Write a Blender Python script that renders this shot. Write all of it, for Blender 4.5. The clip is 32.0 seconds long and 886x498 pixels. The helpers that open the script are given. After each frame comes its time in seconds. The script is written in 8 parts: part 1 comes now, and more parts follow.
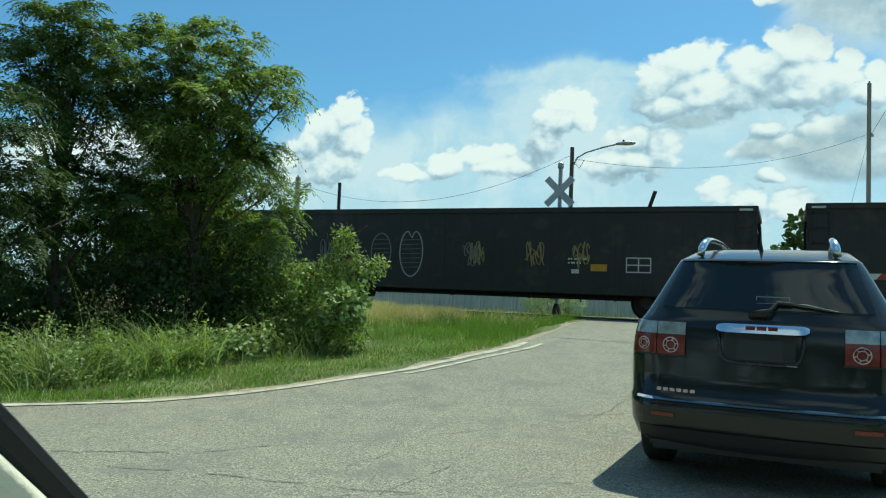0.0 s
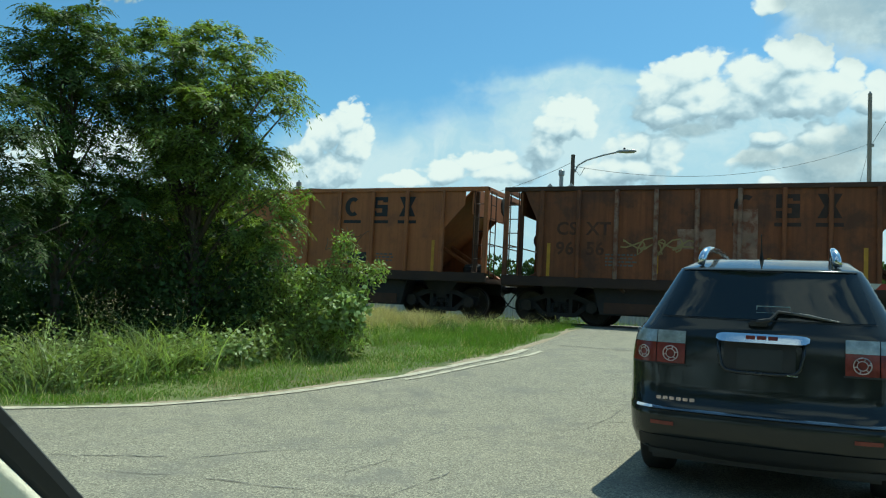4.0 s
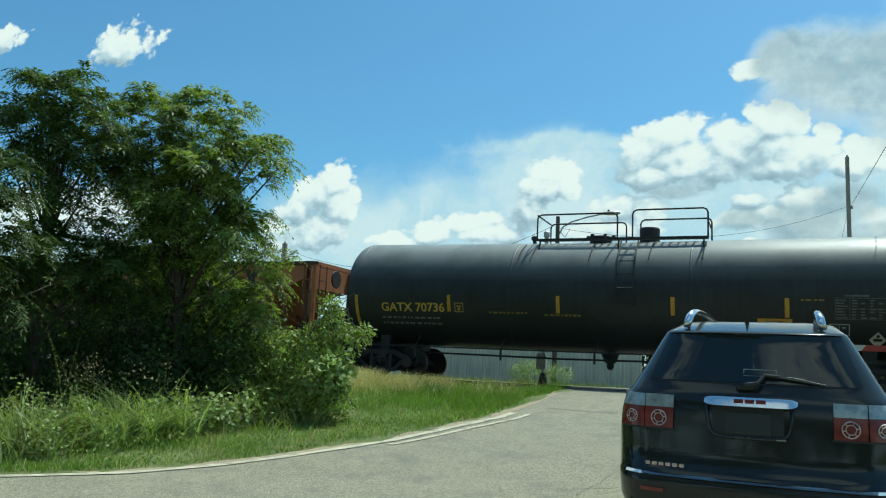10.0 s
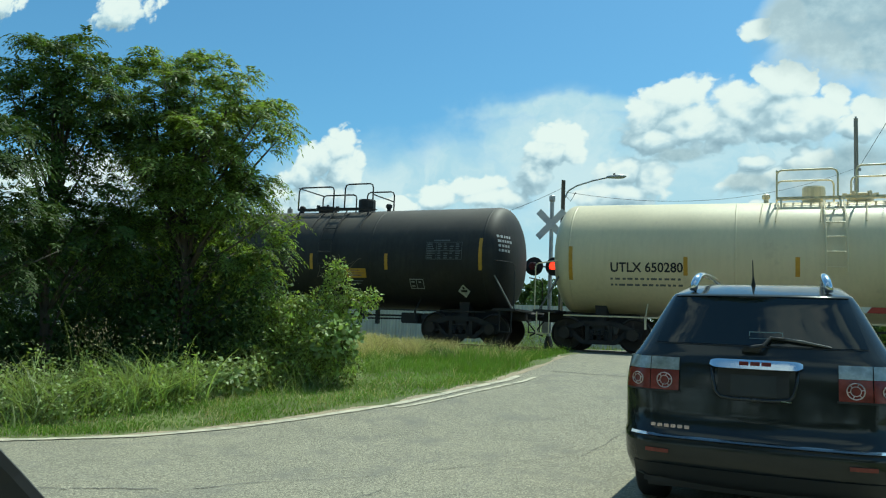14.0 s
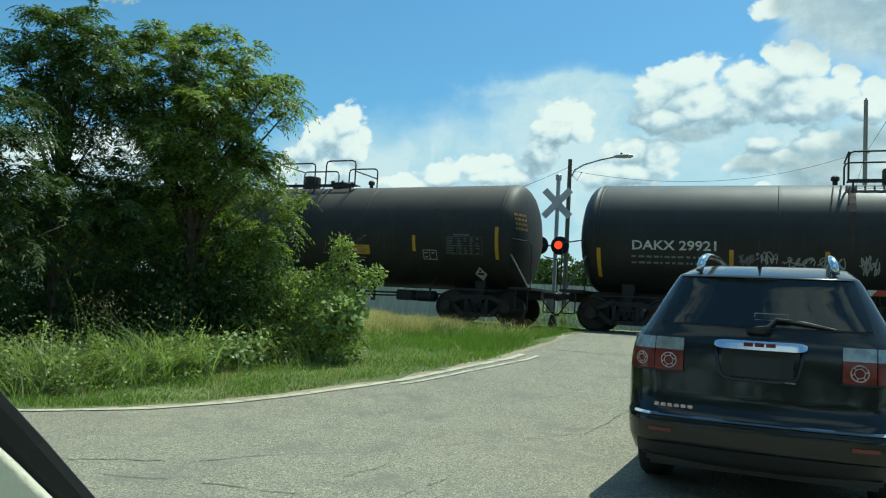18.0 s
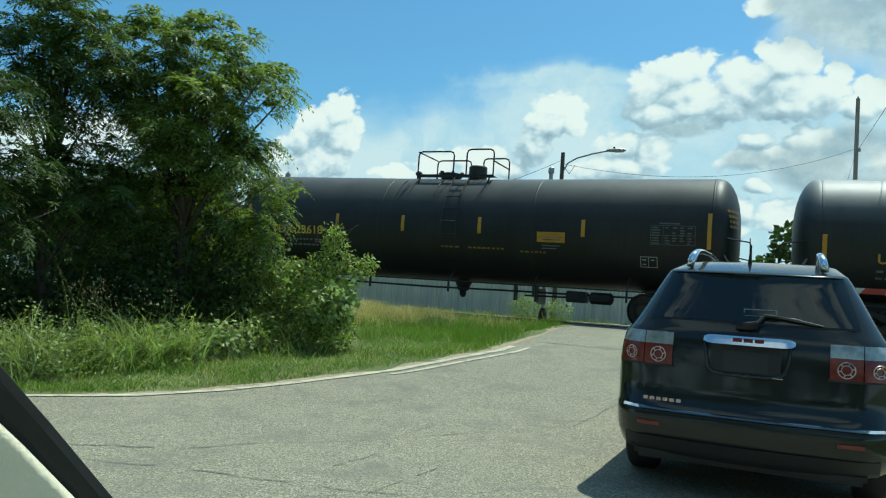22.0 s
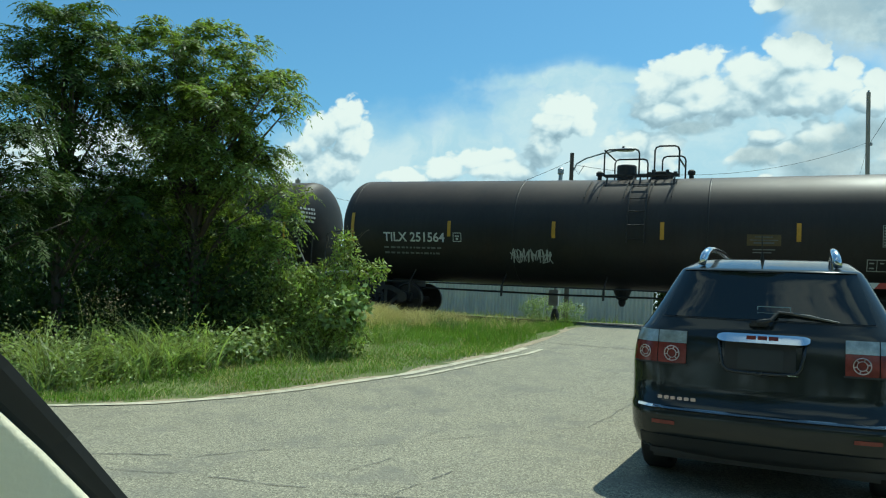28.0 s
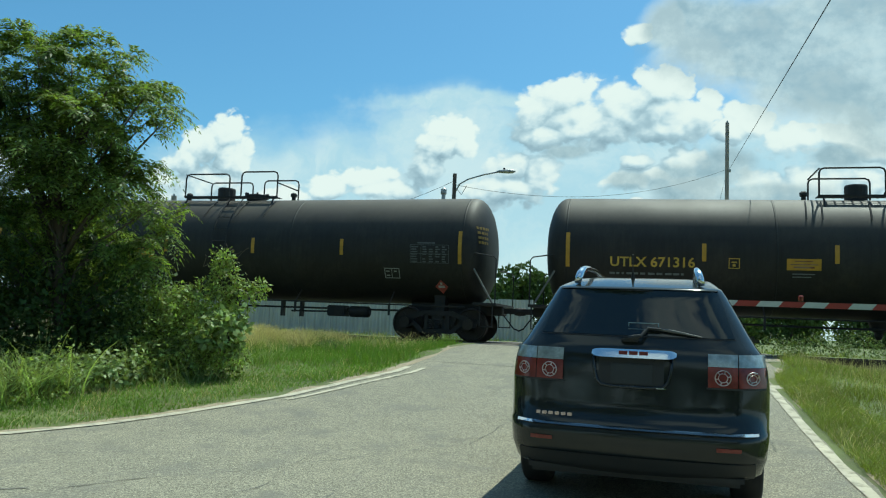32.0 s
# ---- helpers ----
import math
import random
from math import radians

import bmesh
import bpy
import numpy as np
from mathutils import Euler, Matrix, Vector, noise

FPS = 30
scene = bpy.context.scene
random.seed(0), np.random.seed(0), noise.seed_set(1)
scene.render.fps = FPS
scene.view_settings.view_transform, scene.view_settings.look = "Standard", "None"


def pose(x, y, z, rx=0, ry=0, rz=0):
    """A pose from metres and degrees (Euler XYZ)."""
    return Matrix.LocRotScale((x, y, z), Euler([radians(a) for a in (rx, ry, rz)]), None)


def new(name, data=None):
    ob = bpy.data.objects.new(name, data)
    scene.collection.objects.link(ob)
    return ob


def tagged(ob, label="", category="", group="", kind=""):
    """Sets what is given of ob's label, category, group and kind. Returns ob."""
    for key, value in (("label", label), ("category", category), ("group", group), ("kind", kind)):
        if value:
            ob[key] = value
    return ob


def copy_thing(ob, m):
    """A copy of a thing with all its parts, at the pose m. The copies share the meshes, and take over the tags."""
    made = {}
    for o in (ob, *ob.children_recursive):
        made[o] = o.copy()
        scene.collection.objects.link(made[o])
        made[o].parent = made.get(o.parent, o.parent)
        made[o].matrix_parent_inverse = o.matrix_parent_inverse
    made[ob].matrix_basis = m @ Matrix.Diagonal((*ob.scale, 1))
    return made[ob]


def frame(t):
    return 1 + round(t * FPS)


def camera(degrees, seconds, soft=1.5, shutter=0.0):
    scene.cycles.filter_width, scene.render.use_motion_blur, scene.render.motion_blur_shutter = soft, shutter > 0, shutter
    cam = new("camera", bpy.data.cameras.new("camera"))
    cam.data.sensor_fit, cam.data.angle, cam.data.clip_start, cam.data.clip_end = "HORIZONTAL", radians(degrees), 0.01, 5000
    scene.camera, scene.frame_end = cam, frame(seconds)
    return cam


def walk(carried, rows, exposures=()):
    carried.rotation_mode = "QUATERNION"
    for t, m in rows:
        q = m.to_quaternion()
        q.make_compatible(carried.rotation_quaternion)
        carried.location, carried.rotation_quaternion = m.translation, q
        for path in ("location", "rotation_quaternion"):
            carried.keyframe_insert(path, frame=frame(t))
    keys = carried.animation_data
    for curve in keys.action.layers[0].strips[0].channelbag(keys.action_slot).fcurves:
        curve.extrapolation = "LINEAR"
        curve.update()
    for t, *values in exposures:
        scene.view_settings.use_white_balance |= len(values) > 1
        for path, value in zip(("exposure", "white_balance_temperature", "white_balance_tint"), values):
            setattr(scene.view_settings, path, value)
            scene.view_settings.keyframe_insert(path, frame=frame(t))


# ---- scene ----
EXPO = (0.21, 6050, -10)      # stops, white balance seen through tinted glass
SKY_LEVEL, CLOUD_LEVEL = 0.10, 0.775
SKY_TINT = (0.60, 0.93, 1.10, 1)
# ---------------------------------------------------------------- camera
EYE = (0.0, 0.0, 1.38)
cam = camera(59.0, 32.0, soft=1.15)
# seconds, yaw, pitch, roll and small sway of a phone held behind a windscreen
ROWS = [
    (0.0, 23.51, 3.42, -2.29, 0.017, -0.018),
    (0.5, 23.51, 3.51, -2.51, 0.017, -0.017),
    (1.0, 23.58, 3.64, -2.48, 0.017, -0.018),
    (1.5, 23.62, 3.70, -2.61, 0.016, -0.018),
    (2.0, 23.59, 3.66, -2.68, 0.016, -0.018),
    (2.5, 23.54, 3.57, -2.70, 0.016, -0.018),
    (4.5, 23.41, 4.19, -2.86, 0.012, -0.015),
    (5.0, 23.18, 4.56, -2.89, 0.011, -0.015),
    (5.5, 23.07, 4.68, -2.76, 0.011, -0.014),
    (6.0, 23.10, 4.97, -2.71, 0.009, -0.014),
    (6.5, 23.42, 5.30, -2.72, 0.006, -0.013),
    (7.0, 23.73, 5.91, -2.83, 0.007, -0.009),
    (7.5, 24.35, 6.48, -2.91, 0.008, -0.006),
    (7.7, 24.67, 6.77, -3.42, 0.008, -0.005),
    (7.8, 24.75, 8.89, -3.67, 0.009, -0.004),
    (7.9, 24.98, 9.58, -3.93, 0.009, -0.004),
    (8.0, 25.14, 10.13, -4.18, 0.009, -0.003),
    (8.5, 24.92, 10.94, -3.29, 0.011, -0.001),
    (9.0, 24.08, 10.42, -3.14, 0.012, 0.003),
    (9.5, 23.03, 9.20, -2.91, 0.011, 0.002),
    (10.0, 22.46, 8.37, -2.64, 0.011, 0.002),
    (10.5, 22.19, 8.05, -2.61, 0.009, 0.001),
    (11.0, 22.33, 7.48, -2.50, 0.008, 0.002),
    (11.5, 22.48, 7.13, -2.37, 0.007, 0.001),
    (12.0, 22.56, 6.80, -2.31, 0.006, 0.001),
    (12.5, 22.60, 6.49, -2.32, 0.005, 0.002),
    (13.0, 22.73, 6.17, -2.32, 0.004, 0.002),
    (13.5, 22.80, 5.96, -2.43, 0.003, 0.002),
    (14.0, 22.87, 5.76, -2.38, 0.003, 0.002),
    (14.5, 22.86, 5.27, -2.36, 0.003, 0.002),
    (16.5, 22.96, 4.71, -2.72, -0.001, -0.000),
    (17.0, 23.07, 4.57, -2.82, -0.002, 0.000),
    (17.5, 23.13, 4.34, -2.87, -0.004, 0.000),
    (18.0, 23.17, 4.12, -3.10, -0.006, 0.000),
    (18.5, 23.19, 4.05, -3.46, -0.007, 0.001),
    (19.0, 23.24, 4.07, -4.07, -0.009, 0.001),
    (19.5, 23.17, 4.10, -4.33, -0.010, 0.000),
    (20.0, 22.94, 4.05, -4.17, -0.010, 0.001),
    (20.5, 22.77, 3.91, -4.05, -0.010, 0.000),
    (21.0, 22.65, 3.80, -4.00, -0.010, 0.000),
    (21.5, 22.50, 3.63, -3.93, -0.010, -0.000),
    (22.0, 22.47, 3.52, -3.96, -0.011, 0.000),
    (22.5, 22.45, 3.42, -3.87, -0.012, 0.001),
    (23.0, 22.47, 3.34, -3.83, -0.013, 0.001),
    (23.5, 22.49, 3.34, -3.81, -0.013, 0.002),
    (24.0, 22.62, 3.45, -3.78, -0.013, 0.002),
    (24.5, 22.96, 3.58, -3.52, -0.013, 0.003),
    (25.0, 23.09, 3.53, -3.24, -0.011, 0.003),
    (25.5, 23.07, 3.63, -3.04, -0.011, 0.003),
    (27.5, 23.35, 3.74, -2.88, -0.007, 0.001),
    (28.0, 23.33, 3.69, -2.88, -0.008, 0.001),
    (28.5, 23.28, 3.59, -2.85, -0.008, 0.001),
    (29.0, 23.24, 3.48, -2.95, -0.009, 0.002),
    (29.5, 23.19, 3.39, -2.96, -0.009, 0.001),
    (30.0, 23.20, 3.40, -2.96, -0.007, -0.000),
    (30.5, 23.19, 3.45, -2.94, -0.005, -0.001),
    (30.8, 23.03, 3.95, -3.19, -0.004, -0.002),
    (30.9, 22.36, 4.11, -3.28, -0.004, -0.002),
    (31.0, 21.22, 4.28, -3.36, -0.004, -0.002),
    (31.1, 19.90, 4.43, -3.27, -0.004, -0.002),
    (31.2, 18.19, 4.58, -3.18, -0.003, -0.002),
    (31.3, 16.94, 4.74, -3.10, -0.003, -0.003),
    (31.5, 14.63, 5.04, -2.92, -0.002, -0.003),
    (32.0, 14.84, 5.48, -2.38, -0.001, -0.004),
]
# the phone is drawn slowly back from the windscreen
BACK_T, BACK_Y = (0.0, 7.7, 14.0, 18.0, 24.0, 32.0), (0.030, 0.027, 0.015, 0.004, -0.022, -0.022)
walk(cam, [(t, pose(EYE[0] + dx, EYE[1] + float(np.interp(t, BACK_T, BACK_Y)), EYE[2] + dz, 90 + p, r, w)) for t, w, p, r, dx, dz in ROWS], exposures=[(0.0, *EXPO), (32.0, *EXPO)])

# ---------------------------------------------------------------- light
SUN_EL, SUN_AZ = 64.0, 22.0          # azimuth from +y towards +x
el, az = radians(SUN_EL), radians(SUN_AZ)
SUN_DIR = Vector((math.cos(el) * math.sin(az), math.cos(el) * math.cos(az), math.sin(el)))
sun = new("sun", bpy.data.lights.new("sun", "SUN"))
sun.data.energy, sun.data.angle, sun.data.color = 4.2, radians(0.53), (1.0, 0.95, 0.87)
sun.rotation_euler = SUN_DIR.to_track_quat("Z", "Y").to_euler()

# cumulus banks: tangent of azimuth, tangent of elevation, half width, half height
TOWERS = [
    (-0.603, 0.264, 0.035, 0.028), (-0.642, 0.243, 0.041, 0.031), (-0.596, 0.226, 0.033, 0.033), (-0.672, 0.219, 0.038, 0.026), (-0.629, 0.189, 0.058, 0.031),
    (-0.694, 0.182, 0.041, 0.035), (-0.272, 0.261, 0.032, 0.02), (-0.282, 0.235, 0.031, 0.029), (-0.247, 0.241, 0.019, 0.023), (-0.299, 0.211, 0.028, 0.025),
    (-0.389, 0.2, 0.048, 0.016), (-0.447, 0.188, 0.041, 0.016), (-0.498, 0.175, 0.039, 0.013), (-0.35, 0.18, 0.045, 0.017),
]
BANK = [
    (-0.119, 0.308, 0.035, 0.028), (-0.148, 0.282, 0.032, 0.034), (-0.094, 0.267, 0.051, 0.033), (0.004, 0.306, 0.04, 0.029), (-0.033, 0.286, 0.041, 0.034),
    (0.029, 0.306, 0.02, 0.025), (0.067, 0.29, 0.02, 0.017), (0.092, 0.275, 0.021, 0.013), (0.021, 0.263, 0.059, 0.029), (0.089, 0.25, 0.034, 0.02),
    (-0.134, 0.251, 0.041, 0.019), (-0.064, 0.259, 0.038, 0.024), (-0.181, 0.217, 0.037, 0.025), (-0.144, 0.205, 0.031, 0.029), (-0.19, 0.18, 0.056, 0.022),
]
LOW_BANKS = [
    (-0.022, 0.222, 0.026, 0.012), (0.006, 0.199, 0.028, 0.015), (-0.035, 0.189, 0.034, 0.017), (0.034, 0.214, 0.029, 0.016), (0.038, 0.18, 0.041, 0.019),
    (-0.08, 0.141, 0.021, 0.018), (-0.044, 0.128, 0.029, 0.018), (-0.054, 0.103, 0.032, 0.014), (0.008, 0.121, 0.03, 0.02), (-0.021, 0.154, 0.019, 0.01),
    (0.114, 0.264, 0.032, 0.021), (0.162, 0.236, 0.031, 0.022), (0.208, 0.248, 0.034, 0.022), (0.248, 0.227, 0.03, 0.022), (0.177, 0.185, 0.043, 0.025),
    (0.127, 0.185, 0.032, 0.024), (0.238, 0.181, 0.036, 0.02), (0.309, 0.233, 0.051, 0.04), (0.337, 0.174, 0.05, 0.026),
]
FAR_CLOUDS = [
    (-0.021, 0.383, 0.019, 0.018), (-1.062, 0.535, 0.076, 0.038), (-1.396, 0.585, 0.08, 0.03), (-1.15, 0.215, 0.23, 0.07),
    (0.14, 0.96, 0.20, 0.13), (0.34, 1.08, 0.16, 0.12), (0.02, 1.12, 0.10, 0.07), (-0.45, 1.65, 0.45, 0.3), (0.75, 1.55, 0.4, 0.3), (0.15, 2.3, 0.6, 0.4), (-1.1, 1.2, 0.4, 0.25),
    (0.7, 0.25, 0.25, 0.12), (-1.9, 0.4, 0.3, 0.1),
]
VEILS = [
    (-0.573, 0.161, 0.203, 0.085), (-0.405, 0.19, 0.137, 0.064), (-0.279, 0.239, 0.111, 0.062), (-0.267, 0.292, 0.096, 0.018), (-0.171, 0.167, 0.153, 0.095),
    (-0.038, 0.189, 0.154, 0.104), (0.159, 0.202, 0.156, 0.09),
]
SHADE = [
    (0.114, 0.365, 0.12, 0.065), (0.209, 0.325, 0.119, 0.077), (0.281, 0.281, 0.092, 0.061), (0.02, 0.389, 0.041, 0.037), (0.258, 0.392, 0.151, 0.063),
    (0.423, 0.309, 0.156, 0.106), (0.208, 0.218, 0.036, 0.016), (0.14, 0.171, 0.074, 0.017), (0.062, 0.168, 0.058, 0.017),
    (0.041, 0.186, 0.050, 0.022), (0.085, 0.205, 0.040, 0.026), (-0.030, 0.190, 0.030, 0.012), (-0.110, 0.228, 0.035, 0.010), (0.10, 0.34, 0.07, 0.03),
]


def build_sky():
    w = bpy.data.worlds.new("sky")
    scene.world = w
    w.use_nodes = True
    nt = w.node_tree
    nt.nodes.clear()

    def math_node(tree, op, a, b=None, clamp=False):
        n = tree.nodes.new("ShaderNodeMath")
        n.operation, n.use_clamp = op, clamp
        for i, s in enumerate((a, b)):
            if s is None:
                continue
            if isinstance(s, (int, float)):
                n.inputs[i].default_value = s
            else:
                tree.links.new(s, n.inputs[i])
        return n.outputs[0]

    def vec(tree, op, a, b):
        n = tree.nodes.new("ShaderNodeVectorMath")
        n.operation = op
        for i, s in enumerate((a, b)):
            if isinstance(s, tuple):
                n.inputs[i].default_value = s
            else:
                tree.links.new(s, n.inputs[i])
        return n.outputs[0]

    def heap(tree, where, blobs):
        """The nearest of a set of soft ovals, 1.25 in the middle, 0 a little outside the rim."""
        total = None
        for cx, cz, hw, hh in blobs:
            m = vec(tree, "MULTIPLY", vec(tree, "SUBTRACT", where, (cx, cz, 0)), (1 / hw, 1 / hh, 0))
            ln = tree.nodes.new("ShaderNodeVectorMath")
            ln.operation = "LENGTH"
            tree.links.new(m, ln.inputs[0])
            one = math_node(tree, "SUBTRACT", 1.38, ln.outputs["Value"])
            total = one if total is None else math_node(tree, "MAXIMUM", total, one)
        return total

    def fbm(tree, where, scale, detail=5.0, rough=0.55, out="Fac"):
        n = tree.nodes.new("ShaderNodeTexNoise")
        n.inputs["Scale"].default_value, n.inputs["Detail"].default_value, n.inputs["Roughness"].default_value = scale, detail, rough
        tree.links.new(where, n.inputs["Vector"])
        return n.outputs[out]

    def billow(tree, where, scale):
        n = tree.nodes.new("ShaderNodeTexVoronoi")
        n.feature = "SMOOTH_F1"
        n.inputs["Scale"].default_value, n.inputs["Smoothness"].default_value = scale, 0.25
        tree.links.new(where, n.inputs["Vector"])
        return math_node(tree, "SUBTRACT", 0.42, n.outputs["Distance"])

    def span(tree, value, a, b, c=0.0, d=1.0, smooth=True):
        n = tree.nodes.new("ShaderNodeMapRange")
        n.interpolation_type = "SMOOTHSTEP" if smooth else "LINEAR"
        tree.links.new(value, n.inputs[0])
        for i, v in enumerate((a, b, c, d)):
            n.inputs[i + 1].default_value = v
        return n.outputs[0]

    def blend(tree, fac, a, b):
        n = tree.nodes.new("ShaderNodeMix")
        n.data_type = "RGBA"
        for sock, val in (("Factor", fac), ("A", a), ("B", b)):
            if isinstance(val, tuple):
                n.inputs[sock].default_value = (*val, 1)
            else:
                tree.links.new(val, n.inputs[sock])
        return n.outputs["Result"]

    g = bpy.data.node_groups.new("cloud_bank", "ShaderNodeTree")
    g.interface.new_socket("Place", in_out="INPUT", socket_type="NodeSocketVector")
    g.interface.new_socket("Density", in_out="OUTPUT", socket_type="NodeSocketFloat")
    g.interface.new_socket("Bulk", in_out="OUTPUT", socket_type="NodeSocketFloat")
    gi, go = g.nodes.new("NodeGroupInput"), g.nodes.new("NodeGroupOutput")
    flat = vec(g, "MULTIPLY", gi.outputs[0], (1, 1.25, 0))
    wob = vec(g, "MULTIPLY", vec(g, "SUBTRACT", fbm(g, flat, 11.0, 3.0, out="Color"), (0.5, 0.5, 0.5)), (0.055, 0.04, 0))
    moved = vec(g, "ADD", gi.outputs[0], wob)
    total = math_node(g, "MINIMUM", heap(g, moved, TOWERS + BANK + LOW_BANKS + FAR_CLOUDS), 1.05)
    bent = vec(g, "ADD", flat, vec(g, "MULTIPLY", vec(g, "SUBTRACT", fbm(g, flat, 40.0, 2.0, out="Color"), (0.5, 0.5, 0.5)), (0.018, 0.018, 0)))
    puff = math_node(g, "ADD", math_node(g, "MULTIPLY", billow(g, bent, 24.0), 0.55), math_node(g, "MULTIPLY", billow(g, bent, 58.0), 0.45))
    puff = math_node(g, "ADD", puff, math_node(g, "MULTIPLY", billow(g, bent, 120.0), 0.22))
    puff = math_node(g, "ADD", puff, math_node(g, "MULTIPLY", math_node(g, "SUBTRACT", fbm(g, flat, 20.0, 8.0, 0.6), 0.5), 1.15))
    g.links.new(math_node(g, "ADD", total, puff), go.inputs[0])
    g.links.new(math_node(g, "ADD", math_node(g, "MULTIPLY", total, 1.15), math_node(g, "MULTIPLY", puff, 0.68)), go.inputs[1])

    tc = nt.nodes.new("ShaderNodeTexCoord")
    sep = nt.nodes.new("ShaderNodeSeparateXYZ")
    nt.links.new(tc.outputs["Generated"], sep.inputs[0])
    ay = math_node(nt, "MAXIMUM", math_node(nt, "ABSOLUTE", sep.outputs["Y"]), 0.02)
    join = nt.nodes.new("ShaderNodeCombineXYZ")
    nt.links.new(math_node(nt, "DIVIDE", sep.outputs["X"], ay), join.inputs[0])
    nt.links.new(math_node(nt, "DIVIDE", sep.outputs["Z"], ay), join.inputs[1])
    place = join.outputs[0]

    def bank(shift):
        n = nt.nodes.new("ShaderNodeGroup")
        n.node_tree = g
        nt.links.new(vec(nt, "ADD", place, shift), n.inputs[0])
        return n.outputs

    (here, bulk), (_, above), (_, near) = bank((0, 0, 0)), bank((0.018, 0.040, 0)), bank((0.005, 0.009, 0))
    cover = span(nt, here, 0.10, 0.46)
    # rims towards the sun are white, the hollows and undersides grey-blue
    wide = math_node(nt, "MULTIPLY", math_node(nt, "SUBTRACT", bulk, above), 0.62)
    fine = math_node(nt, "MULTIPLY", math_node(nt, "SUBTRACT", bulk, near), 0.85)
    lit = span(nt, math_node(nt, "ADD", wide, fine), -0.72, 0.98, smooth=False)
    ramp = nt.nodes.new("ShaderNodeValToRGB")
    ramp.color_ramp.elements[0].color = (0.36, 0.47, 0.57, 1)
    ramp.color_ramp.elements[1].color = (1.0, 1.0, 0.985, 1)
    for pos, col in ((0.28, (0.52, 0.64, 0.74, 1)), (0.43, (0.69, 0.79, 0.87, 1)), (0.58, (0.86, 0.91, 0.945, 1)), (0.74, (0.97, 0.98, 0.975, 1))):
        ramp.color_ramp.elements.new(pos).color = col
    nt.links.new(lit, ramp.inputs[0])
    soft = fbm(nt, place, 7.0, 6.0, 0.6)
    rag = math_node(nt, "MULTIPLY", math_node(nt, "SUBTRACT", soft, 0.5), 1.7)
    # a high grey layer whose thin places let white through
    grey = span(nt, math_node(nt, "ADD", heap(nt, place, SHADE), rag), 0.05, 0.75)
    tone = blend(nt, span(nt, fbm(nt, place, 13.0, 7.0, 0.62), 0.42, 0.66), (0.38, 0.49, 0.57), (0.66, 0.75, 0.80))
    sky = nt.nodes.new("ShaderNodeTexSky")
    sky.sky_type, sky.sun_disc = "NISHITA", False
    sky.sun_elevation, sky.sun_rotation = el, az
    sky.air_density, sky.dust_density, sky.ozone_density = 1.1, 1.2, 2.0
    tint = nt.nodes.new("ShaderNodeMix")
    tint.data_type, tint.blend_type = "RGBA", "MULTIPLY"
    tint.inputs["Factor"].default_value = 1.0
    nt.links.new(sky.outputs[0], tint.inputs["A"])
    tint.inputs["B"].default_value = SKY_TINT
    drift = vec(nt, "ADD", place, vec(nt, "MULTIPLY", vec(nt, "SUBTRACT", fbm(nt, place, 5.0, 5.0, 0.6, out="Color"), (0.5, 0.5, 0.5)), (0.30, 0.12, 0)))
    low = span(nt, sep.outputs["Z"], 0.08, 0.30, 0.75, -1.2)
    streak = math_node(nt, "MULTIPLY", math_node(nt, "SUBTRACT", fbm(nt, vec(nt, "MULTIPLY", place, (1, 2.2, 0)), 6.0, 6.0, 0.6), 0.5), 0.75)
    veil = math_node(nt, "MULTIPLY", span(nt, math_node(nt, "ADD", math_node(nt, "MAXIMUM", heap(nt, drift, VEILS), low), streak), -0.15, 0.9), 0.9)
    share = CLOUD_LEVEL / SKY_LEVEL
    milk = blend(nt, span(nt, fbm(nt, drift, 9.0, 6.0, 0.6), 0.38, 0.62), (0.60 * share, 0.78 * share, 0.90 * share), (0.80 * share, 0.89 * share, 0.94 * share))
    pale = blend(nt, veil, tint.outputs["Result"], milk)
    clear, cloud = nt.nodes.new("ShaderNodeBackground"), nt.nodes.new("ShaderNodeBackground")
    nt.links.new(pale, clear.inputs[0])
    clear.inputs[1].default_value = SKY_LEVEL
    nt.links.new(blend(nt, math_node(nt, "MULTIPLY", grey, 0.75), ramp.outputs[0], tone), cloud.inputs[0])
    cloud.inputs[1].default_value = CLOUD_LEVEL
    mix, out = nt.nodes.new("ShaderNodeMixShader"), nt.nodes.new("ShaderNodeOutputWorld")
    nt.links.new(math_node(nt, "MAXIMUM", cover, math_node(nt, "MULTIPLY", grey, 0.92)), mix.inputs[0])
    nt.links.new(clear.outputs[0], mix.inputs[1])
    nt.links.new(cloud.outputs[0], mix.inputs[2])
    nt.links.new(mix.outputs[0], out.inputs[0])


build_sky()

# ---------------------------------------------------------------- materials
MATS = {}


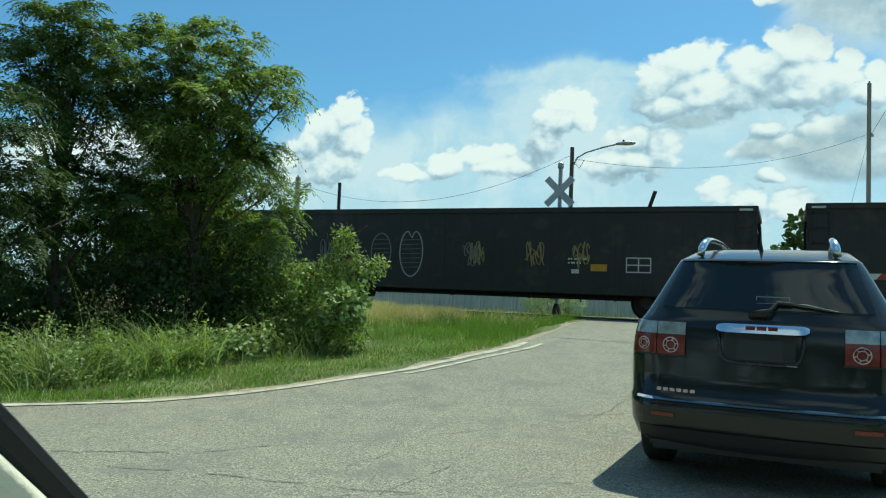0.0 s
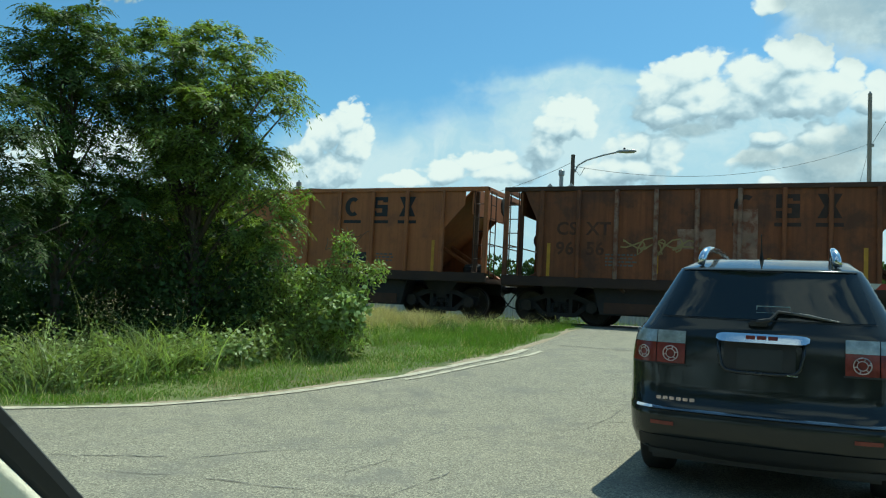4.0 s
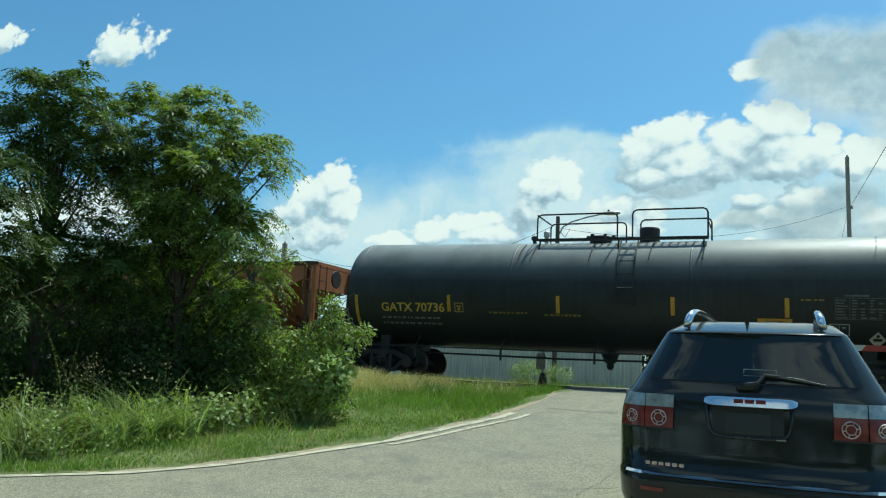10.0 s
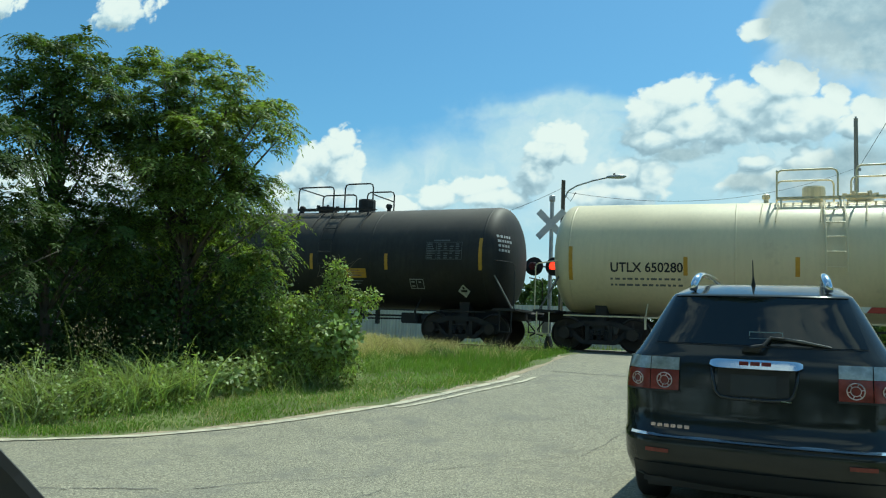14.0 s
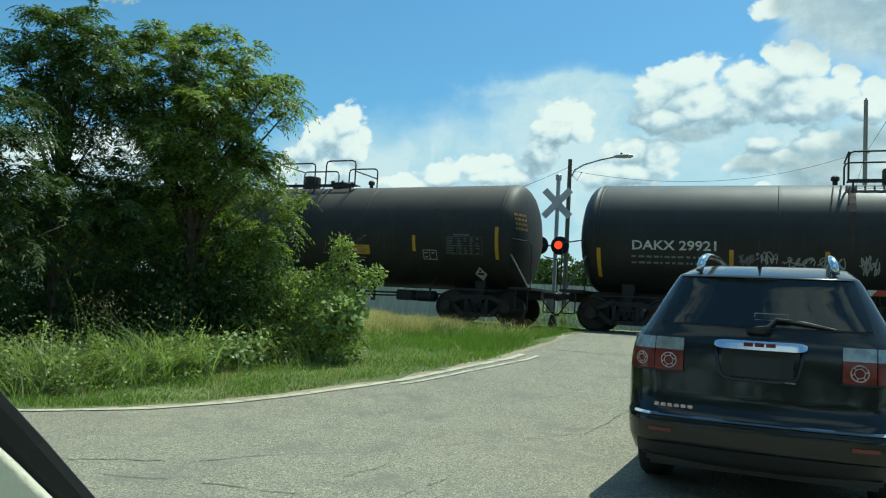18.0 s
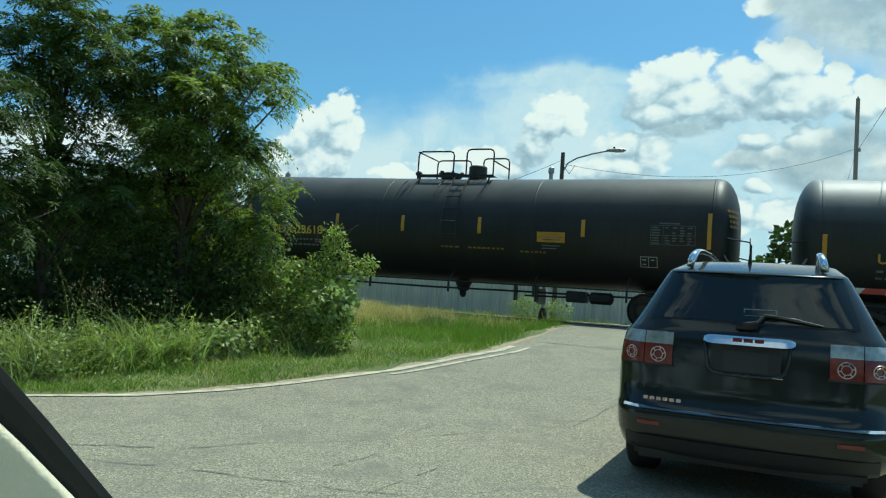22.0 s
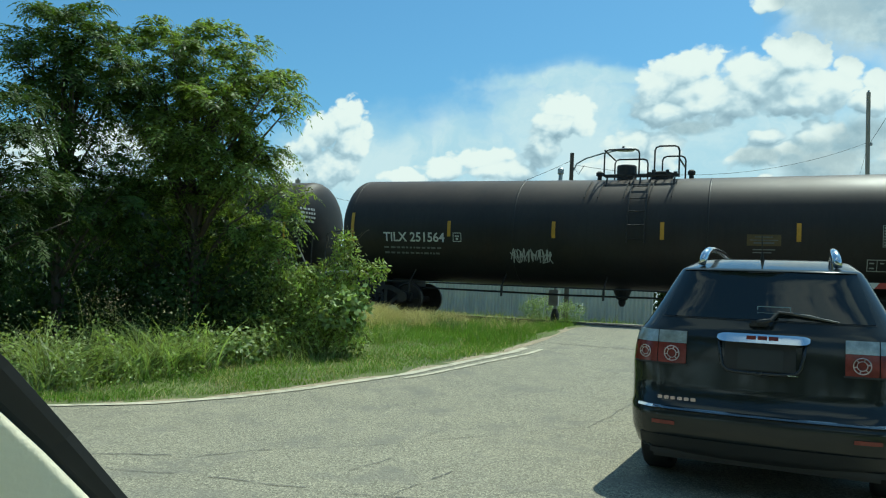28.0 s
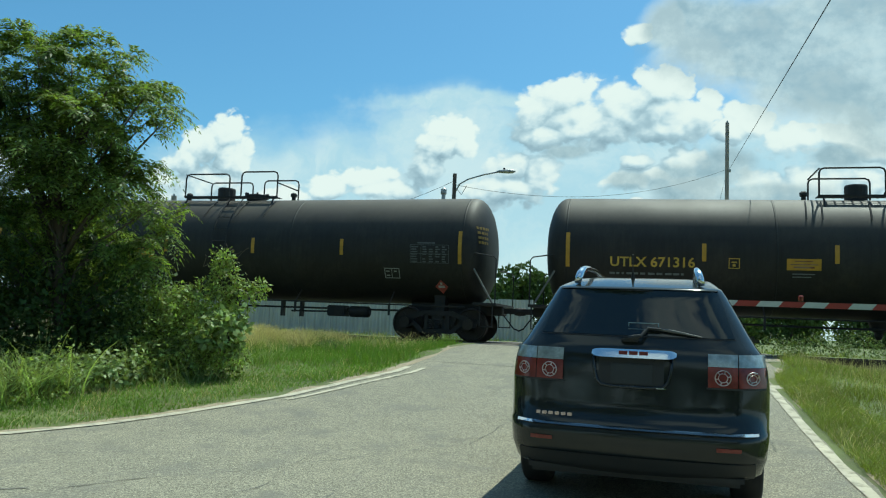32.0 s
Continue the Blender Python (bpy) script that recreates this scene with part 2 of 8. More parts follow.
def mat(name, color, rough=0.6, metal=0.0, vary=0.25, scale=6.0, bump=0.0, fine=60.0, stretch=(1, 1, 1), second=None,
        second_at=(0.5, 0.65), streak=0.0, spec=0.5, per_object=0.0, per_island=0.0, see_through=0.0, coat=0.0, dust_sheen=None, speckle=False):
    """A surface with two scales of variation; second: a stain or rust colour that breaks through between second_at."""
    if name in MATS:
        return MATS[name]
    m = bpy.data.materials.new(name)
    m.use_nodes = True
    nt = m.node_tree
    b = nt.nodes["Principled BSDF"]
    link = nt.links.new
    tc = nt.nodes.new("ShaderNodeTexCoord")
    mp = nt.nodes.new("ShaderNodeMapping")
    mp.inputs["Scale"].default_value = stretch
    link(tc.outputs["Object"], mp.inputs[0])

    def noise_of(size, detail, rgh=0.55, src=mp.outputs[0]):
        n = nt.nodes.new("ShaderNodeTexNoise")
        n.inputs["Scale"].default_value, n.inputs["Detail"].default_value, n.inputs["Roughness"].default_value = size, detail, rgh
        link(src, n.inputs["Vector"])
        return n.outputs["Fac"]

    def mixed(fac, a, c, kind="MIX"):
        x = nt.nodes.new("ShaderNodeMix")
        x.data_type, x.blend_type = "RGBA", kind
        for sock, val in (("Factor", fac), ("A", a), ("B", c)):
            if isinstance(val, (int, float)) or isinstance(val, tuple):
                x.inputs[sock].default_value = val if not isinstance(val, tuple) else (*val[:3], 1)
            else:
                link(val, x.inputs[sock])
        return x.outputs["Result"]

    def span(src, lo, hi, to0=0.0, to1=1.0):
        r = nt.nodes.new("ShaderNodeMapRange")
        link(src, r.inputs[0])
        r.inputs[1].default_value, r.inputs[2].default_value, r.inputs[3].default_value, r.inputs[4].default_value = lo, hi, to0, to1
        return r.outputs[0]

    big, small = noise_of(scale, 4.0), noise_of(fine, 3.0)
    lo, hi = tuple(c * (1 - vary) for c in color), tuple(min(1, c * (1 + vary)) for c in color)
    col = mixed(span(big, 0.3, 0.7), lo, hi)
    col = mixed(span(small, 0.3, 0.7, 0.0, 0.5), col, tuple(c * (1 - 0.6 * vary) for c in color))
    if speckle:
        vo = nt.nodes.new("ShaderNodeTexVoronoi")
        vo.inputs["Scale"].default_value = 95.0
        link(mp.outputs[0], vo.inputs["Vector"])
        bw = nt.nodes.new("ShaderNodeRGBToBW")
        link(vo.outputs["Color"], bw.inputs[0])
        col = mixed(span(bw.outputs[0], 0.62, 0.80), col, tuple(min(1, c * 1.75) for c in color))
        col = mixed(span(bw.outputs[0], 0.36, 0.22), col, tuple(c * 0.5 for c in color))
    if second:
        col = mixed(span(noise_of(scale * 1.7, 6.0, 0.65), *second_at), col, second)
    if streak:
        mp2 = nt.nodes.new("ShaderNodeMapping")
        mp2.inputs["Scale"].default_value = (9, 9, 0.5)
        link(tc.outputs["Object"], mp2.inputs[0])
        s = noise_of(1.2, 4.0, 0.6, mp2.outputs[0])
        col = mixed(span(s, 0.42, 0.72, 0, streak), col, tuple(c * 0.35 for c in color))
    # upward faces paler: top glare put into the colour along with dust
    if dust_sheen:
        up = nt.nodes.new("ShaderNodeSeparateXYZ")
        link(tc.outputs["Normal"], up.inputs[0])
        sheen_top = nt.nodes.new("ShaderNodeMath")
        sheen_top.operation = "MULTIPLY"
        link(span(up.outputs["Z"], 0.18, 0.92, 0, 1), sheen_top.inputs[0])
        link(span(noise_of(scale * 1.3, 5.0), 0.25, 0.6, 0.55, 1.0), sheen_top.inputs[1])
        col = mixed(sheen_top.outputs[0], col, dust_sheen)
    if per_object or per_island:
        if per_object:
            r = nt.nodes.new("ShaderNodeObjectInfo").outputs["Random"]
        else:
            r = nt.nodes.new("ShaderNodeNewGeometry").outputs["Random Per Island"]
        k = per_object or per_island
        hsv = nt.nodes.new("ShaderNodeHueSaturation")
        link(col, hsv.inputs["Color"])
        link(span(r, 0, 1, 1 - k, 1 + k), hsv.inputs["Value"])
        link(span(r, 0, 1, 0.5 - 0.03 * k, 0.5 + 0.03 * k), hsv.inputs["Hue"])
        col = hsv.outputs["Color"]
    link(col, b.inputs["Base Color"])
    b.inputs["Metallic"].default_value = metal
    b.inputs["Specular IOR Level"].default_value = spec
    link(span(big, 0.2, 0.8, max(0, rough - 0.08), min(1, rough + 0.08)), b.inputs["Roughness"])
    if coat:
        b.inputs["Coat Weight"].default_value = coat
        b.inputs["Coat Roughness"].default_value = 0.03
    if bump:
        bp = nt.nodes.new("ShaderNodeBump")
        bp.inputs["Strength"].default_value, bp.inputs["Distance"].default_value = min(1, bump), 0.01
        link(small, bp.inputs["Height"])
        link(bp.outputs[0], b.inputs["Normal"])
    if see_through:
        out = nt.nodes["Material Output"]
        tr = nt.nodes.new("ShaderNodeBsdfTranslucent")
        link(mixed(1.0, col, (1.25, 1.35, 0.6), "MULTIPLY"), tr.inputs[0])
        mx = nt.nodes.new("ShaderNodeMixShader")
        mx.inputs[0].default_value = see_through
        link(b.outputs[0], mx.inputs[1])
        link(tr.outputs[0], mx.inputs[2])
        link(mx.outputs[0], out.inputs[0])
    MATS[name] = m
    return m


def glow(name, color, strength):
    if name not in MATS:
        m = bpy.data.materials.new(name)
        m.use_nodes = True
        b = m.node_tree.nodes["Principled BSDF"]
        b.inputs["Base Color"].default_value = (*color, 1)
        b.inputs["Emission Color"].default_value = (*color, 1)
        b.inputs["Emission Strength"].default_value = strength
        MATS[name] = m
    return MATS[name]


def glass(name, color, rough=0.0):
    if name not in MATS:
        m = bpy.data.materials.new(name)
        m.use_nodes = True
        b = m.node_tree.nodes["Principled BSDF"]
        b.inputs["Base Color"].default_value = (*color, 1)
        b.inputs["Roughness"].default_value = rough
        b.inputs["Transmission Weight"].default_value = 1.0
        b.inputs["IOR"].default_value = 1.45
        MATS[name] = m
    return MATS[name]


# ---------------------------------------------------------------- mesh helpers
def mesh_object(name, bm, material, smooth=False, parent=None, label=""):
    me = bpy.data.meshes.new(name)
    bm.normal_update()
    bm.to_mesh(me)
    bm.free()
    if smooth:
        for p in me.polygons:
            p.use_smooth = True
    me.materials.append(material)
    ob = new(name, me)
    if parent is not None:
        ob.parent = parent
    if label:
        ob["label"] = label
    return ob


def part(name, bm, material, parent, label="", smooth=False):
    return mesh_object(name, bm, material, smooth, parent, label)


def share(name, src, parent, m=None):
    """Another part on the mesh of src."""
    ob = new(name, src.data)
    ob.parent = parent
    if m is not None:
        ob.matrix_basis = m
    return ob


def thing(name, label, category, m=None, group="", kind=""):
    ob = new(name)
    ob.empty_display_size = 0.2
    if m is not None:
        ob.matrix_basis = m
    return tagged(ob, label, category, group, kind)


def box(x0, x1, y0, y1, z0, z1, bevel=0.0, bm=None, m=None):
    b = bmesh.new() if bm is None else bm
    r = bmesh.ops.create_cube(b, size=1.0)
    vs = r["verts"]
    bmesh.ops.scale(b, vec=(x1 - x0, y1 - y0, z1 - z0), verts=vs)
    bmesh.ops.translate(b, vec=((x0 + x1) / 2, (y0 + y1) / 2, (z0 + z1) / 2), verts=vs)
    if m is not None:
        bmesh.ops.transform(b, matrix=m, verts=vs)
    if bevel:
        es = list({e for v in vs for e in v.link_edges})
        bmesh.ops.bevel(b, geom=es, offset=bevel, segments=2, affect="EDGES")
    return b


def rod(a, c, r0, r1=None, seg=8, bm=None, caps=True):
    """A round bar from a to c."""
    b = bmesh.new() if bm is None else bm
    a, c = Vector(a), Vector(c)
    d = c - a
    m = Matrix.Translation((a + c) / 2) @ d.to_track_quat("Z", "Y").to_matrix().to_4x4()
    bmesh.ops.create_cone(b, cap_ends=caps, segments=seg, radius1=r0, radius2=r0 if r1 is None else r1, depth=d.length, matrix=m)
    return b


def tube(points, r, seg=8, bm=None):
    """A bent round bar through the points."""
    b = bmesh.new() if bm is None else bm
    pts = [Vector(p) for p in points]
    rings = []
    side = None
    for i, p in enumerate(pts):
        d = (pts[min(i + 1, len(pts) - 1)] - pts[max(i - 1, 0)]).normalized()
        if side is None:
            side = d.orthogonal().normalized()
        side = (side - d * side.dot(d)).normalized()
        up = d.cross(side)
        rr = r[i] if isinstance(r, (list, tuple)) else r
        rings.append([b.verts.new(p + (side * math.cos(2 * math.pi * k / seg) + up * math.sin(2 * math.pi * k / seg)) * rr) for k in range(seg)])
    for q, s in zip(rings, rings[1:]):
        for k in range(seg):
            b.faces.new((q[k], q[(k + 1) % seg], s[(k + 1) % seg], s[k]))
    b.faces.new(rings[0][::-1])
    b.faces.new(rings[-1])
    return b


def prism(outline, y0, y1, bm=None, bevel=0.0):
    """An outline of (x, z) drawn out from y0 to y1."""
    b = bmesh.new() if bm is None else bm
    f = [b.verts.new((x, y0, z)) for x, z in outline]
    k = [b.verts.new((x, y1, z)) for x, z in outline]
    n = len(outline)
    fs = [b.faces.new(f), b.faces.new(k[::-1])]
    for i in range(n):
        fs.append(b.faces.new((f[i], k[i], k[(i + 1) % n], f[(i + 1) % n])))
    bmesh.ops.recalc_face_normals(b, faces=fs)
    if bevel:
        bmesh.ops.bevel(b, geom=list({e for q in fs for e in q.edges}), offset=bevel, segments=1, affect="EDGES")
    return b


def lathe(profile, axis="x", seg=32, bm=None, centre=(0, 0, 0)):
    """A body of revolution: profile of (along, radius)."""
    b = bmesh.new() if bm is None else bm
    rings = []
    for a, r in profile:
        ring = []
        for k in range(seg):
            t = 2 * math.pi * k / seg
            c, s = r * math.cos(t), r * math.sin(t)
            p = {"x": (a, c, s), "y": (c, a, s), "z": (c, s, a)}[axis]
            ring.append(b.verts.new(Vector(p) + Vector(centre)))
        rings.append(ring)
    fs = []
    for q, s in zip(rings, rings[1:]):
        for k in range(seg):
            fs.append(b.faces.new((q[k], q[(k + 1) % seg], s[(k + 1) % seg], s[k])))
    fs += [b.faces.new(rings[0][::-1]), b.faces.new(rings[-1])]
    bmesh.ops.recalc_face_normals(b, faces=fs)
    return b


def from_arrays(name, verts, faces, material, parent=None, smooth=False):
    me = bpy.data.meshes.new(name)
    me.from_pydata(verts, [], faces)
    me.update()
    me.materials.append(material)
    if smooth:
        for p in me.polygons:
            p.use_smooth = True
    ob = new(name, me)
    if parent is not None:
        ob.parent = parent
    return ob


def lettering(text, height, spread=1.0, bold=0.0):
    """Flat letters as a bmesh in the x-z plane, from x = 0."""
    cu = bpy.data.curves.new("letters", "FONT")
    cu.body, cu.size, cu.space_character, cu.offset, cu.resolution_u = text, height * 1.38, spread, bold, 3
    ob = new("letters", cu)
    me = bpy.data.meshes.new_from_object(ob.evaluated_get(bpy.context.evaluated_depsgraph_get()))
    bpy.data.objects.remove(ob)
    bpy.data.curves.remove(cu)
    bm = bmesh.new()
    bm.from_mesh(me)
    bpy.data.meshes.remove(me)
    for v in bm.verts:
        v.co = Vector((v.co.x, 0, v.co.y))
    return bm

# ---------------------------------------------------------------- the lie of the land
TRACK_Y, RAIL_Z = 21.6, 0.93


def smooth01(u):
    u = min(1.0, max(0.0, u))
    return u * u * (3 - 2 * u)


def land(x, y):
    """Height of the ground: the approach rises to the crossing, falls away beyond."""
    z = 0.90 * smooth01((y - 6) / 13.3) if y < 24 else 0.90 - 0.35 * smooth01((y - 24) / 12)
    beside = smooth01((-4.5 - x) / 1.4) if x < 0 else smooth01((x - 3.0) / 1.4)
    z -= 0.24 * beside * smooth01((5.8 - abs(y - TRACK_Y)) / 3.0)
    return z


def road_left(y):
    """The curved left edge of the asphalt."""
    knots = [(2.4, -40.0), (2.9, -22.0), (3.6, -13.0), (4.6, -9.6), (5.6, -7.95), (7.0, -6.72), (8.06, -6.17), (9.6, -5.58), (10.5, -5.21),
             (11.8, -4.87), (13.2, -4.45), (15.0, -4.32), (16.3, -4.36), (18.0, -4.42), (20.0, -4.5), (26.0, -4.5), (34.0, -4.4), (120.0, -4.0)]
    for (a, p), (b, q) in zip(knots, knots[1:]):
        if y <= b:
            return p + (q - p) * max(0, (y - a)) / (b - a)
    return knots[-1][1]


def road_right(y):
    return 2.08 + 0.62 * smooth01((y - 13.6) / 5.5) - 0.5 * smooth01((y - 25) / 9)


def ground_sheet():
    xs = sorted({round(v, 3) for v in [*np.linspace(-30, 12, 106), *(-30 - 1.35 ** np.arange(1, 26)), *(12 + 1.35 ** np.arange(1, 26))]})
    ys = sorted({round(v, 3) for v in [*np.linspace(-8, 34, 106), *(-8 - 1.4 ** np.arange(1, 24)), *(34 + 1.35 ** np.arange(1, 26))]})
    verts, faces = [], []
    for y in ys:
        for x in xs:
            z = land(x, y)
            if road_left(y) + 0.2 < x < road_right(y) - 0.2 and y < 60:
                z -= 0.05
            else:
                z += 0.03 * noise.noise((x * 0.8, y * 0.8, 0)) + 0.02
            verts.append((x, y, z))
    n = len(xs)
    for j in range(len(ys) - 1):
        for i in range(n - 1):
            faces.append((j * n + i, j * n + i + 1, (j + 1) * n + i + 1, (j + 1) * n + i))
    return verts, faces


SOIL = mat("soil_and_turf", (0.125, 0.150, 0.045), 0.95, vary=0.35, scale=0.9, fine=30, bump=0.8, second=(0.20, 0.15, 0.085), second_at=(0.55, 0.75))
ASPHALT = mat("weathered_asphalt", (0.228, 0.210, 0.150), 0.9, vary=0.24, scale=0.9, fine=48, bump=1.0, second=(0.16, 0.150, 0.122), second_at=(0.5, 0.75), speckle=True)
PAINT_W = mat("worn_white_road_paint", (0.50, 0.455, 0.335), 0.9, vary=0.2, scale=3, fine=60, bump=0.3, second=(0.27, 0.25, 0.185), second_at=(0.48, 0.64))
CRACK = mat("bitumen_crack_filler", (0.125, 0.119, 0.104), 0.9, vary=0.2)
GRAVEL = mat("dusty_gravel", (0.36, 0.29, 0.19), 0.95, vary=0.3, scale=12, fine=90, bump=1.0, second=(0.20, 0.18, 0.12), second_at=(0.5, 0.7))

gv, gf = ground_sheet()
tagged(from_arrays("ground", gv, gf, SOIL, smooth=True), "grassy ground with bare sandy patches beside the road", "ground", kind="structure")


def strip(name, left, right, ys, lift, material, parent=None, cols=2):
    verts, faces = [], []
    for y in ys:
        a, b = left(y), right(y)
        for k in range(cols):
            x = a + (b - a) * k / (cols - 1)
            verts.append((x, y, land(x if -5 < x < 3 else 0, y) + lift))
    for j in range(len(ys) - 1):
        for k in range(cols - 1):
            i = j * cols + k
            faces.append((i, i + 1, i + cols + 1, i + cols))
    return from_arrays(name, verts, faces, material, parent, smooth=True)


ROAD_Y = [*np.arange(-6, 2.4, 0.8), *np.arange(2.4, 34.01, 0.2), *np.arange(35, 121, 5.0)]
road = tagged(strip("road", lambda y: road_left(max(y, 2.4)), road_right, ROAD_Y, 0.012, ASPHALT, cols=24),
              "sun-bleached grey asphalt road with cracks and worn edge lines", "road", kind="structure")


def ribbon(name, pts, width, lift, material, parent):
    """A flat painted or tarred line along points (x, y)."""
    verts, faces = [], []
    for i, p in enumerate(pts):
        q, s = pts[max(i - 1, 0)], pts[min(i + 1, len(pts) - 1)]
        d = Vector((s[0] - q[0], s[1] - q[1])).normalized()
        w = width(i) if callable(width) else width
        for k in (-0.5, 0.5):
            x, y = p[0] - d.y * w * k, p[1] + d.x * w * k
            verts.append((x, y, land(0, y) + lift))
    faces = [(2 * i, 2 * i + 1, 2 * i + 3, 2 * i + 2) for i in range(len(pts) - 1)]
    return from_arrays(name, verts, faces, material, parent)


LIFT = 0.022
ys = list(np.arange(3.0, 13.91, 0.25))
ribbon("edge_line", [(road_left(y) + 0.14, y) for y in ys], lambda i: 0.135 + 0.02 * math.sin(i * 1.7), LIFT, PAINT_W, road)
ribbon("edge_line", [(road_left(y) + 0.36 + 0.02 * (y - 9), y) for y in np.arange(10.2, 13.95, 0.25)], 0.09, LIFT, PAINT_W, road)
ribbon("edge_line", [(1.86, y) for y in np.arange(-4, 13.61, 0.4)], lambda i: 0.125 + 0.012 * math.sin(i * 2.1), LIFT, PAINT_W, road)
ribbon("edge_line", [(1.78, 13.72), (2.2, 13.86)], 0.3, LIFT, PAINT_W, road)


def crack(x0, y0, x1, y1, width, wild=0.08, seed=0):
    rnd = random.Random(seed)
    n = max(6, int(math.hypot(x1 - x0, y1 - y0) / 0.16))
    pts, off = [], 0.0
    for i in range(n + 1):
        u = i / n
        off = off * 0.85 + rnd.uniform(-1, 1) * wild * 0.5
        dx, dy = x1 - x0, y1 - y0
        ln = math.hypot(dx, dy)
        pts.append((x0 + dx * u - dy / ln * off, y0 + dy * u + dx / ln * off))
    return ribbon("crack", pts, lambda i: width * rnd.uniform(0.35, 1.3), LIFT - 0.004, CRACK, road)


def broken_crack(x0, y0, x1, y1, width, seed):
    """A crack that wanders, fades out and starts again."""
    rnd = random.Random(seed)
    u, side = 0.0, 0.0
    while u < 1:
        v = min(1.0, u + rnd.uniform(0.10, 0.26))
        a, side = side, rnd.uniform(-0.10, 0.10)
        dx, dy = x1 - x0, y1 - y0
        ln = math.hypot(dx, dy)
        crack(x0 + dx * u - dy / ln * a, y0 + dy * u + dx / ln * a, x0 + dx * v - dy / ln * side, y0 + dy * v + dx / ln * side, width * rnd.uniform(0.5, 1.1), 0.06, seed * 31 + int(u * 100))
        u = v + (rnd.uniform(0.03, 0.12) if rnd.random() < 0.6 else 0.0)


crack(-4.05, 14.6, 1.9, 14.3, 0.037, 0.05, 3)
for k, (x0, y0, x1, y1, w) in enumerate(((-4.3, 5.2, -1.9, 8.4, 0.018), (-1.9, 8.4, -0.9, 13.9, 0.014), (-6.2, 4.2, -4.3, 5.2, 0.020), (-4.2, 8.3, -3.9, 9.1, 0.016), (-4.9, 12.0, -1.6, 10.6, 0.011),
                                         (-2.6, 4.0, -2.2, 6.6, 0.010), (-5.6, 6.2, -1.2, 9.4, 0.010), (-3.6, 15.8, -3.2, 19.6, 0.016), (-1.2, 14.5, -0.8, 19.6, 0.016), (0.6, -2.0, 0.9, 13.6, 0.012), (-3.1, 5.4, -3.3, 8.0, 0.009), (-4.6, 4.4, -1.0, 5.3, 0.016), (-2.9, 4.2, -0.9, 6.4, 0.012), (-3.6, 8.8, -2.2, 11.6, 0.010), (-6.4, 6.4, -4.2, 9.2, 0.009))):
    broken_crack(x0, y0, x1, y1, w, 5 + k)

# sandy shoulder between asphalt and grass
for nm, fn_l, fn_r, yr in (("shoulder", lambda y: road_left(y) - 0.10 - 0.13 * noise.noise((0, y * 1.9, 5)), lambda y: road_left(y) + 0.09, np.arange(3.4, 19.5, 0.2)),
                           ("shoulder", lambda y: road_right(y) - 0.05, lambda y: road_right(y) + 0.06 + 0.10 * noise.noise((0, y * 1.3, 9)), np.arange(-4, 19.5, 0.2))):
    tagged(strip(nm, fn_l, fn_r, list(yr), 0.018, GRAVEL, cols=4), "strip of dusty gravel along the asphalt edge", "road shoulder", kind="structure")

# ---------------------------------------------------------------- the railway
# ballast and rail steel toned dark, the train's shadow put into their colours
BALLAST = mat("oily_ballast", (0.085, 0.078, 0.07), 0.95, vary=0.35, scale=5, fine=70, bump=1.0, second=(0.15, 0.14, 0.125), second_at=(0.52, 0.66))
STEEL = mat("rusty_rail_steel", (0.06, 0.042, 0.034), 0.7, metal=0.2, vary=0.3, scale=3, fine=40, bump=0.3)
TIE = mat("creosoted_timber", (0.075, 0.06, 0.048), 0.9, vary=0.3, scale=4, fine=50, bump=0.6)
bm = prism([(-2.4, 0), (-1.75, 0.22), (1.75, 0.22), (2.4, 0)], -240, 240)
bmesh.ops.transform(bm, matrix=pose(0, TRACK_Y, RAIL_Z - 0.42, 0, 0, 90), verts=bm.verts)
tagged(mesh_object("ballast_bed", bm, BALLAST), "dark grey stone ballast under the track", "ballast", kind="structure")
RAIL_SHAPE = [(-0.07, 0), (0.07, 0), (0.07, 0.012), (0.012, 0.03), (0.01, 0.12), (0.036, 0.13), (0.036, 0.165), (-0.036, 0.165), (-0.036, 0.13), (-0.01, 0.12), (-0.012, 0.03), (-0.07, 0.012)]
for side in (-0.755, 0.755):
    bm = prism(RAIL_SHAPE, -240, 240)
    bmesh.ops.transform(bm, matrix=pose(0, TRACK_Y + side, RAIL_Z - 0.165, 0, 0, 90), verts=bm.verts)
    tagged(mesh_object("rail", bm, STEEL), "rusty steel rail with a worn head", "rail", "rails of the track", kind="structure")
tie_src = None
for i in range(-70, 50):
    x = i * 0.53
    if -5.2 < x < 3.2:
        continue
    if tie_src is None:
        tie_src = tagged(mesh_object("railway_tie", box(-0.115, 0.115, -1.3, 1.3, -0.2, 0.0, 0.012), TIE), "dark creosoted timber tie under the rails", "railway tie", "ties under the rails")
        tie_src.matrix_basis = pose(x, TRACK_Y, RAIL_Z - 0.168)
    else:
        copy_thing(tie_src, pose(x, TRACK_Y + random.uniform(-0.03, 0.03), RAIL_Z - 0.168, 0, 0, random.uniform(-0.6, 0.6)))
# crossing panels, flush with the road
PANEL = mat("worn_crossing_timber", (0.15, 0.135, 0.115), 0.9, vary=0.25, scale=3, fine=40, bump=0.6, stretch=(1, 4, 4))
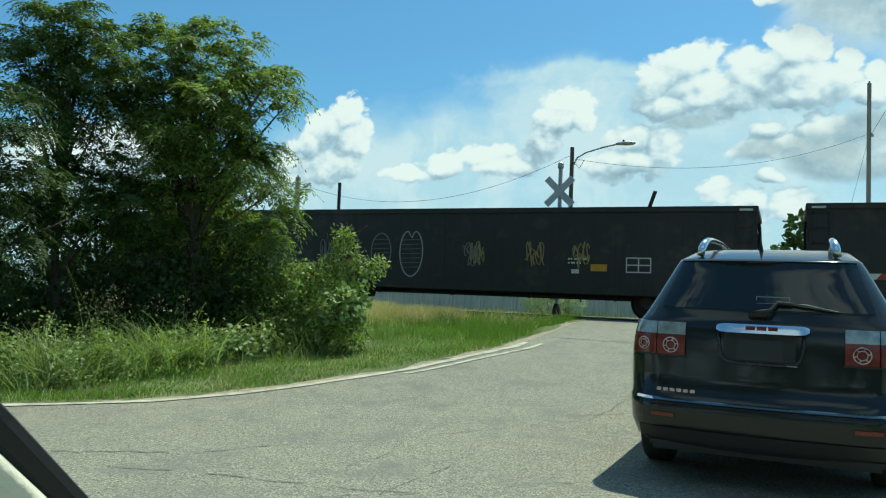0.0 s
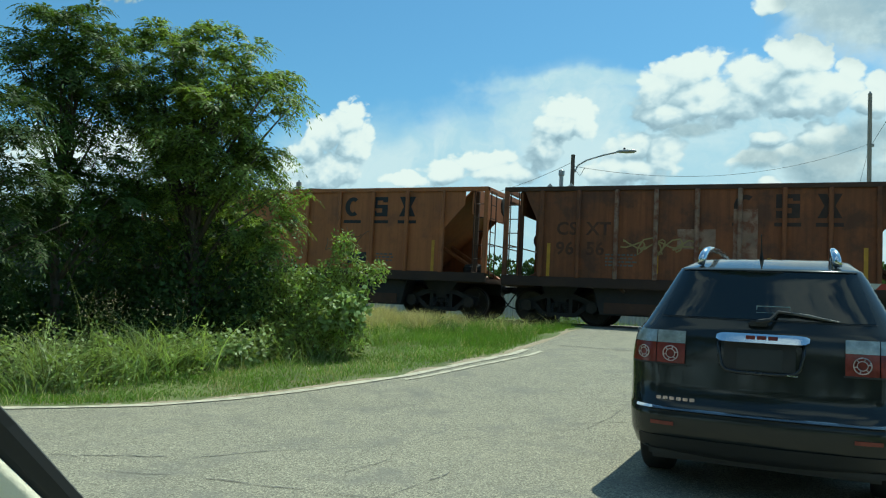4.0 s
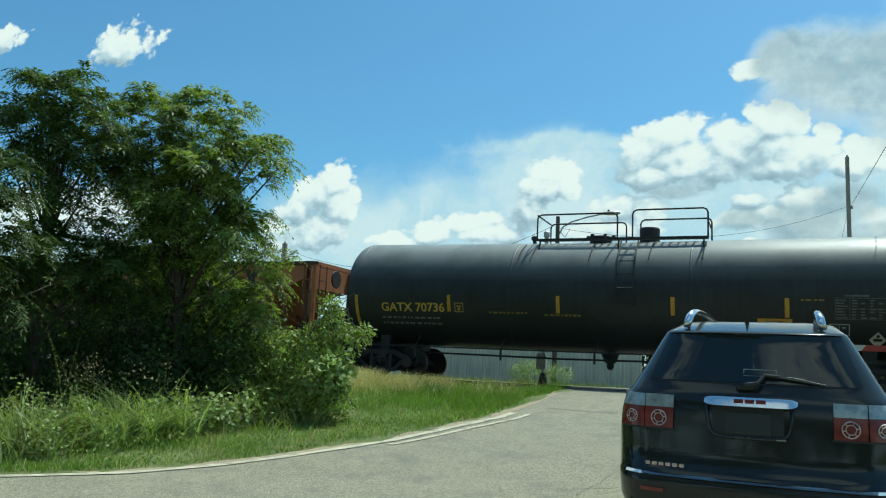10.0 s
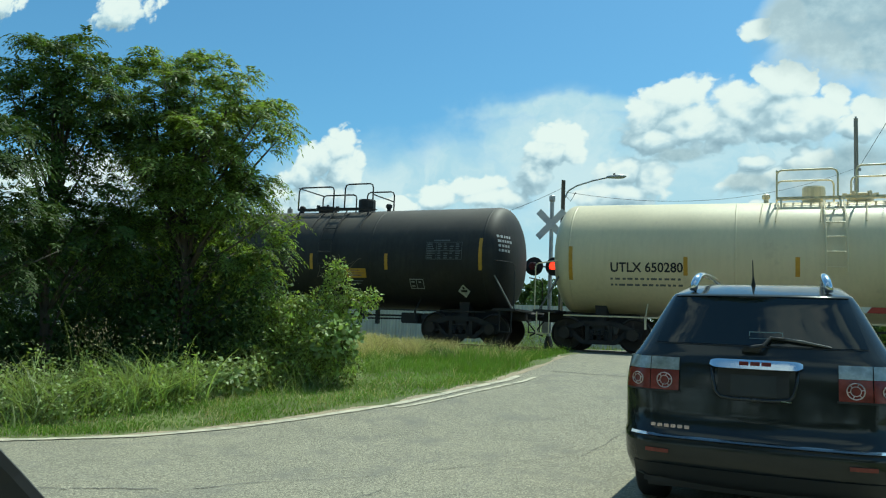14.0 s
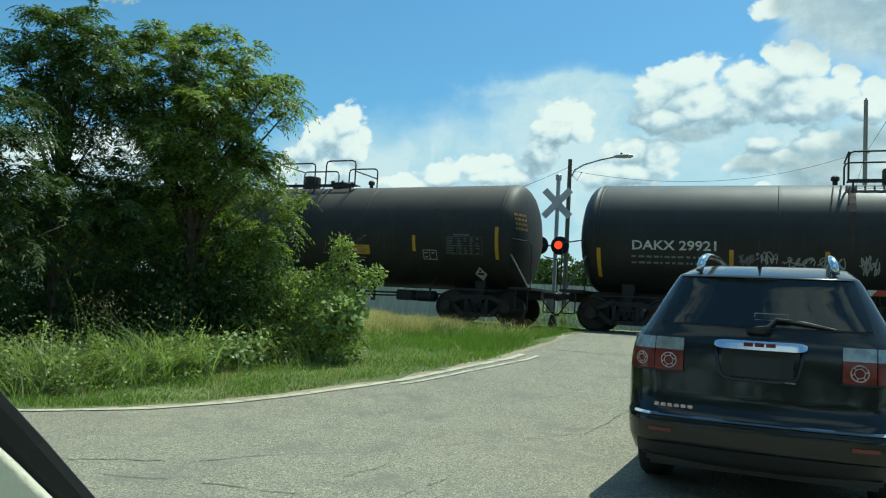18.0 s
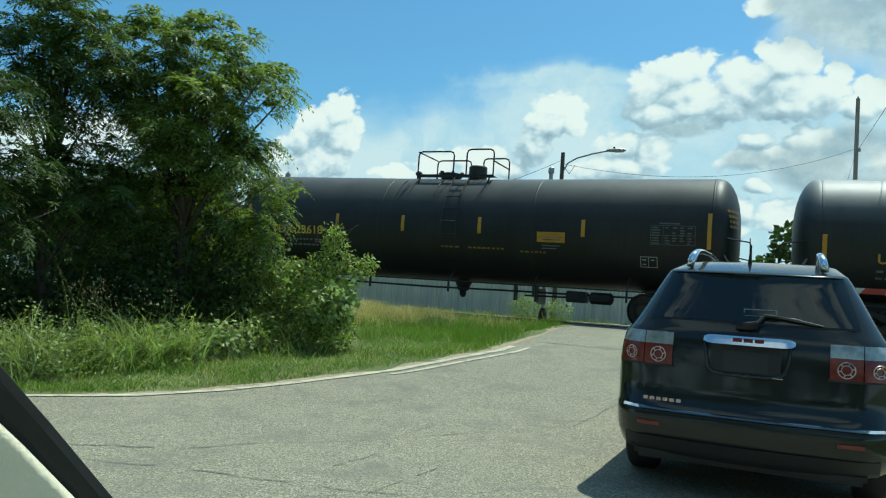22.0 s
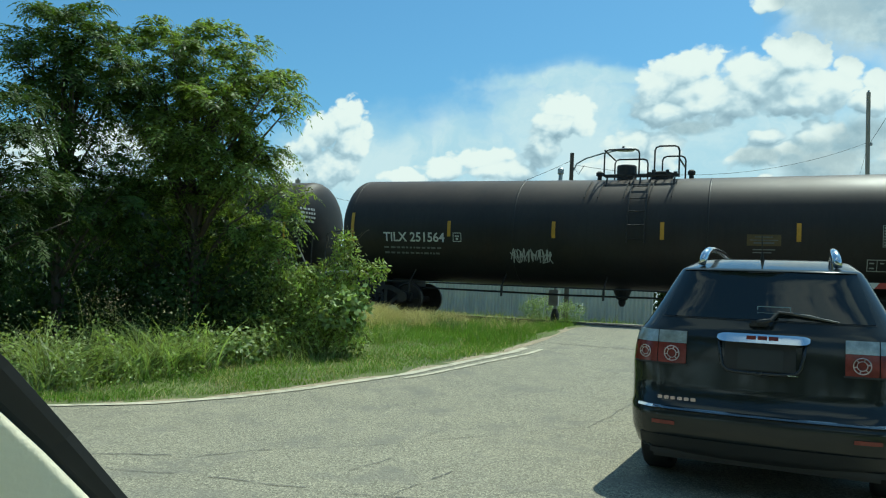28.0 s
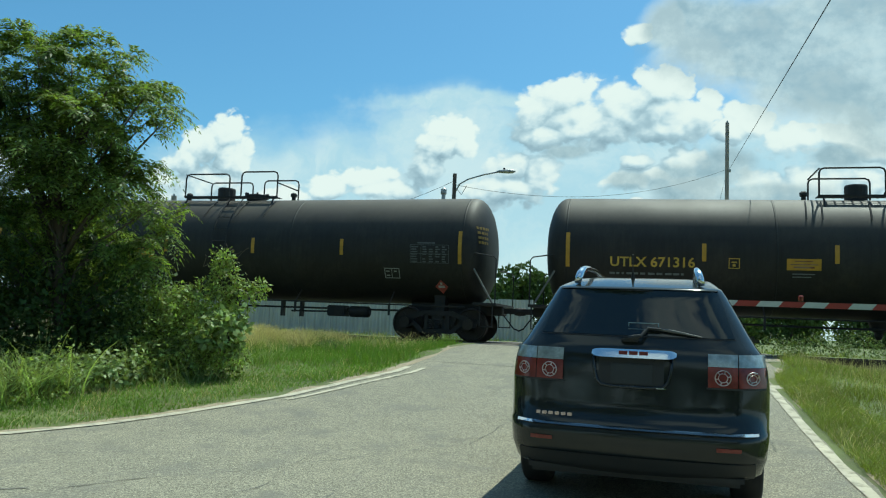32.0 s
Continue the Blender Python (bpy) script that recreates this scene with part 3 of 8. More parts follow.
for y0, y1 in ((19.4, 20.75), (20.94, 22.26), (22.45, 23.9)):
    w = (y1 - y0) / 4
    for k in range(4):
        tagged(mesh_object("crossing_plank", box(-5.2, 3.2, y0 + w * k + 0.012, y0 + w * (k + 1) - 0.012, RAIL_Z - 0.16, RAIL_Z - 0.012, 0.01), PANEL),
               "worn grey timber plank of the level crossing", "crossing plank", "planks of the level crossing", kind="structure")

# ---------------------------------------------------------------- the freight train
def run(t):
    """How far the train has come along +x at t seconds; it creeps up in speed towards -x."""
    u = (t - 16) / 16
    return -171.778 * u - 2.6223 * u * u + 0.0943 * u ** 3


GRIME = mat("greasy_black_running_gear", (0.024, 0.022, 0.020), 0.7, vary=0.4, scale=5, fine=40, bump=0.4, second=(0.035, 0.025, 0.018), second_at=(0.52, 0.7))
GALV_DULL = mat("dull_grey_steel", (0.16, 0.155, 0.145), 0.7, vary=0.3, scale=4)
WHEEL = mat("brown_wheel_steel", (0.045, 0.036, 0.030), 0.5, metal=0.35, vary=0.3, scale=4)
# pale tank tops: some dust, with sun glare and sky sheen painted in
TANK_BLACK = mat("dusty_black_tank_paint", (0.026, 0.028, 0.027), 0.5, vary=0.3, scale=0.8, fine=20, streak=0.3, second=(0.03, 0.028, 0.026), second_at=(0.5, 0.8), dust_sheen=(0.095, 0.098, 0.090), spec=0.3)
TANK_GREY = mat("faded_charcoal_tank_paint", (0.030, 0.034, 0.033), 0.48, vary=0.25, scale=0.7, fine=20, streak=0.35, second=(0.035, 0.036, 0.035), second_at=(0.5, 0.8), dust_sheen=(0.27, 0.285, 0.275), spec=0.3)
TANK_BROWN = mat("brown_dusted_tank_paint", (0.030, 0.028, 0.025), 0.6, vary=0.3, scale=0.7, fine=20, streak=0.4, second=(0.05, 0.043, 0.035), second_at=(0.5, 0.75), dust_sheen=(0.115, 0.100, 0.078), spec=0.3)
TANK_RUST = mat("rust_topped_tank_paint", (0.026, 0.0245, 0.023), 0.5, vary=0.35, scale=0.8, fine=20, streak=0.3, second=(0.034, 0.026, 0.022), second_at=(0.52, 0.75), dust_sheen=(0.085, 0.062, 0.046), spec=0.3)
STREAK = mat("rust_streak", (0.062, 0.036, 0.025), 0.85, vary=0.4, scale=6, fine=40, second=(0.035, 0.026, 0.022), second_at=(0.45, 0.65))
BOARD_PALE = mat("pale_data_sheet", (0.40, 0.41, 0.37), 0.7, vary=0.1, scale=5)
TANK_WHITE = mat("cream_white_tank_paint", (0.68, 0.585, 0.37), 0.45, vary=0.06, scale=0.8, fine=20, streak=0.10, second=(0.50, 0.42, 0.28), second_at=(0.6, 0.8))
YELLOW = mat("yellow_reflective_tape", (0.50, 0.27, 0.025), 0.5, vary=0.2, scale=6, second=(0.35, 0.2, 0.03), second_at=(0.6, 0.8))
NOTE_Y = mat("worn_yellow_print", (0.25, 0.165, 0.035), 0.75, vary=0.3, scale=14)
LETTER_W = mat("stencil_white", (0.55, 0.55, 0.52), 0.7, vary=0.2, scale=9)
LETTER_Y = mat("stencil_yellow", (0.55, 0.36, 0.06), 0.7, vary=0.2, scale=9)
LETTER_K = mat("stencil_black", (0.02, 0.02, 0.022), 0.7, vary=0.3, scale=9)
LETTER_FADED = mat("weathered_black_stencil", (0.045, 0.028, 0.022), 0.8, vary=0.4, scale=5)
LETTER_GHOST = mat("ghost_of_old_stencil", (0.085, 0.038, 0.020), 0.8, vary=0.4, scale=5)
LETTER_SOFT = mat("worn_stencil_white", (0.36, 0.37, 0.35), 0.7, vary=0.25, scale=9)
LETTER_DIM = mat("faded_stencil_grey", (0.17, 0.18, 0.18), 0.7, vary=0.3, scale=9)
GREY_BOX = mat("faded_data_panel", (0.115, 0.12, 0.12), 0.7, vary=0.3, scale=9)
ORANGE = mat("faded_orange_hopper_paint", (0.36, 0.125, 0.04), 0.65, vary=0.18, scale=0.9, fine=18, streak=0.35, second=(0.22, 0.085, 0.035), second_at=(0.52, 0.72))
RUST = mat("rust_brown_hopper_paint", (0.215, 0.075, 0.027), 0.75, vary=0.28, scale=0.9, fine=16, streak=0.5, second=(0.10, 0.042, 0.022), second_at=(0.48, 0.64))
RUST_DARK = mat("dark_rusted_steel", (0.075, 0.038, 0.022), 0.8, vary=0.35, scale=2.0, fine=25, bump=0.4)
SILL = mat("sooty_rust_sill", (0.045, 0.026, 0.018), 0.8, vary=0.35, scale=2.0, fine=25, bump=0.3)
RUST_PALE = mat("scraped_grey_rib", (0.26, 0.17, 0.12), 0.7, vary=0.35, scale=2.5, second=(0.16, 0.06, 0.03), second_at=(0.45, 0.6))
GONDOLA = mat("dull_black_gondola_paint", (0.021, 0.0208, 0.0195), 0.6, vary=0.3, scale=0.8, fine=20, streak=0.4, second=(0.055, 0.045, 0.036), second_at=(0.52, 0.72))
RED_LAMP = glow("red_lamp_lens", (1.0, 0.02, 0.008), 3.0)
STONE = mat("pale_ballast_load", (0.45, 0.42, 0.36), 0.95, vary=0.3, scale=6, fine=40, bump=1.0)
SPRAY = {n: mat("spray_paint_" + n, c, 0.75, vary=0.22, scale=4) for n, c in dict(
    white=(0.42, 0.43, 0.42), silver=(0.30, 0.31, 0.31), teal=(0.035, 0.19, 0.23), amber=(0.38, 0.13, 0.03), cream=(0.45, 0.40, 0.25),
    green=(0.14, 0.20, 0.11), navy=(0.02, 0.035, 0.07), black=(0.022, 0.022, 0.022), dim=(0.15, 0.16, 0.16), ochre=(0.28, 0.22, 0.09)).items()}


def gear_mesh():
    """One truck: side frames, bolster, springs, and two wheelsets that turn."""
    t = new("truck")
    for s in (-1, 1):
        y0, y1 = sorted((s * 0.96, s * 1.05))
        b = prism([(-1.14, 0.50), (-1.14, 0.60), (-0.80, 0.66), (-0.42, 0.80), (0.42, 0.80), (0.80, 0.66), (1.14, 0.60), (1.14, 0.50), (0.74, 0.54), (0.40, 0.67), (-0.40, 0.67), (-0.74, 0.54)], y0, y1)
        prism([(-0.80, 0.50), (-0.70, 0.56), (-0.40, 0.30), (0.40, 0.30), (0.70, 0.56), (0.80, 0.50), (0.44, 0.19), (-0.44, 0.19)], y0, y1, b)
        for k in (-1, 1):
            prism([(k * 0.30 - 0.05, 0.22), (k * 0.30 + 0.05, 0.22), (k * 0.30 + 0.05, 0.74), (k * 0.30 - 0.05, 0.74)], y0, y1, b)
            prism([(k * 0.89 - 0.20, 0.36), (k * 0.89 + 0.20, 0.36), (k * 0.89 + 0.24, 0.60), (k * 0.89 - 0.24, 0.60)], y0, y1, b)
        part("side_frame", b, GRIME, t)
        for k in (-0.2, 0.0, 0.2):
            coil = [(0.30 + 0.0275 * q, 0.085 if q % 2 else 0.062) for q in range(11)]
            part("spring", lathe(coil, "z", 10, None, (k, s * 1.0, 0)), GRIME, t)
        for k in (-0.89, 0.89):
            part("journal_cap", lathe([(0.0, 0.15), (0.05, 0.15), (0.09, 0.11)], "y", 14, None, (k, s * 1.07 if s > 0 else -1.16, 0.46)), WHEEL, t)
    part("bolster", box(-0.17, 0.17, -1.02, 1.02, 0.42, 0.72, 0.02), GRIME, t)
    b = box(-0.80, 0.80, -0.05, 0.05, 0.30, 0.36)
    box(-0.32, -0.26, -0.9, 0.9, 0.30, 0.42, bm=b)
    box(0.26, 0.32, -0.9, 0.9, 0.30, 0.42, bm=b)
    part("brake_rigging", b, GRIME, t)
    for k in (-0.89, 0.89):
        b = bmesh.new()
        for s in (-0.72, 0.72):
            sg = 1 if s > 0 else -1
            lathe([(s - 0.075 * sg, 0.47), (s - 0.045 * sg, 0.455), (s - 0.03 * sg, 0.45), (s + 0.05 * sg, 0.45), (s + 0.065 * sg, 0.42), (s + 0.03 * sg, 0.39), (s + 0.0 * sg, 0.16), (s + 0.06 * sg, 0.12)], "y", 26, b)
            for q in range(4):
                a = q * math.pi / 2
                box(-0.03, 0.03, s + 0.03 * sg - 0.012, s + 0.03 * sg + 0.012, 0.20, 0.33, bm=b, m=Matrix.Rotation(a, 4, "Y"))
        rod((0, -0.95, 0), (0, 0.95, 0), 0.085, seg=12, bm=b)
        w = part("wheelset", b, WHEEL, t)
        w.matrix_basis = pose(k, 0, 0.45)
    return t


TRUCK_SRC = gear_mesh()
WHEELSETS = []          # (wheelset, place along the train, place in its truck)


def add_truck(car, x, u):
    t = new("truck")
    t.parent = car
    t.matrix_basis = pose(x, 0, 0)
    for c in TRUCK_SRC.children:
        o = share(c.name.split(".")[0], c, t, c.matrix_basis.copy())
        if o.name.startswith("wheelset"):
            WHEELSETS.append((o, u + x, c.matrix_basis.translation.x))


def coupler(car, end, length):
    s = 1 if end > 0 else -1
    b = box(min(end, end + s * length), max(end, end + s * length), -0.07, 0.07, 0.80, 0.95, 0.015)
    lathe([(end + s * (length - 0.16), 0.10), (end + s * (length + 0.02), 0.13)], "x", 10, b, (0, 0.03, 0.87))
    part("coupler", b, GRIME, car)
    part("air_hose", tube([(end, -0.28, 0.80), (end + s * 0.15, -0.27, 0.62), (end + s * 0.32, -0.2, 0.40), (end + s * (length + 0.02), -0.12, 0.34)], 0.022, 6), GRIME, car)


def flat_bars(rows, x, z, width, step, y, material, car, name="stencil"):
    """Unreadable stencilling as rows of short bars on a flat side at y."""
    b = bmesh.new()
    rnd = random.Random(int(abs(x) * 100) + rows)
    for r in range(rows):
        cx = x
        while cx < x + width:
            w = rnd.uniform(0.04, 0.14)
            if cx + w > x + width:
                break
            box(cx, cx + w, y - 0.004, y, z - r * step - step * 0.45, z - r * step, bm=b)
            cx += w + rnd.uniform(0.02, 0.05)
    return part(name, b, material, car) if len(b.verts) else None


def spray(car, strokes, width, material, y_of, name="graffiti"):
    """Painted strokes: each a list of (x, z) in local metres, laid on the side."""
    b = bmesh.new()
    lift = 0.0
    for pts in strokes:
        if len(pts) < 2:
            continue
        pts = [Vector((p[0], p[1])) for p in pts]
        prev = None
        for i, p in enumerate(pts):
            d = (pts[min(i + 1, len(pts) - 1)] - pts[max(i - 1, 0)])
            d = d.normalized() if d.length > 1e-6 else Vector((1, 0))
            nrm = Vector((-d.y, d.x)) * width / 2
            a, c = p + nrm, p - nrm
            lift += 0.00006
            pair = (b.verts.new((a.x, y_of(a.y) - lift, a.y)), b.verts.new((c.x, y_of(c.y) - lift, c.y)))
            if prev:
                b.faces.new((prev[0], pair[0], pair[1], prev[1]))
            prev = pair
    if not len(b.faces):
        b.free()
        return None
    return part(name, b, material, car)


def painted_word(car, word, x, z, height, step, bold, y, fill, rims, seed, wide=1.0):
    """Fat sprayed letters side by side, each with its rims behind it."""
    rnd = random.Random(seed)
    for i, ch in enumerate(word):
        turn, lift, tall = rnd.uniform(-0.06, 0.06), rnd.uniform(-0.05, 0.05), rnd.uniform(0.96, 1.06)
        for k, (extra, ink) in enumerate([*rims, (0.0, fill)]):
            b = lettering(ch, height, 1.0, bold + extra)
            lo, hi = min(v.co.x for v in b.verts), max(v.co.x for v in b.verts)
            base = min(v.co.z for v in b.verts) + extra
            for v in b.verts:
                px, pz = (v.co.x - (lo + hi) / 2) * wide, (v.co.z - base) * tall
                v.co = Vector((x + (i + 0.5) * step + px - turn * pz, y - 0.003 * k - 0.0006 * i, z + lift + pz + turn * px))
            part("graffiti", b, ink, car)


def blob_letter(shape, x, z, w, h):
    """Fat strokes of an invented bubble shape in a w by h cell: arcs and stems, no letter meant."""
    def arc(cx, cz, rx, rz, a0, a1, n=12):
        return [(x + cx * w + rx * w * math.cos(radians(a0 + (a1 - a0) * i / n)), z + cz * h + rz * h * math.sin(radians(a0 + (a1 - a0) * i / n))) for i in range(n + 1)]
    return {"ring": [arc(.5, .5, .4, .42, 0, 360)], "cup": [arc(.5, .45, .38, .4, 170, 370)],
            "hook": [arc(.5, .7, .35, .25, 20, 270), arc(.5, .25, .35, .25, 90, -160)],
            "fork": [[(x + .15 * w, z), (x + .2 * w, z + h)], [(x + .2 * w, z + .5 * h), (x + .85 * w, z + h)], [(x + .3 * w, z + .5 * h), (x + .9 * w, z)]],
            "bowl": [arc(.3, .5, .55, .45, -90, 90), [(x + .25 * w, z + .05 * h), (x + .25 * w, z + .95 * h)]],
            "zig": [[(x, z + h), (x + .9 * w, z + .95 * h), (x + .1 * w, z + .1 * h), (x + w, z)]],
            "wave": [[(x + w * i / 14, z + h * (.5 + .45 * math.sin(i * 1.3))) for i in range(15)]]}[shape]


def scribble(x, z, w, h, seed, n=3):
    rnd = random.Random(seed)
    out = []
    for _ in range(n):
        ph, fr = rnd.uniform(0, 6), rnd.uniform(1.5, 4)
        out.append([(x + w * (i / 26) + 0.12 * w * math.sin(i * 0.9 + ph), z + h * (0.5 + 0.48 * math.sin(i * fr * 0.28 + ph) * math.cos(i * 0.17 + ph))) for i in range(27)])
    return out


def ladder(bm, x, y, z0, z1, width=0.4, step=0.3, along=True, r=0.016):
    ax = Vector((1, 0, 0)) if along else Vector((0, 1, 0))
    p = Vector((x, y, 0))
    for s in (-0.5, 0.5):
        rod(p + ax * width * s + Vector((0, 0, z0)), p + ax * width * s + Vector((0, 0, z1)), r, seg=6, bm=bm)
    z = z0 + 0.12
    while z < z1:
        rod(p - ax * width / 2 + Vector((0, 0, z)), p + ax * width / 2 + Vector((0, 0, z)), r * 0.8, seg=6, bm=bm)
        z += step
    return bm


TRAIN = []              # (car, place along the train)


def place_car(car, u):
    TRAIN.append((car, u))
    car.matrix_basis = pose(u + run(0), TRACK_Y, RAIL_Z)


# ---- tank cars
def tank_car(u0, u1, paint, label, marks="", ink=None, radius=1.515, bend=0.010, plat=(-1.2, 1.2), loop_h=0.72, dome=0.3, end_z=(2.05, 2.93), bar_z=(2.24, 2.68), bars=(-4.3, -1.4, 1.4, 4.2),
             mark=(-6.4, -4.4, 2.09, 2.32), sign=None, sign_ink=None, data=None, data_ink=None, frame_box=None, small_box=None, placard=("white", 1.38), scrawls=(), seed=0, stain=0, panel=False, yellow_lines=()):
    """A tank car between heads at u0 and u1. The shell sags to the middle, as sloped tanks do."""
    rnd = random.Random(seed)
    ln = u1 - u0
    hl = ln / 2
    car = thing("tank_car", label, "tank car", group="freight train cars")
    zc = 2.49
    ink = ink or LETTER_W
    platform, plat_len = (plat[0] + plat[1]) / 2, plat[1] - plat[0]

    def mid(x):
        return zc - bend * 3.0 + bend * abs(x) * 0.75

    def skin(z, x=0.0, off=0.006):
        d = z - mid(x)
        return -math.sqrt(max(0.0, radius ** 2 - d * d)) - off

    # shell with dished heads
    b = bmesh.new()
    prof = [(-hl + 0.55 * (1 - math.sqrt(max(0, 1 - (r / radius) ** 2.6))), r) for r in (0.05, 0.5, 0.85, 1.1, 1.27, 1.38, 1.45, 1.495, radius)]
    shell = prof + [(-hl + 0.57, radius)] + [(x, radius) for x in np.linspace(-hl + 1.4, hl - 1.4, 11)] + [(-p, r) for p, r in ([(-hl + 0.57, radius)] + prof[::-1])]
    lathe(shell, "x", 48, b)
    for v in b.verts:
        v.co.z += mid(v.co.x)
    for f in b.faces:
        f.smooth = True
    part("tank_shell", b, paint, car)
    # weld rings stand a little proud
    for x in np.linspace(-hl + 0.62, hl - 0.62, 4):
        part("weld_ring", lathe([(x - 0.025, radius + 0.0005), (x, radius + 0.0025), (x + 0.025, radius + 0.0005)], "x", 48, None, (0, 0, mid(x))), paint, car, smooth=True)
    # reflective stripes: tall ones at the ends, short ones between
    for x, (z0, z1) in [(-hl + 0.67, end_z), (hl - 0.67, end_z), *((x, bar_z) for x in bars)]:
        b, pv = bmesh.new(), None
        for k in range(9):
            z = z0 + (z1 - z0) * k / 8
            a = (b.verts.new((x - 0.05, skin(z, x), z)), b.verts.new((x + 0.05, skin(z, x), z)))
            if pv:
                b.faces.new((pv[0], pv[1], a[1], a[0]))
            pv = a
        part("reflective_stripe", b, YELLOW, car)

    def patch(name, x, z, w, h, material, n=5, off=0.007):
        b, pv = bmesh.new(), None
        for k in range(n + 1):
            zz = z + h * k / n
            a = (b.verts.new((x, skin(zz, x, off), zz)), b.verts.new((x + w, skin(zz, x + w, off), zz)))
            if pv:
                b.faces.new((pv[0], pv[1], a[1], a[0]))
            pv = a
        return part(name, b, material, car)

    # reporting mark and unreadable small print
    faint = LETTER_DIM if paint is not TANK_WHITE else GREY_BOX
    mx0, mx1, mz0, mz1 = mark
    if marks:
        b = lettering(marks, 0.235, 1.0, 0.006)
        w, h = max(v.co.x for v in b.verts), max(v.co.z for v in b.verts)
        for v in b.verts:
            v.co.x, v.co.z = mx0 + v.co.x / w * (mx1 - mx0), mz0 + v.co.z / h * (mz1 - mz0)
            v.co.y = skin(v.co.z, v.co.x, 0.012)
        part("reporting_mark", b, ink, car)
    for r in range(2):
        cx = mx0
        while cx < mx0 + 1.75:
            w = rnd.uniform(0.05, 0.16)
            patch("small_print", cx, mz0 - 0.20 - 0.15 * r, w, 0.05, faint, 1)
            cx += w + rnd.uniform(0.03, 0.07)
    # ruled table of data: a thin frame, a heading and rows of short entries
    if data:
        xd, zd = data
        di = data_ink or GREY_BOX
        if panel:
            patch("data_sheet", xd - 0.03, zd - 0.03, 1.14, 0.56, BOARD_PALE, 4, 0.005)
            di = GREY_BOX
        b = bmesh.new()

        def bar(x, z, w, h):
            q = [b.verts.new((px, skin(pz, px, 0.008), pz)) for px, pz in ((x, z), (x + w, z), (x + w, z + h), (x, z + h))]
            b.faces.new(q)

        for k in range(4):
            bar(xd + 0.27 * k, zd + 0.24, 0.27, 0.012)
            bar(xd + 0.27 * k, zd, 0.27, 0.012)
            bar(xd + 0.27 * k, zd + 0.48, 0.27, 0.012)
        for x in (0.0, 0.30, 1.07):
            for k in range(4):
                bar(xd + x, zd + 0.012 + 0.12 * k, 0.012, 0.115)
        for r in range(7):
            bar(xd + 0.03, zd + 0.025 + 0.065 * r, rnd.uniform(0.14, 0.24), 0.034)
            for k in range(4):
                if rnd.random() < 0.85:
                    bar(xd + 0.35 + 0.18 * k, zd + 0.025 + 0.065 * r, rnd.uniform(0.07, 0.14), 0.034)
        bar(xd + 0.2, zd + 0.52, 0.5, 0.04)
        part("data_table", b, di, car)
    if sign:
        xs_, zs_ = sign
        patch("warning_sign", xs_, zs_, 0.76, 0.27, sign_ink or YELLOW, 3, 0.012)
        for k, w in ((0, 0.46), (1, 0.62), (2, 0.40)):
            patch("sign_line", xs_ + 0.38 - w / 2, zs_ + 0.05 + 0.075 * k, w, 0.022 if k else 0.04, RUST_PALE if not sign_ink else GREY_BOX, 1, 0.016)
        for k in range(2):
            patch("small_print", xs_ + 0.13, zs_ - 0.10 - 0.07 * k, 0.5 - 0.08 * k, 0.025, faint, 1)
    for x, z, w in yellow_lines:
        cx = x
        while cx < x + w:
            wd = rnd.uniform(0.05, 0.13)
            patch("small_print", cx, z, wd, 0.045, NOTE_Y, 1)
            cx += wd + rnd.uniform(0.03, 0.06)
    if small_box:
        xq, zq = small_box
        for dx, dz, w, h in ((0, 0, 0.25, 0.018), (0, 0.23, 0.25, 0.018), (0, 0, 0.018, 0.25), (0.235, 0, 0.018, 0.25), (0.06, 0.14, 0.13, 0.03), (0.09, 0.05, 0.07, 0.06)):
            patch("stencil_box", xq + dx, zq + dz, w, h, ink if ink is not LETTER_DIM else faint, 1)
    # stencilled rows on the head
    b = bmesh.new()
    for r in range(4):
        y = -1.28
        while y < -0.82:
            w = rnd.uniform(0.05, 0.12)
            q = []
            for yy, zz in ((y, 0.50 - 0.13 * r), (y + w, 0.50 - 0.13 * r), (y + w, 0.57 - 0.13 * r), (y, 0.57 - 0.13 * r)):
                rr = min(1.0, math.hypot(yy, zz) / radius)
                q.append(b.verts.new((hl - 0.55 * (1 - math.sqrt(max(0.0, 1 - rr ** 2.6))) + 0.02, yy - 0.01, mid(hl) + zz)))
            b.faces.new(q)
            y += w + 0.035
    part("head_stencil", b, NOTE_Y if ink is LETTER_Y else ink, car)
    # rust that ran down from the platform and hatches
    for k in range(stain):
        xr = platform + rnd.uniform(-0.5, 0.5) * plat_len * (0.5 if stain > 6 else 1.0)
        h = rnd.uniform(0.5, 1.3)
        b, pv = bmesh.new(), None
        w0 = rnd.uniform(0.03, 0.13)
        for q in range(9):
            a = radians(24 + q * h * 9)
            w = w0 * (1 - (q / 8) ** 2 * 0.9)
            rr = radius + 0.006 + 0.0005 * k
            z = mid(xr) + rr * math.cos(a)
            pair = (b.verts.new((xr - w, -rr * math.sin(a), z)), b.verts.new((xr + w, -rr * math.sin(a), z)))
            if pv:
                b.faces.new((pv[0], pv[1], pair[1], pair[0]))
            pv = pair
        part("rust_streak", b, STREAK, car)
    # framed stencil box
    if frame_box:
        xb, zb = frame_box
        for dx, dz, w, h in ((0, 0, 0.43, 0.02), (0, 0.25, 0.43, 0.02), (0, 0, 0.02, 0.27), (0.2, 0, 0.015, 0.27), (0.41, 0, 0.02, 0.27), (0.05, 0.17, 0.10, 0.03), (0.27, 0.17, 0.08, 0.03), (0.05, 0.06, 0.10, 0.03)):
            patch("stencil_box", xb + dx, zb + dz, w, h, LETTER_K if paint is TANK_WHITE else LETTER_SOFT, 2)
    # diamond placard in its holder
    xp, zp = hl - 1.22, placard[1]
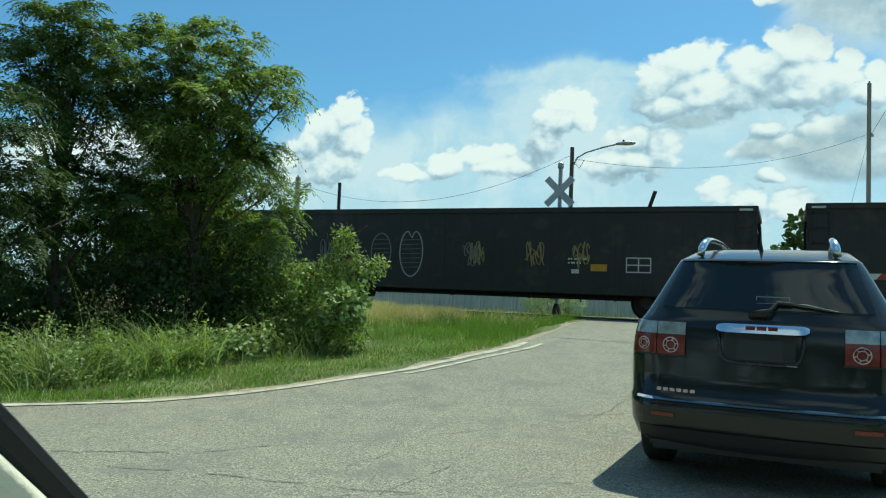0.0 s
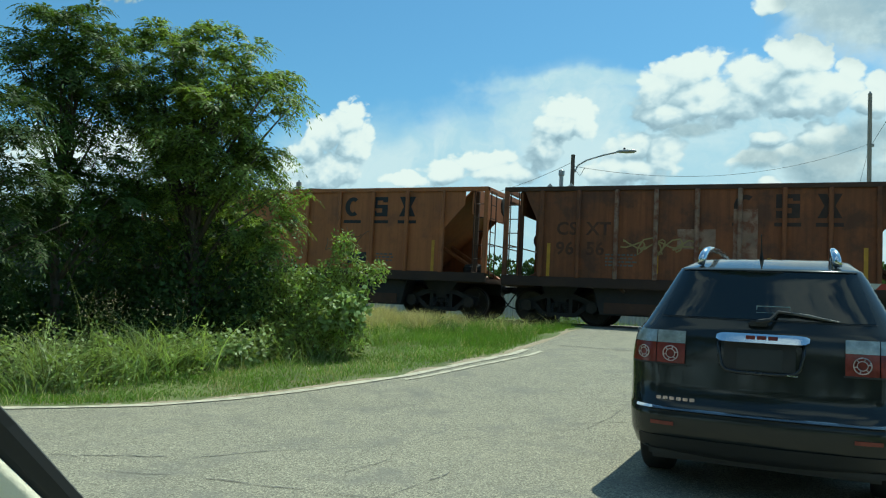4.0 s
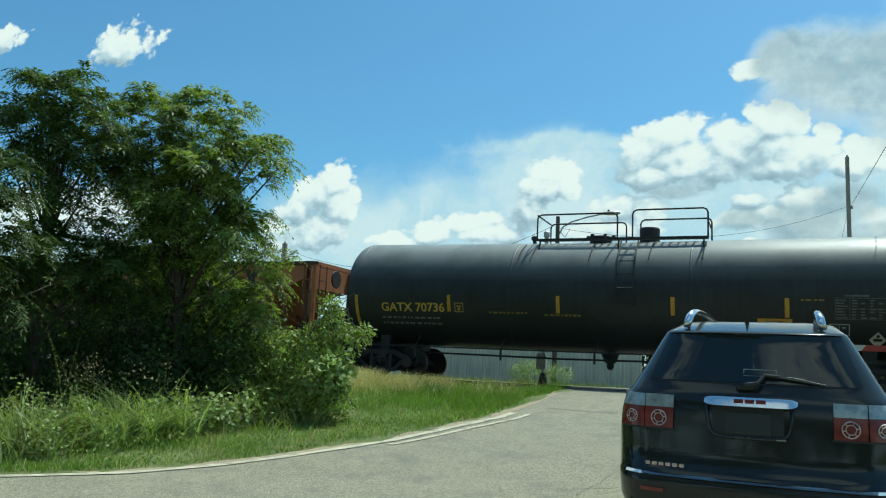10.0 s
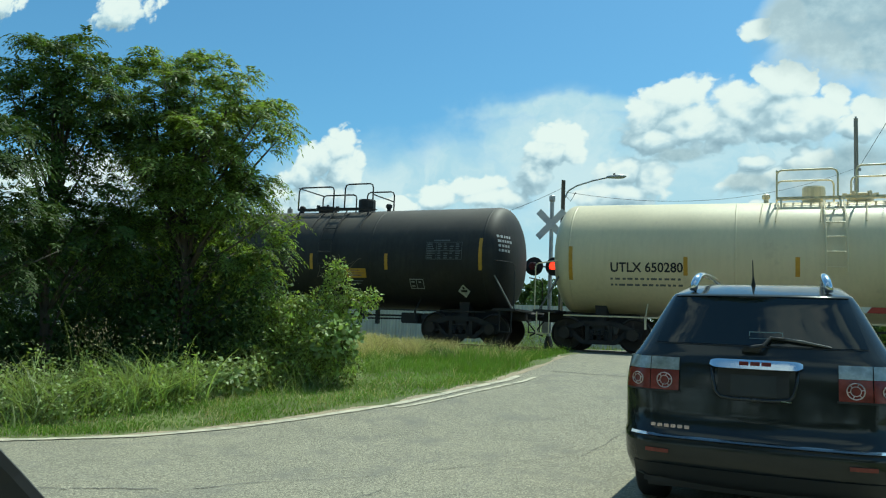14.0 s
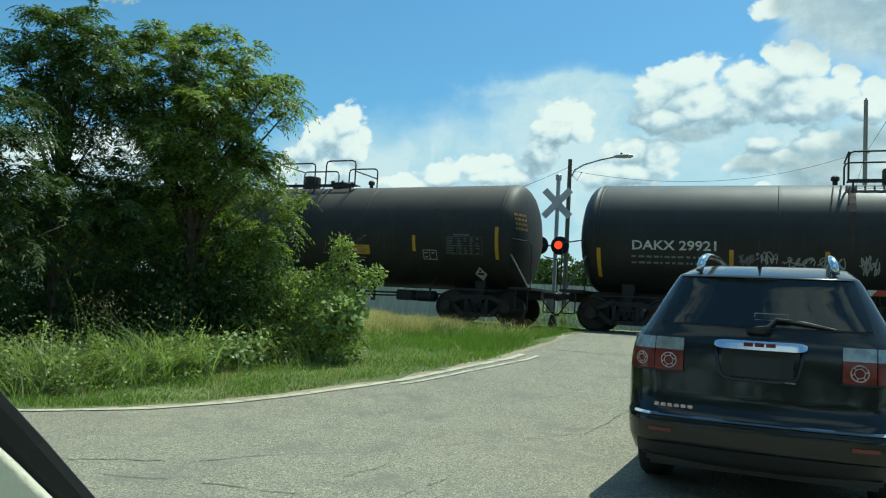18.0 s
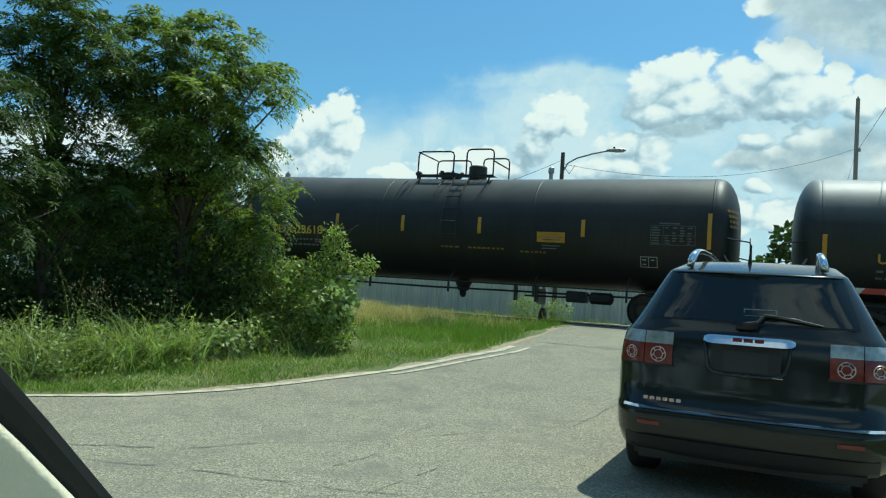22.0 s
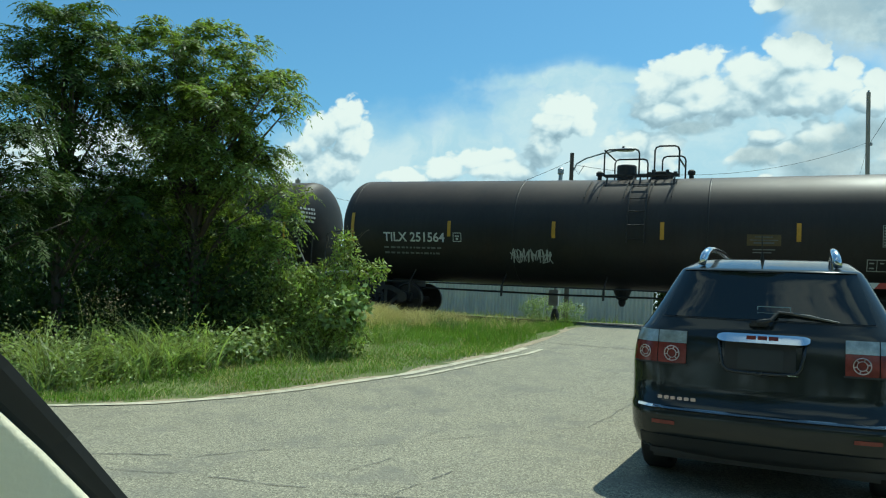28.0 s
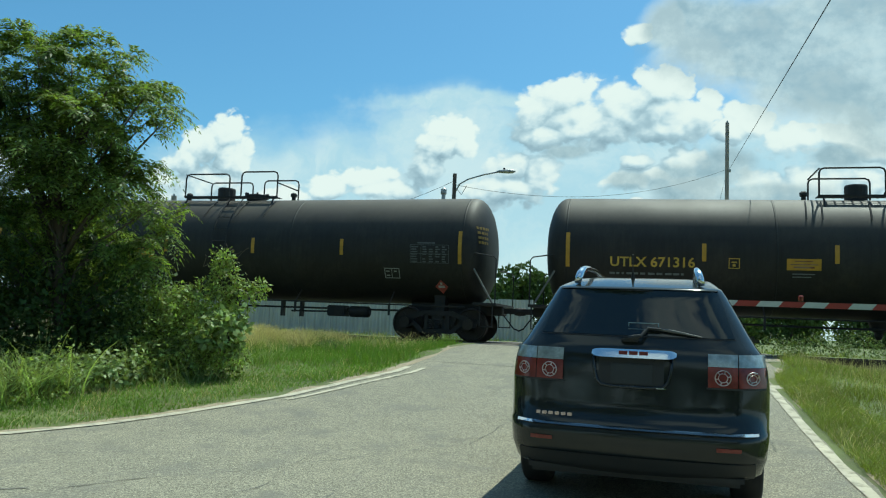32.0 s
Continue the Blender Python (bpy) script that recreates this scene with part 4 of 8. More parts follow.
    b = bmesh.new()
    for q, (dx, dz) in enumerate(((0, -0.18), (0.18, 0), (0, 0.18), (-0.18, 0))):
        z = zp + dz
        b.verts.new((xp + dx, skin(z, xp + dx, 0.052), z))
    b.verts.ensure_lookup_table()
    b.faces.new(b.verts[:])
    part("placard", b, LETTER_W if placard[0] == "white" else mat("red_placard", (0.45, 0.10, 0.08), 0.6), car, "diamond placard")
    patch("placard_mark", xp - 0.09, zp - 0.03, 0.18, 0.06, LETTER_K if placard[0] == "white" else LETTER_W, 1, 0.060)
    patch("placard_mark", xp - 0.03, zp + 0.05, 0.06, 0.06, LETTER_K if placard[0] == "white" else LETTER_W, 1, 0.060)
    # centre platform, its hoops, manway and valve housing
    top = mid(platform) + radius
    px0, px1 = platform - plat_len / 2, platform + plat_len / 2
    b = box(px0, px1, -0.75, -0.69, top - 0.02, top + 0.045)
    box(px0, px1, 0.69, 0.75, top - 0.02, top + 0.045, bm=b)
    for x in np.arange(px0, px1 + 0.01, 0.2):
        box(x - 0.02, x + 0.02, -0.75, -0.36, top + 0.01, top + 0.035, bm=b)
        box(x - 0.02, x + 0.02, 0.36, 0.75, top + 0.01, top + 0.035, bm=b)
    for y in (-0.62, -0.5, -0.4, 0.4, 0.5, 0.62):
        box(px0, px1, y - 0.012, y + 0.012, top + 0.012, top + 0.03, bm=b)
    for x in (px0 + 0.1, platform, px1 - 0.1):
        rod((x, -0.72, top), (x, -0.95, top - 0.42), 0.025, seg=6, bm=b)
        rod((x, 0.72, top), (x, 0.95, top - 0.42), 0.025, seg=6, bm=b)
    iron = paint if paint is TANK_WHITE else GRIME
    part("platform", b, iron, car)
    # straps that bend down the shell from the platform
    for x in (px0 - 0.32, px0 + 0.04, px0 + plat_len * 0.36, px1 - plat_len * 0.30, px1 - 0.04):
        arc = [(x - 0.10 * math.sin(radians(k * 6)), -(radius + 0.03) * math.sin(radians(26 + 5 * k)), mid(x) + (radius + 0.03) * math.cos(radians(26 + 5 * k))) for k in range(7)]
        part("strap", tube(arc, 0.016, 5), iron, car)
    for xa, xb_, hh in ((px0, platform - 0.05, loop_h), (platform + 0.35, px1, loop_h + 0.06)):
        for y in (-0.72, 0.72):
            r_ = 0.12
            pts = [(xa, y, top), (xa, y, top + hh - r_), (xa + 0.035, y, top + hh - 0.035), (xa + r_, y, top + hh), (xb_ - r_, y, top + hh), (xb_ - 0.035, y, top + hh - 0.035), (xb_, y, top + hh - r_), (xb_, y, top)]
            part("safety_hoop", tube(pts, 0.024, 6), iron, car)
    part("cross_rail", tube([(px0, -0.72, top + loop_h * 0.98), (px0, 0.72, top + loop_h * 0.98)], 0.022, 6), iron, car)
    part("cross_rail", tube([(px1, -0.72, top + loop_h * 0.62), (px1, 0.72, top + loop_h * 0.62)], 0.022, 6), iron, car)
    xm = platform + dome
    part("valve_housing", lathe([(top - 0.05, 0.27), (top + 0.36, 0.27), (top + 0.40, 0.25), (top + 0.42, 0.10)], "z", 20, None, (xm, 0, 0)), iron, car)
    b = lathe([(top - 0.05, 0.30), (top + 0.12, 0.30), (top + 0.13, 0.34), (top + 0.17, 0.34), (top + 0.21, 0.2)], "z", 20, None, (platform - dome * 0.9, 0, 0))
    for q in range(6):
        a = q * math.pi / 3
        box(0.30, 0.40, -0.03, 0.03, top + 0.10, top + 0.22, bm=b, m=Matrix.Translation((platform - dome * 0.9, 0, 0)) @ Matrix.Rotation(a, 4, "Z"))
    part("manway", b, iron, car)
    for dx in (-1, 1):
        if rnd.random() < 0.7:
            x = platform + dx * (plat_len / 2 + 0.25)
            part("vent_valve", lathe([(top - 0.06, 0.06), (top + 0.10, 0.06), (top + 0.12, 0.10), (top + 0.20, 0.10), (top + 0.24, 0.05)], "z", 12, None, (x, -0.1, 0)), iron, car)
    # side ladder from platform to step
    lx = platform + rnd.uniform(-0.2, 0.35)
    b = bmesh.new()
    for s in (-0.22, 0.22):
        arc = [(lx + s, -0.70, top + 0.02)]
        for k in range(8):
            z = mid(lx) + radius * math.cos(radians(40 + 55 * k / 7))
            arc.append((lx + s, skin(z, lx, 0.10), z))
        arc += [(lx + s, -radius - 0.08, mid(lx) - 0.35)]
        tube(arc, 0.02, 6, b)
    zz = mid(lx) - 0.25
    while zz < top - 0.15:
        yy = skin(zz, lx, 0.10) if zz > mid(lx) else -radius - 0.09
        rod((lx - 0.22, yy, zz), (lx + 0.22, yy, zz), 0.014, seg=6, bm=b)
        zz += 0.36
    part("ladder", b, iron, car)
    # underframe: stub sills, long handrail, rods, outlet, brake gear
    for s in (-1, 1):
        x0_, x1_ = sorted((s * (hl - 2.3), s * (hl + 0.32)))
        part("stub_sill", box(x0_, x1_, -0.35, 0.35, 0.74, 1.05, 0.02), GRIME, car)
        xc = s * (hl - 1.35)
        part("bolster_web", prism([(xc - 0.12, 0.80), (xc + 0.12, 0.80), (xc + 0.18, 1.45), (xc - 0.18, 1.45)], -0.80, 0.80), GRIME, car)
        x2, x3 = sorted((s * (hl - 0.3), s * (hl + 0.34)))
        part("end_platform", box(x2, x3, -1.4, 1.4, 0.98, 1.05, 0.01), GRIME, car)
        xe = s * (hl + 0.30)
        part("grab_rail", tube([(xe, -1.38, 1.02), (xe, -1.38, 2.20), (xe - s * 0.06, -1.38, 2.28), (xe - s * 0.85, -1.36, 2.40)], 0.018, 6), iron, car)
        part("grab_rail", tube([(xe, 1.38, 1.02), (xe, 1.38, 1.95), (xe - s * 0.06, 1.38, 2.02), (xe - s * 0.40, 1.30, 2.08)], 0.018, 6), iron, car)
        part("head_brace", rod((xe - s * 0.10, -1.25, 1.06), (s * (hl - 0.32), -1.28, 1.95), 0.026, seg=6), GALV_DULL, car)
        for y in (-1.38, 1.38):
            b = rod((xe - s * 0.06, y, 1.0), (xe - s * 0.06, y, 0.40), 0.018, seg=6)
            rod((xe - s * 0.40, y, 1.0), (xe - s * 0.40, y, 0.40), 0.018, seg=6, bm=b)
            rod((xe - s * 0.06, y, 0.42), (xe - s * 0.40, y, 0.42), 0.018, seg=6, bm=b)
            part("step", b, iron, car)
        coupler(car, s * (hl + 0.30), 0.46 if s > 0 else 0.46)
        add_truck(car, s * (hl - 1.35), (u0 + u1) / 2)
    for y in (-1.42,):
        part("side_handrail", tube([(-hl + 0.5, y, 0.92), (hl - 0.5, y, 0.92)], 0.02, 6), iron, car)
    for x in np.linspace(-hl + 2.6, hl - 2.6, 5):
        b = bmesh.new()
        rod((x, -1.42, 0.92), (x, -1.05, mid(x) - 1.22), 0.016, seg=6, bm=b)
        box(x - 0.025, x + 0.025, -1.45, -1.40, 0.62, 0.94, bm=b)
        part("rail_bracket", b, iron, car)
    part("brake_pipe", tube([(-hl + 1.8, -0.5, 0.78), (-1.0, -0.45, 0.74), (1.2, -0.5, 0.76), (hl - 1.8, -0.5, 0.78)], 0.028, 6), GRIME, car)
    part("outlet", lathe([(0.50, 0.05), (0.58, 0.10), (0.68, 0.10), (0.70, 0.15), (1.05, 0.30)], "z", 14, None, (platform * 0.3, 0, 0)), GRIME, car)
    bx = hl * 0.42
    b = box(bx, bx + 0.55, -0.7, -0.25, 0.55, 0.86, 0.03)
    lathe([(bx + 0.62, 0.10), (bx + 0.66, 0.16), (bx + 1.2, 0.16), (bx + 1.25, 0.10)], "x", 12, b, (0, -0.5, 0.70))
    rod((bx - 1.2, -0.5, 0.66), (bx, -0.5, 0.68), 0.025, seg=6, bm=b)
    box(bx - 1.5, bx - 1.44, -0.6, -0.4, 0.5, 0.95, bm=b)
    box(bx - 0.9, bx - 0.84, -0.6, -0.4, 0.5, 0.95, bm=b)
    part("brake_gear", b, GRIME, car)
    for k, (x, z, w, h, tone) in enumerate(scrawls):
        spray(car, scribble(x, z, w, h, seed * 10 + k, 2), 0.028, SPRAY[tone], lambda z_: skin(z_, 0, 0.010))
    place_car(car, (u0 + u1) / 2)
    return car


# ---- open hopper cars
def hopper_car(u0, u1, top, sill, paint, label, ribs=9, cap=0.0, load=False, logo=None, logo_ink=None, rib_paint=None, pale=(), art=None, cut_l=(0.55, 0.95), cut_r=(0.70, 1.30), seed=0, number=(("CS", "XT"), ("96", "56")), stencil_ink=None, text_drop=(1.27, 1.79)):
    rnd = random.Random(seed)
    ln = u1 - u0
    hl = ln / 2
    Y = 1.50
    car = thing("hopper_car", label, "hopper car", group="freight train cars")
    drop = 0.95
    side = [(-hl + cut_l[0], top - 0.02), (-hl + cut_l[0] + 0.1, top - 0.32), (-hl + cut_l[1], top - drop), (-hl + cut_l[1], sill + 0.12),
            (hl - cut_r[1], sill + 0.12), (hl - cut_r[1], top - 1.15), (hl - cut_r[0], top - 0.5), (hl - cut_r[0], top - 0.02)]
    for s in (-1, 1):
        part("side_sheet", prism(side, s * Y - 0.02, s * Y + 0.02), paint, car)
        part("top_chord", box(-hl, hl, s * Y - 0.07, s * Y + 0.07, top - 0.12, top, 0.012), paint if rnd.random() < 0.5 else RUST_DARK, car)
        part("side_sill", box(-hl, hl, s * Y - 0.08, s * Y + 0.08, sill - 0.14, sill + 0.12, 0.012), SILL, car)
        xs = np.linspace(-hl + cut_l[1] + 0.12, hl - cut_r[1] - 0.05, ribs)
        for i, x in enumerate(xs):
            z1 = top - 0.1
            b = prism([(x - 0.055, sill + 0.1), (x + 0.055, sill + 0.1), (x + 0.055, z1), (x - 0.055, z1)], s * (Y + 0.02), s * (Y + 0.105), bevel=0.02)
            part("rib", b, RUST_PALE if i in pale else (rib_paint or paint), car)
        for e in (-1, 1):
            x = e * (hl - 0.06)
            part("corner_post", box(x - 0.06, x + 0.06, s * Y - 0.06, s * Y + 0.06, sill, top, 0.01), paint, car)
            x = e * (hl - 0.42)
            part("end_post", box(x - 0.05, x + 0.05, s * (Y - 0.25) - 0.05, s * (Y - 0.25) + 0.05, sill, top - 0.1, 0.01), RUST_DARK, car)
    for e in (-1, 1):
        # slope sheet from the end of the top down to the outlet
        prof = [(e * (hl - 0.50), top - 0.1), (e * (hl - 0.54), top - 0.1), (e * (hl - 3.3), sill - 0.2), (e * (hl - 3.26), sill - 0.26)]
        part("slope_sheet", prism(prof, -Y + 0.03, Y - 0.03), RUST_DARK if paint is RUST else paint, car)
        part("end_sheet", box(*sorted((e * (hl - 0.50), e * (hl - 0.46))), -Y + 0.03, Y - 0.03, top - 0.75, top - 0.02), paint, car)
        part("end_chord", box(*sorted((e * (hl - 0.08), e * hl)), -Y, Y, top - 0.14, top, 0.01), paint, car)
        part("end_sill", box(*sorted((e * (hl - 0.9), e * hl)), -Y, Y, sill - 0.16, sill - 0.02, 0.01), RUST_DARK, car)
        for y in (-0.5, 0.5):
            part("end_strut", rod((e * (hl - 0.3), y, sill), (e * (hl - 1.9), y, top - 1.55), 0.06, seg=6), paint, car)
        ends = bmesh.new()
        ladder(ends, e * (hl - 0.24), -Y - 0.02, sill, top, 0.34, 0.38)
        part("side_ladder", ends, RUST_DARK, car)
        ends = bmesh.new()
        ladder(ends, e * (hl + 0.02), -Y + 0.35, sill, top - 0.1, 0.4, 0.38, along=False)
        part("end_ladder", ends, RUST_DARK, car)
        part("end_grab", tube([(e * (hl - 0.1), -Y, sill + 0.95), (e * (hl - 0.1), Y, sill + 0.95)], 0.02, 6), RUST_DARK, car)
        xc = e * (hl - 1.5)
        part("bolster_web", prism([(xc - 0.35, 0.78), (xc + 0.35, 0.78), (xc + 0.6, sill), (xc - 0.6, sill)], -1.1, 1.1), GRIME, car)
        coupler(car, e * (hl - 0.05), 0.47)
        add_truck(car, xc, (u0 + u1) / 2)
    part("brake_wheel", lathe([(hl + 0.10, 0.26), (hl + 0.13, 0.28), (hl + 0.15, 0.26)], "x", 18, None, (0, -0.55, top - 0.45)), GRIME, car)
    part("brake_cylinder", lathe([(hl - 0.95, 0.12), (hl - 0.9, 0.17), (hl - 0.45, 0.17), (hl - 0.4, 0.12)], "x", 12, None, (0, -0.7, sill + 0.22)), GRIME, car)
    part("centre_sill", box(-hl, hl, -0.2, 0.2, sill - 0.46, sill - 0.12, 0.01), GRIME, car)
    for e in (-1, 1):
        a, c = e * 0.55, e * (hl - 2.45)
        lo = sorted((a, c))
        b = prism([(lo[0], sill - 0.1), (lo[1], sill - 0.1), (lo[1] - 0.2, 0.30), (lo[0] + 0.2, 0.30)], -1.35, 1.35)
        part("discharge_chute", b, GRIME, car)
        part("chute_door", box(lo[0] + 0.3, lo[1] - 0.3, -1.38, -1.35, 0.34, 0.62, 0.01), RUST_DARK, car)
    part("air_pipe", tube([(-0.7, -1.3, sill - 0.15), (-0.62, -1.36, 0.62), (-0.5, -1.36, 0.55), (0.5, -1.36, 0.58), (0.62, -1.36, 0.5), (0.7, -1.3, 0.3)], 0.018, 6), GRIME, car)
    yy = -Y - 0.024
    for x in (-hl + cut_l[1] + 0.28, hl - cut_r[1] - 0.36):
        part("reflective_stripe", box(x, x + 0.09, yy - 0.004, yy, sill + 0.13, sill + 1.0), YELLOW, car)
    for x in (-hl * 0.22, hl * 0.285):
        part("reflective_stripe", box(x, x + 0.09, yy - 0.004, yy, sill + 0.28, sill + 0.72), YELLOW, car)
    # the owner's big initials as plain blocks with bars under them, and the road number as blocks
    if logo:
        for i, x in enumerate(logo):
            w, h, z = 0.52, 0.57, top - 0.83
            if i == 0:
                ring = [(math.cos(radians(a)), math.sin(radians(a))) for a in range(52, 309, 16)]
                b = prism([(x + w / 2 + c * w * 0.5, z + h / 2 + q * h * 0.5) for c, q in ring] + [(x + w / 2 + c * w * 0.2, z + h / 2 + q * h * 0.3) for c, q in ring[::-1]], yy - 0.005, yy)
            elif i == 1:
                zig = [(1, .72), (1, 1), (0, 1), (0, .42), (.66, .42), (.66, .2), (.3, .2), (.3, .3), (0, .3), (0, 0), (1, 0), (1, .6), (.34, .6), (.34, .82), (.7, .82), (.7, .72)]
                b = prism([(x + c * w, z + q * h) for c, q in zig], yy - 0.005, yy)
            else:
                bow = [(0, 0), (.38, 0), (.5, .3), (.62, 0), (1, 0), (.72, .5), (1, 1), (.62, 1), (.5, .72), (.38, 1), (0, 1), (.28, .5)]
                b = prism([(x + c * w, z + q * h) for c, q in bow], yy - 0.005, yy)
            part("owner_mark", b, logo_ink or LETTER_K, car)
            part("initial_bar", box(x - 0.03, x + w + 0.03, yy - 0.005, yy, z - 0.20, z - 0.11), logo_ink or LETTER_K, car)
        for r, zz in enumerate((top - text_drop[0], top - text_drop[1])):
            for i in range(len(number[r])):
                b = lettering(number[r][i], 0.34, 1.05, 0.012)
                bmesh.ops.translate(b, vec=(-hl + cut_l[1] + 0.52 + i * 0.80, yy - 0.004, zz), verts=b.verts)
                part("road_number", b, stencil_ink or logo_ink or LETTER_K, car)
    flat_bars(4, -hl * 0.46, sill + 0.75, 0.8, 0.09, yy, GREY_BOX, car)
    flat_bars(3, hl * 0.45, sill + 0.6, 0.6, 0.09, yy, GREY_BOX, car)
    b = box(hl * 0.30, hl * 0.30 + 0.62, yy - 0.004, yy, sill + 0.28, sill + 0.62)
    part("stencil_plate", b, LETTER_K, car)
    if art:
        art(car, hl, top, sill, lambda z: yy - 0.008)
    if cap:
        part("end_cap", prism([(-hl + 0.4, top - 0.05), (-hl + 1.25, top - 0.05), (-hl + 0.85, top + cap)], -Y + 0.05, Y - 0.05), paint, car)
    if load:
        verts, faces, n, m2 = [], [], 40, 8
        for i in range(n + 1):
            for j in range(m2 + 1):
                x, y = -hl + 1.4 + (ln - 2.8) * i / n, -1.42 + 2.84 * j / m2
                hgt = 0.10 * math.sin(math.pi * j / m2) + 0.10 * noise.noise((x * 1.2, y, 3))
                verts.append((x, y, top - 0.03 + hgt * min(1, 4 * i / n, 4 * (n - i) / n)))
        faces = [(i * (m2 + 1) + j, (i + 1) * (m2 + 1) + j, (i + 1) * (m2 + 1) + j + 1, i * (m2 + 1) + j + 1) for i in range(n) for j in range(m2)]
        from_arrays("stone_load", verts, faces, STONE, car)
    place_car(car, (u0 + u1) / 2)
    return car


# ---- long gondolas
def gondola_car(u0, u1, label, top=2.88, sill=0.70, art=None, stakes=()):
    ln = u1 - u0
    hl = ln / 2
    Y = 1.50
    car = thing("gondola_car", label, "gondola car", group="freight train cars")
    for s in (-1, 1):
        part("side_sheet", box(-hl + 0.02, hl - 0.02, s * Y - 0.02, s * Y + 0.02, sill, top - 0.02), GONDOLA, car)
        part("top_chord", box(-hl, hl, s * Y - 0.06, s * Y + 0.075, top - 0.14, top, 0.012), GONDOLA, car)
        part("side_sill", box(-hl, hl, s * Y - 0.05, s * Y + 0.05, sill - 0.08, sill + 0.1, 0.01), GONDOLA, car)
        for x in np.linspace(-hl + 1.1, hl - 1.1, 14):
            part("inner_stake", box(x - 0.05, x + 0.05, s * (Y - 0.09) - 0.05, s * (Y - 0.09) + 0.05, sill, top - 0.14), GONDOLA, car)
            part("seam", box(x - 0.03, x + 0.03, s * (Y + 0.02) - 0.006, s * (Y + 0.02) + 0.006, sill + 0.1, top - 0.14), GONDOLA, car)
    part("floor_plate", box(-hl, hl, -Y, Y, sill - 0.02, sill + 0.06), GONDOLA, car)
    part("centre_sill", box(-hl, hl, -0.22, 0.22, sill - 0.22, sill - 0.02), GRIME, car)
    for e in (-1, 1):
        part("end_sheet", box(*sorted((e * (hl - 0.30), e * (hl - 0.24))), -Y + 0.02, Y - 0.02, sill, top), RUST_DARK, car)
        part("end_chord", box(*sorted((e * (hl - 0.3), e * hl)), -Y, Y, top - 0.14, top, 0.01), GONDOLA, car)
        for z in np.linspace(sill + 0.3, top - 0.4, 4):
            part("end_stiffener", box(*sorted((e * (hl - 0.24), e * (hl - 0.08))), -Y + 0.4, Y - 0.02, z - 0.06, z + 0.06, 0.02), GONDOLA, car)
        b = ladder(bmesh.new(), e * (hl - 0.1), -Y + 0.22, sill, top - 0.1, 0.36, 0.36, along=False)
        part("end_ladder", b, GONDOLA, car)
        b = ladder(bmesh.new(), e * (hl - 0.3), -Y - 0.05, sill + 0.1, top - 0.2, 0.4, 0.36)
        part("side_ladder", b, GONDOLA, car)
        part("end_sill", box(*sorted((e * (hl - 0.5), e * (hl + 0.1))), -1.35, 1.35, sill - 0.16, sill - 0.02, 0.01), GRIME, car)
        part("rim_plate", box(*sorted((e * (hl - 0.42), e * (hl - 0.12))), -Y - 0.08, -Y - 0.07, top - 0.12, top - 0.07), LETTER_W, car, "small white plate")
        coupler(car, e * (hl + 0.05), 0.45)
        add_truck(car, e * (hl - 1.75), (u0 + u1) / 2)
    part("side_pipe", tube([(-hl + 3, -1.2, sill - 0.16), (0, -1.25, sill - 0.19), (hl - 3, -1.2, sill - 0.16)], 0.022, 6), GRIME, car)
    b = bmesh.new()
    for x in np.linspace(-hl + 3.4, hl - 3.4, 7):
        box(x - 0.03, x + 0.03, -1.28, -1.2, sill - 0.24, sill, bm=b)
    part("pipe_bracket", b, GRIME, car)
    b = box(-2.2, -1.4, -0.8, -0.2, 0.30, 0.62, 0.04)
    lathe([(-1.3, 0.14), (-0.6, 0.14)], "x", 12, b, (0, -0.5, 0.46))
    part("brake_gear", b, GRIME, car)
    yy = -Y - 0.034
    for x, w in ((-hl + 4.6, 0.42), (-hl + 9.2, 0.42), (hl - 4.0, 0.42)):
        part("yellow_panel", box(x, x + w, yy - 0.004, yy, sill + 0.52, sill + 0.70), YELLOW, car)
    for x, z, a0, a1 in stakes:
        part("loose_stake", rod((x, -1.35, top - 0.3), (x + a0, -1.35, top + z), 0.05, seg=6), GRIME, car)
    if art:
        art(car, hl, top, sill, lambda z: yy - 0.006)
    place_car(car, (u0 + u1) / 2)
    return car


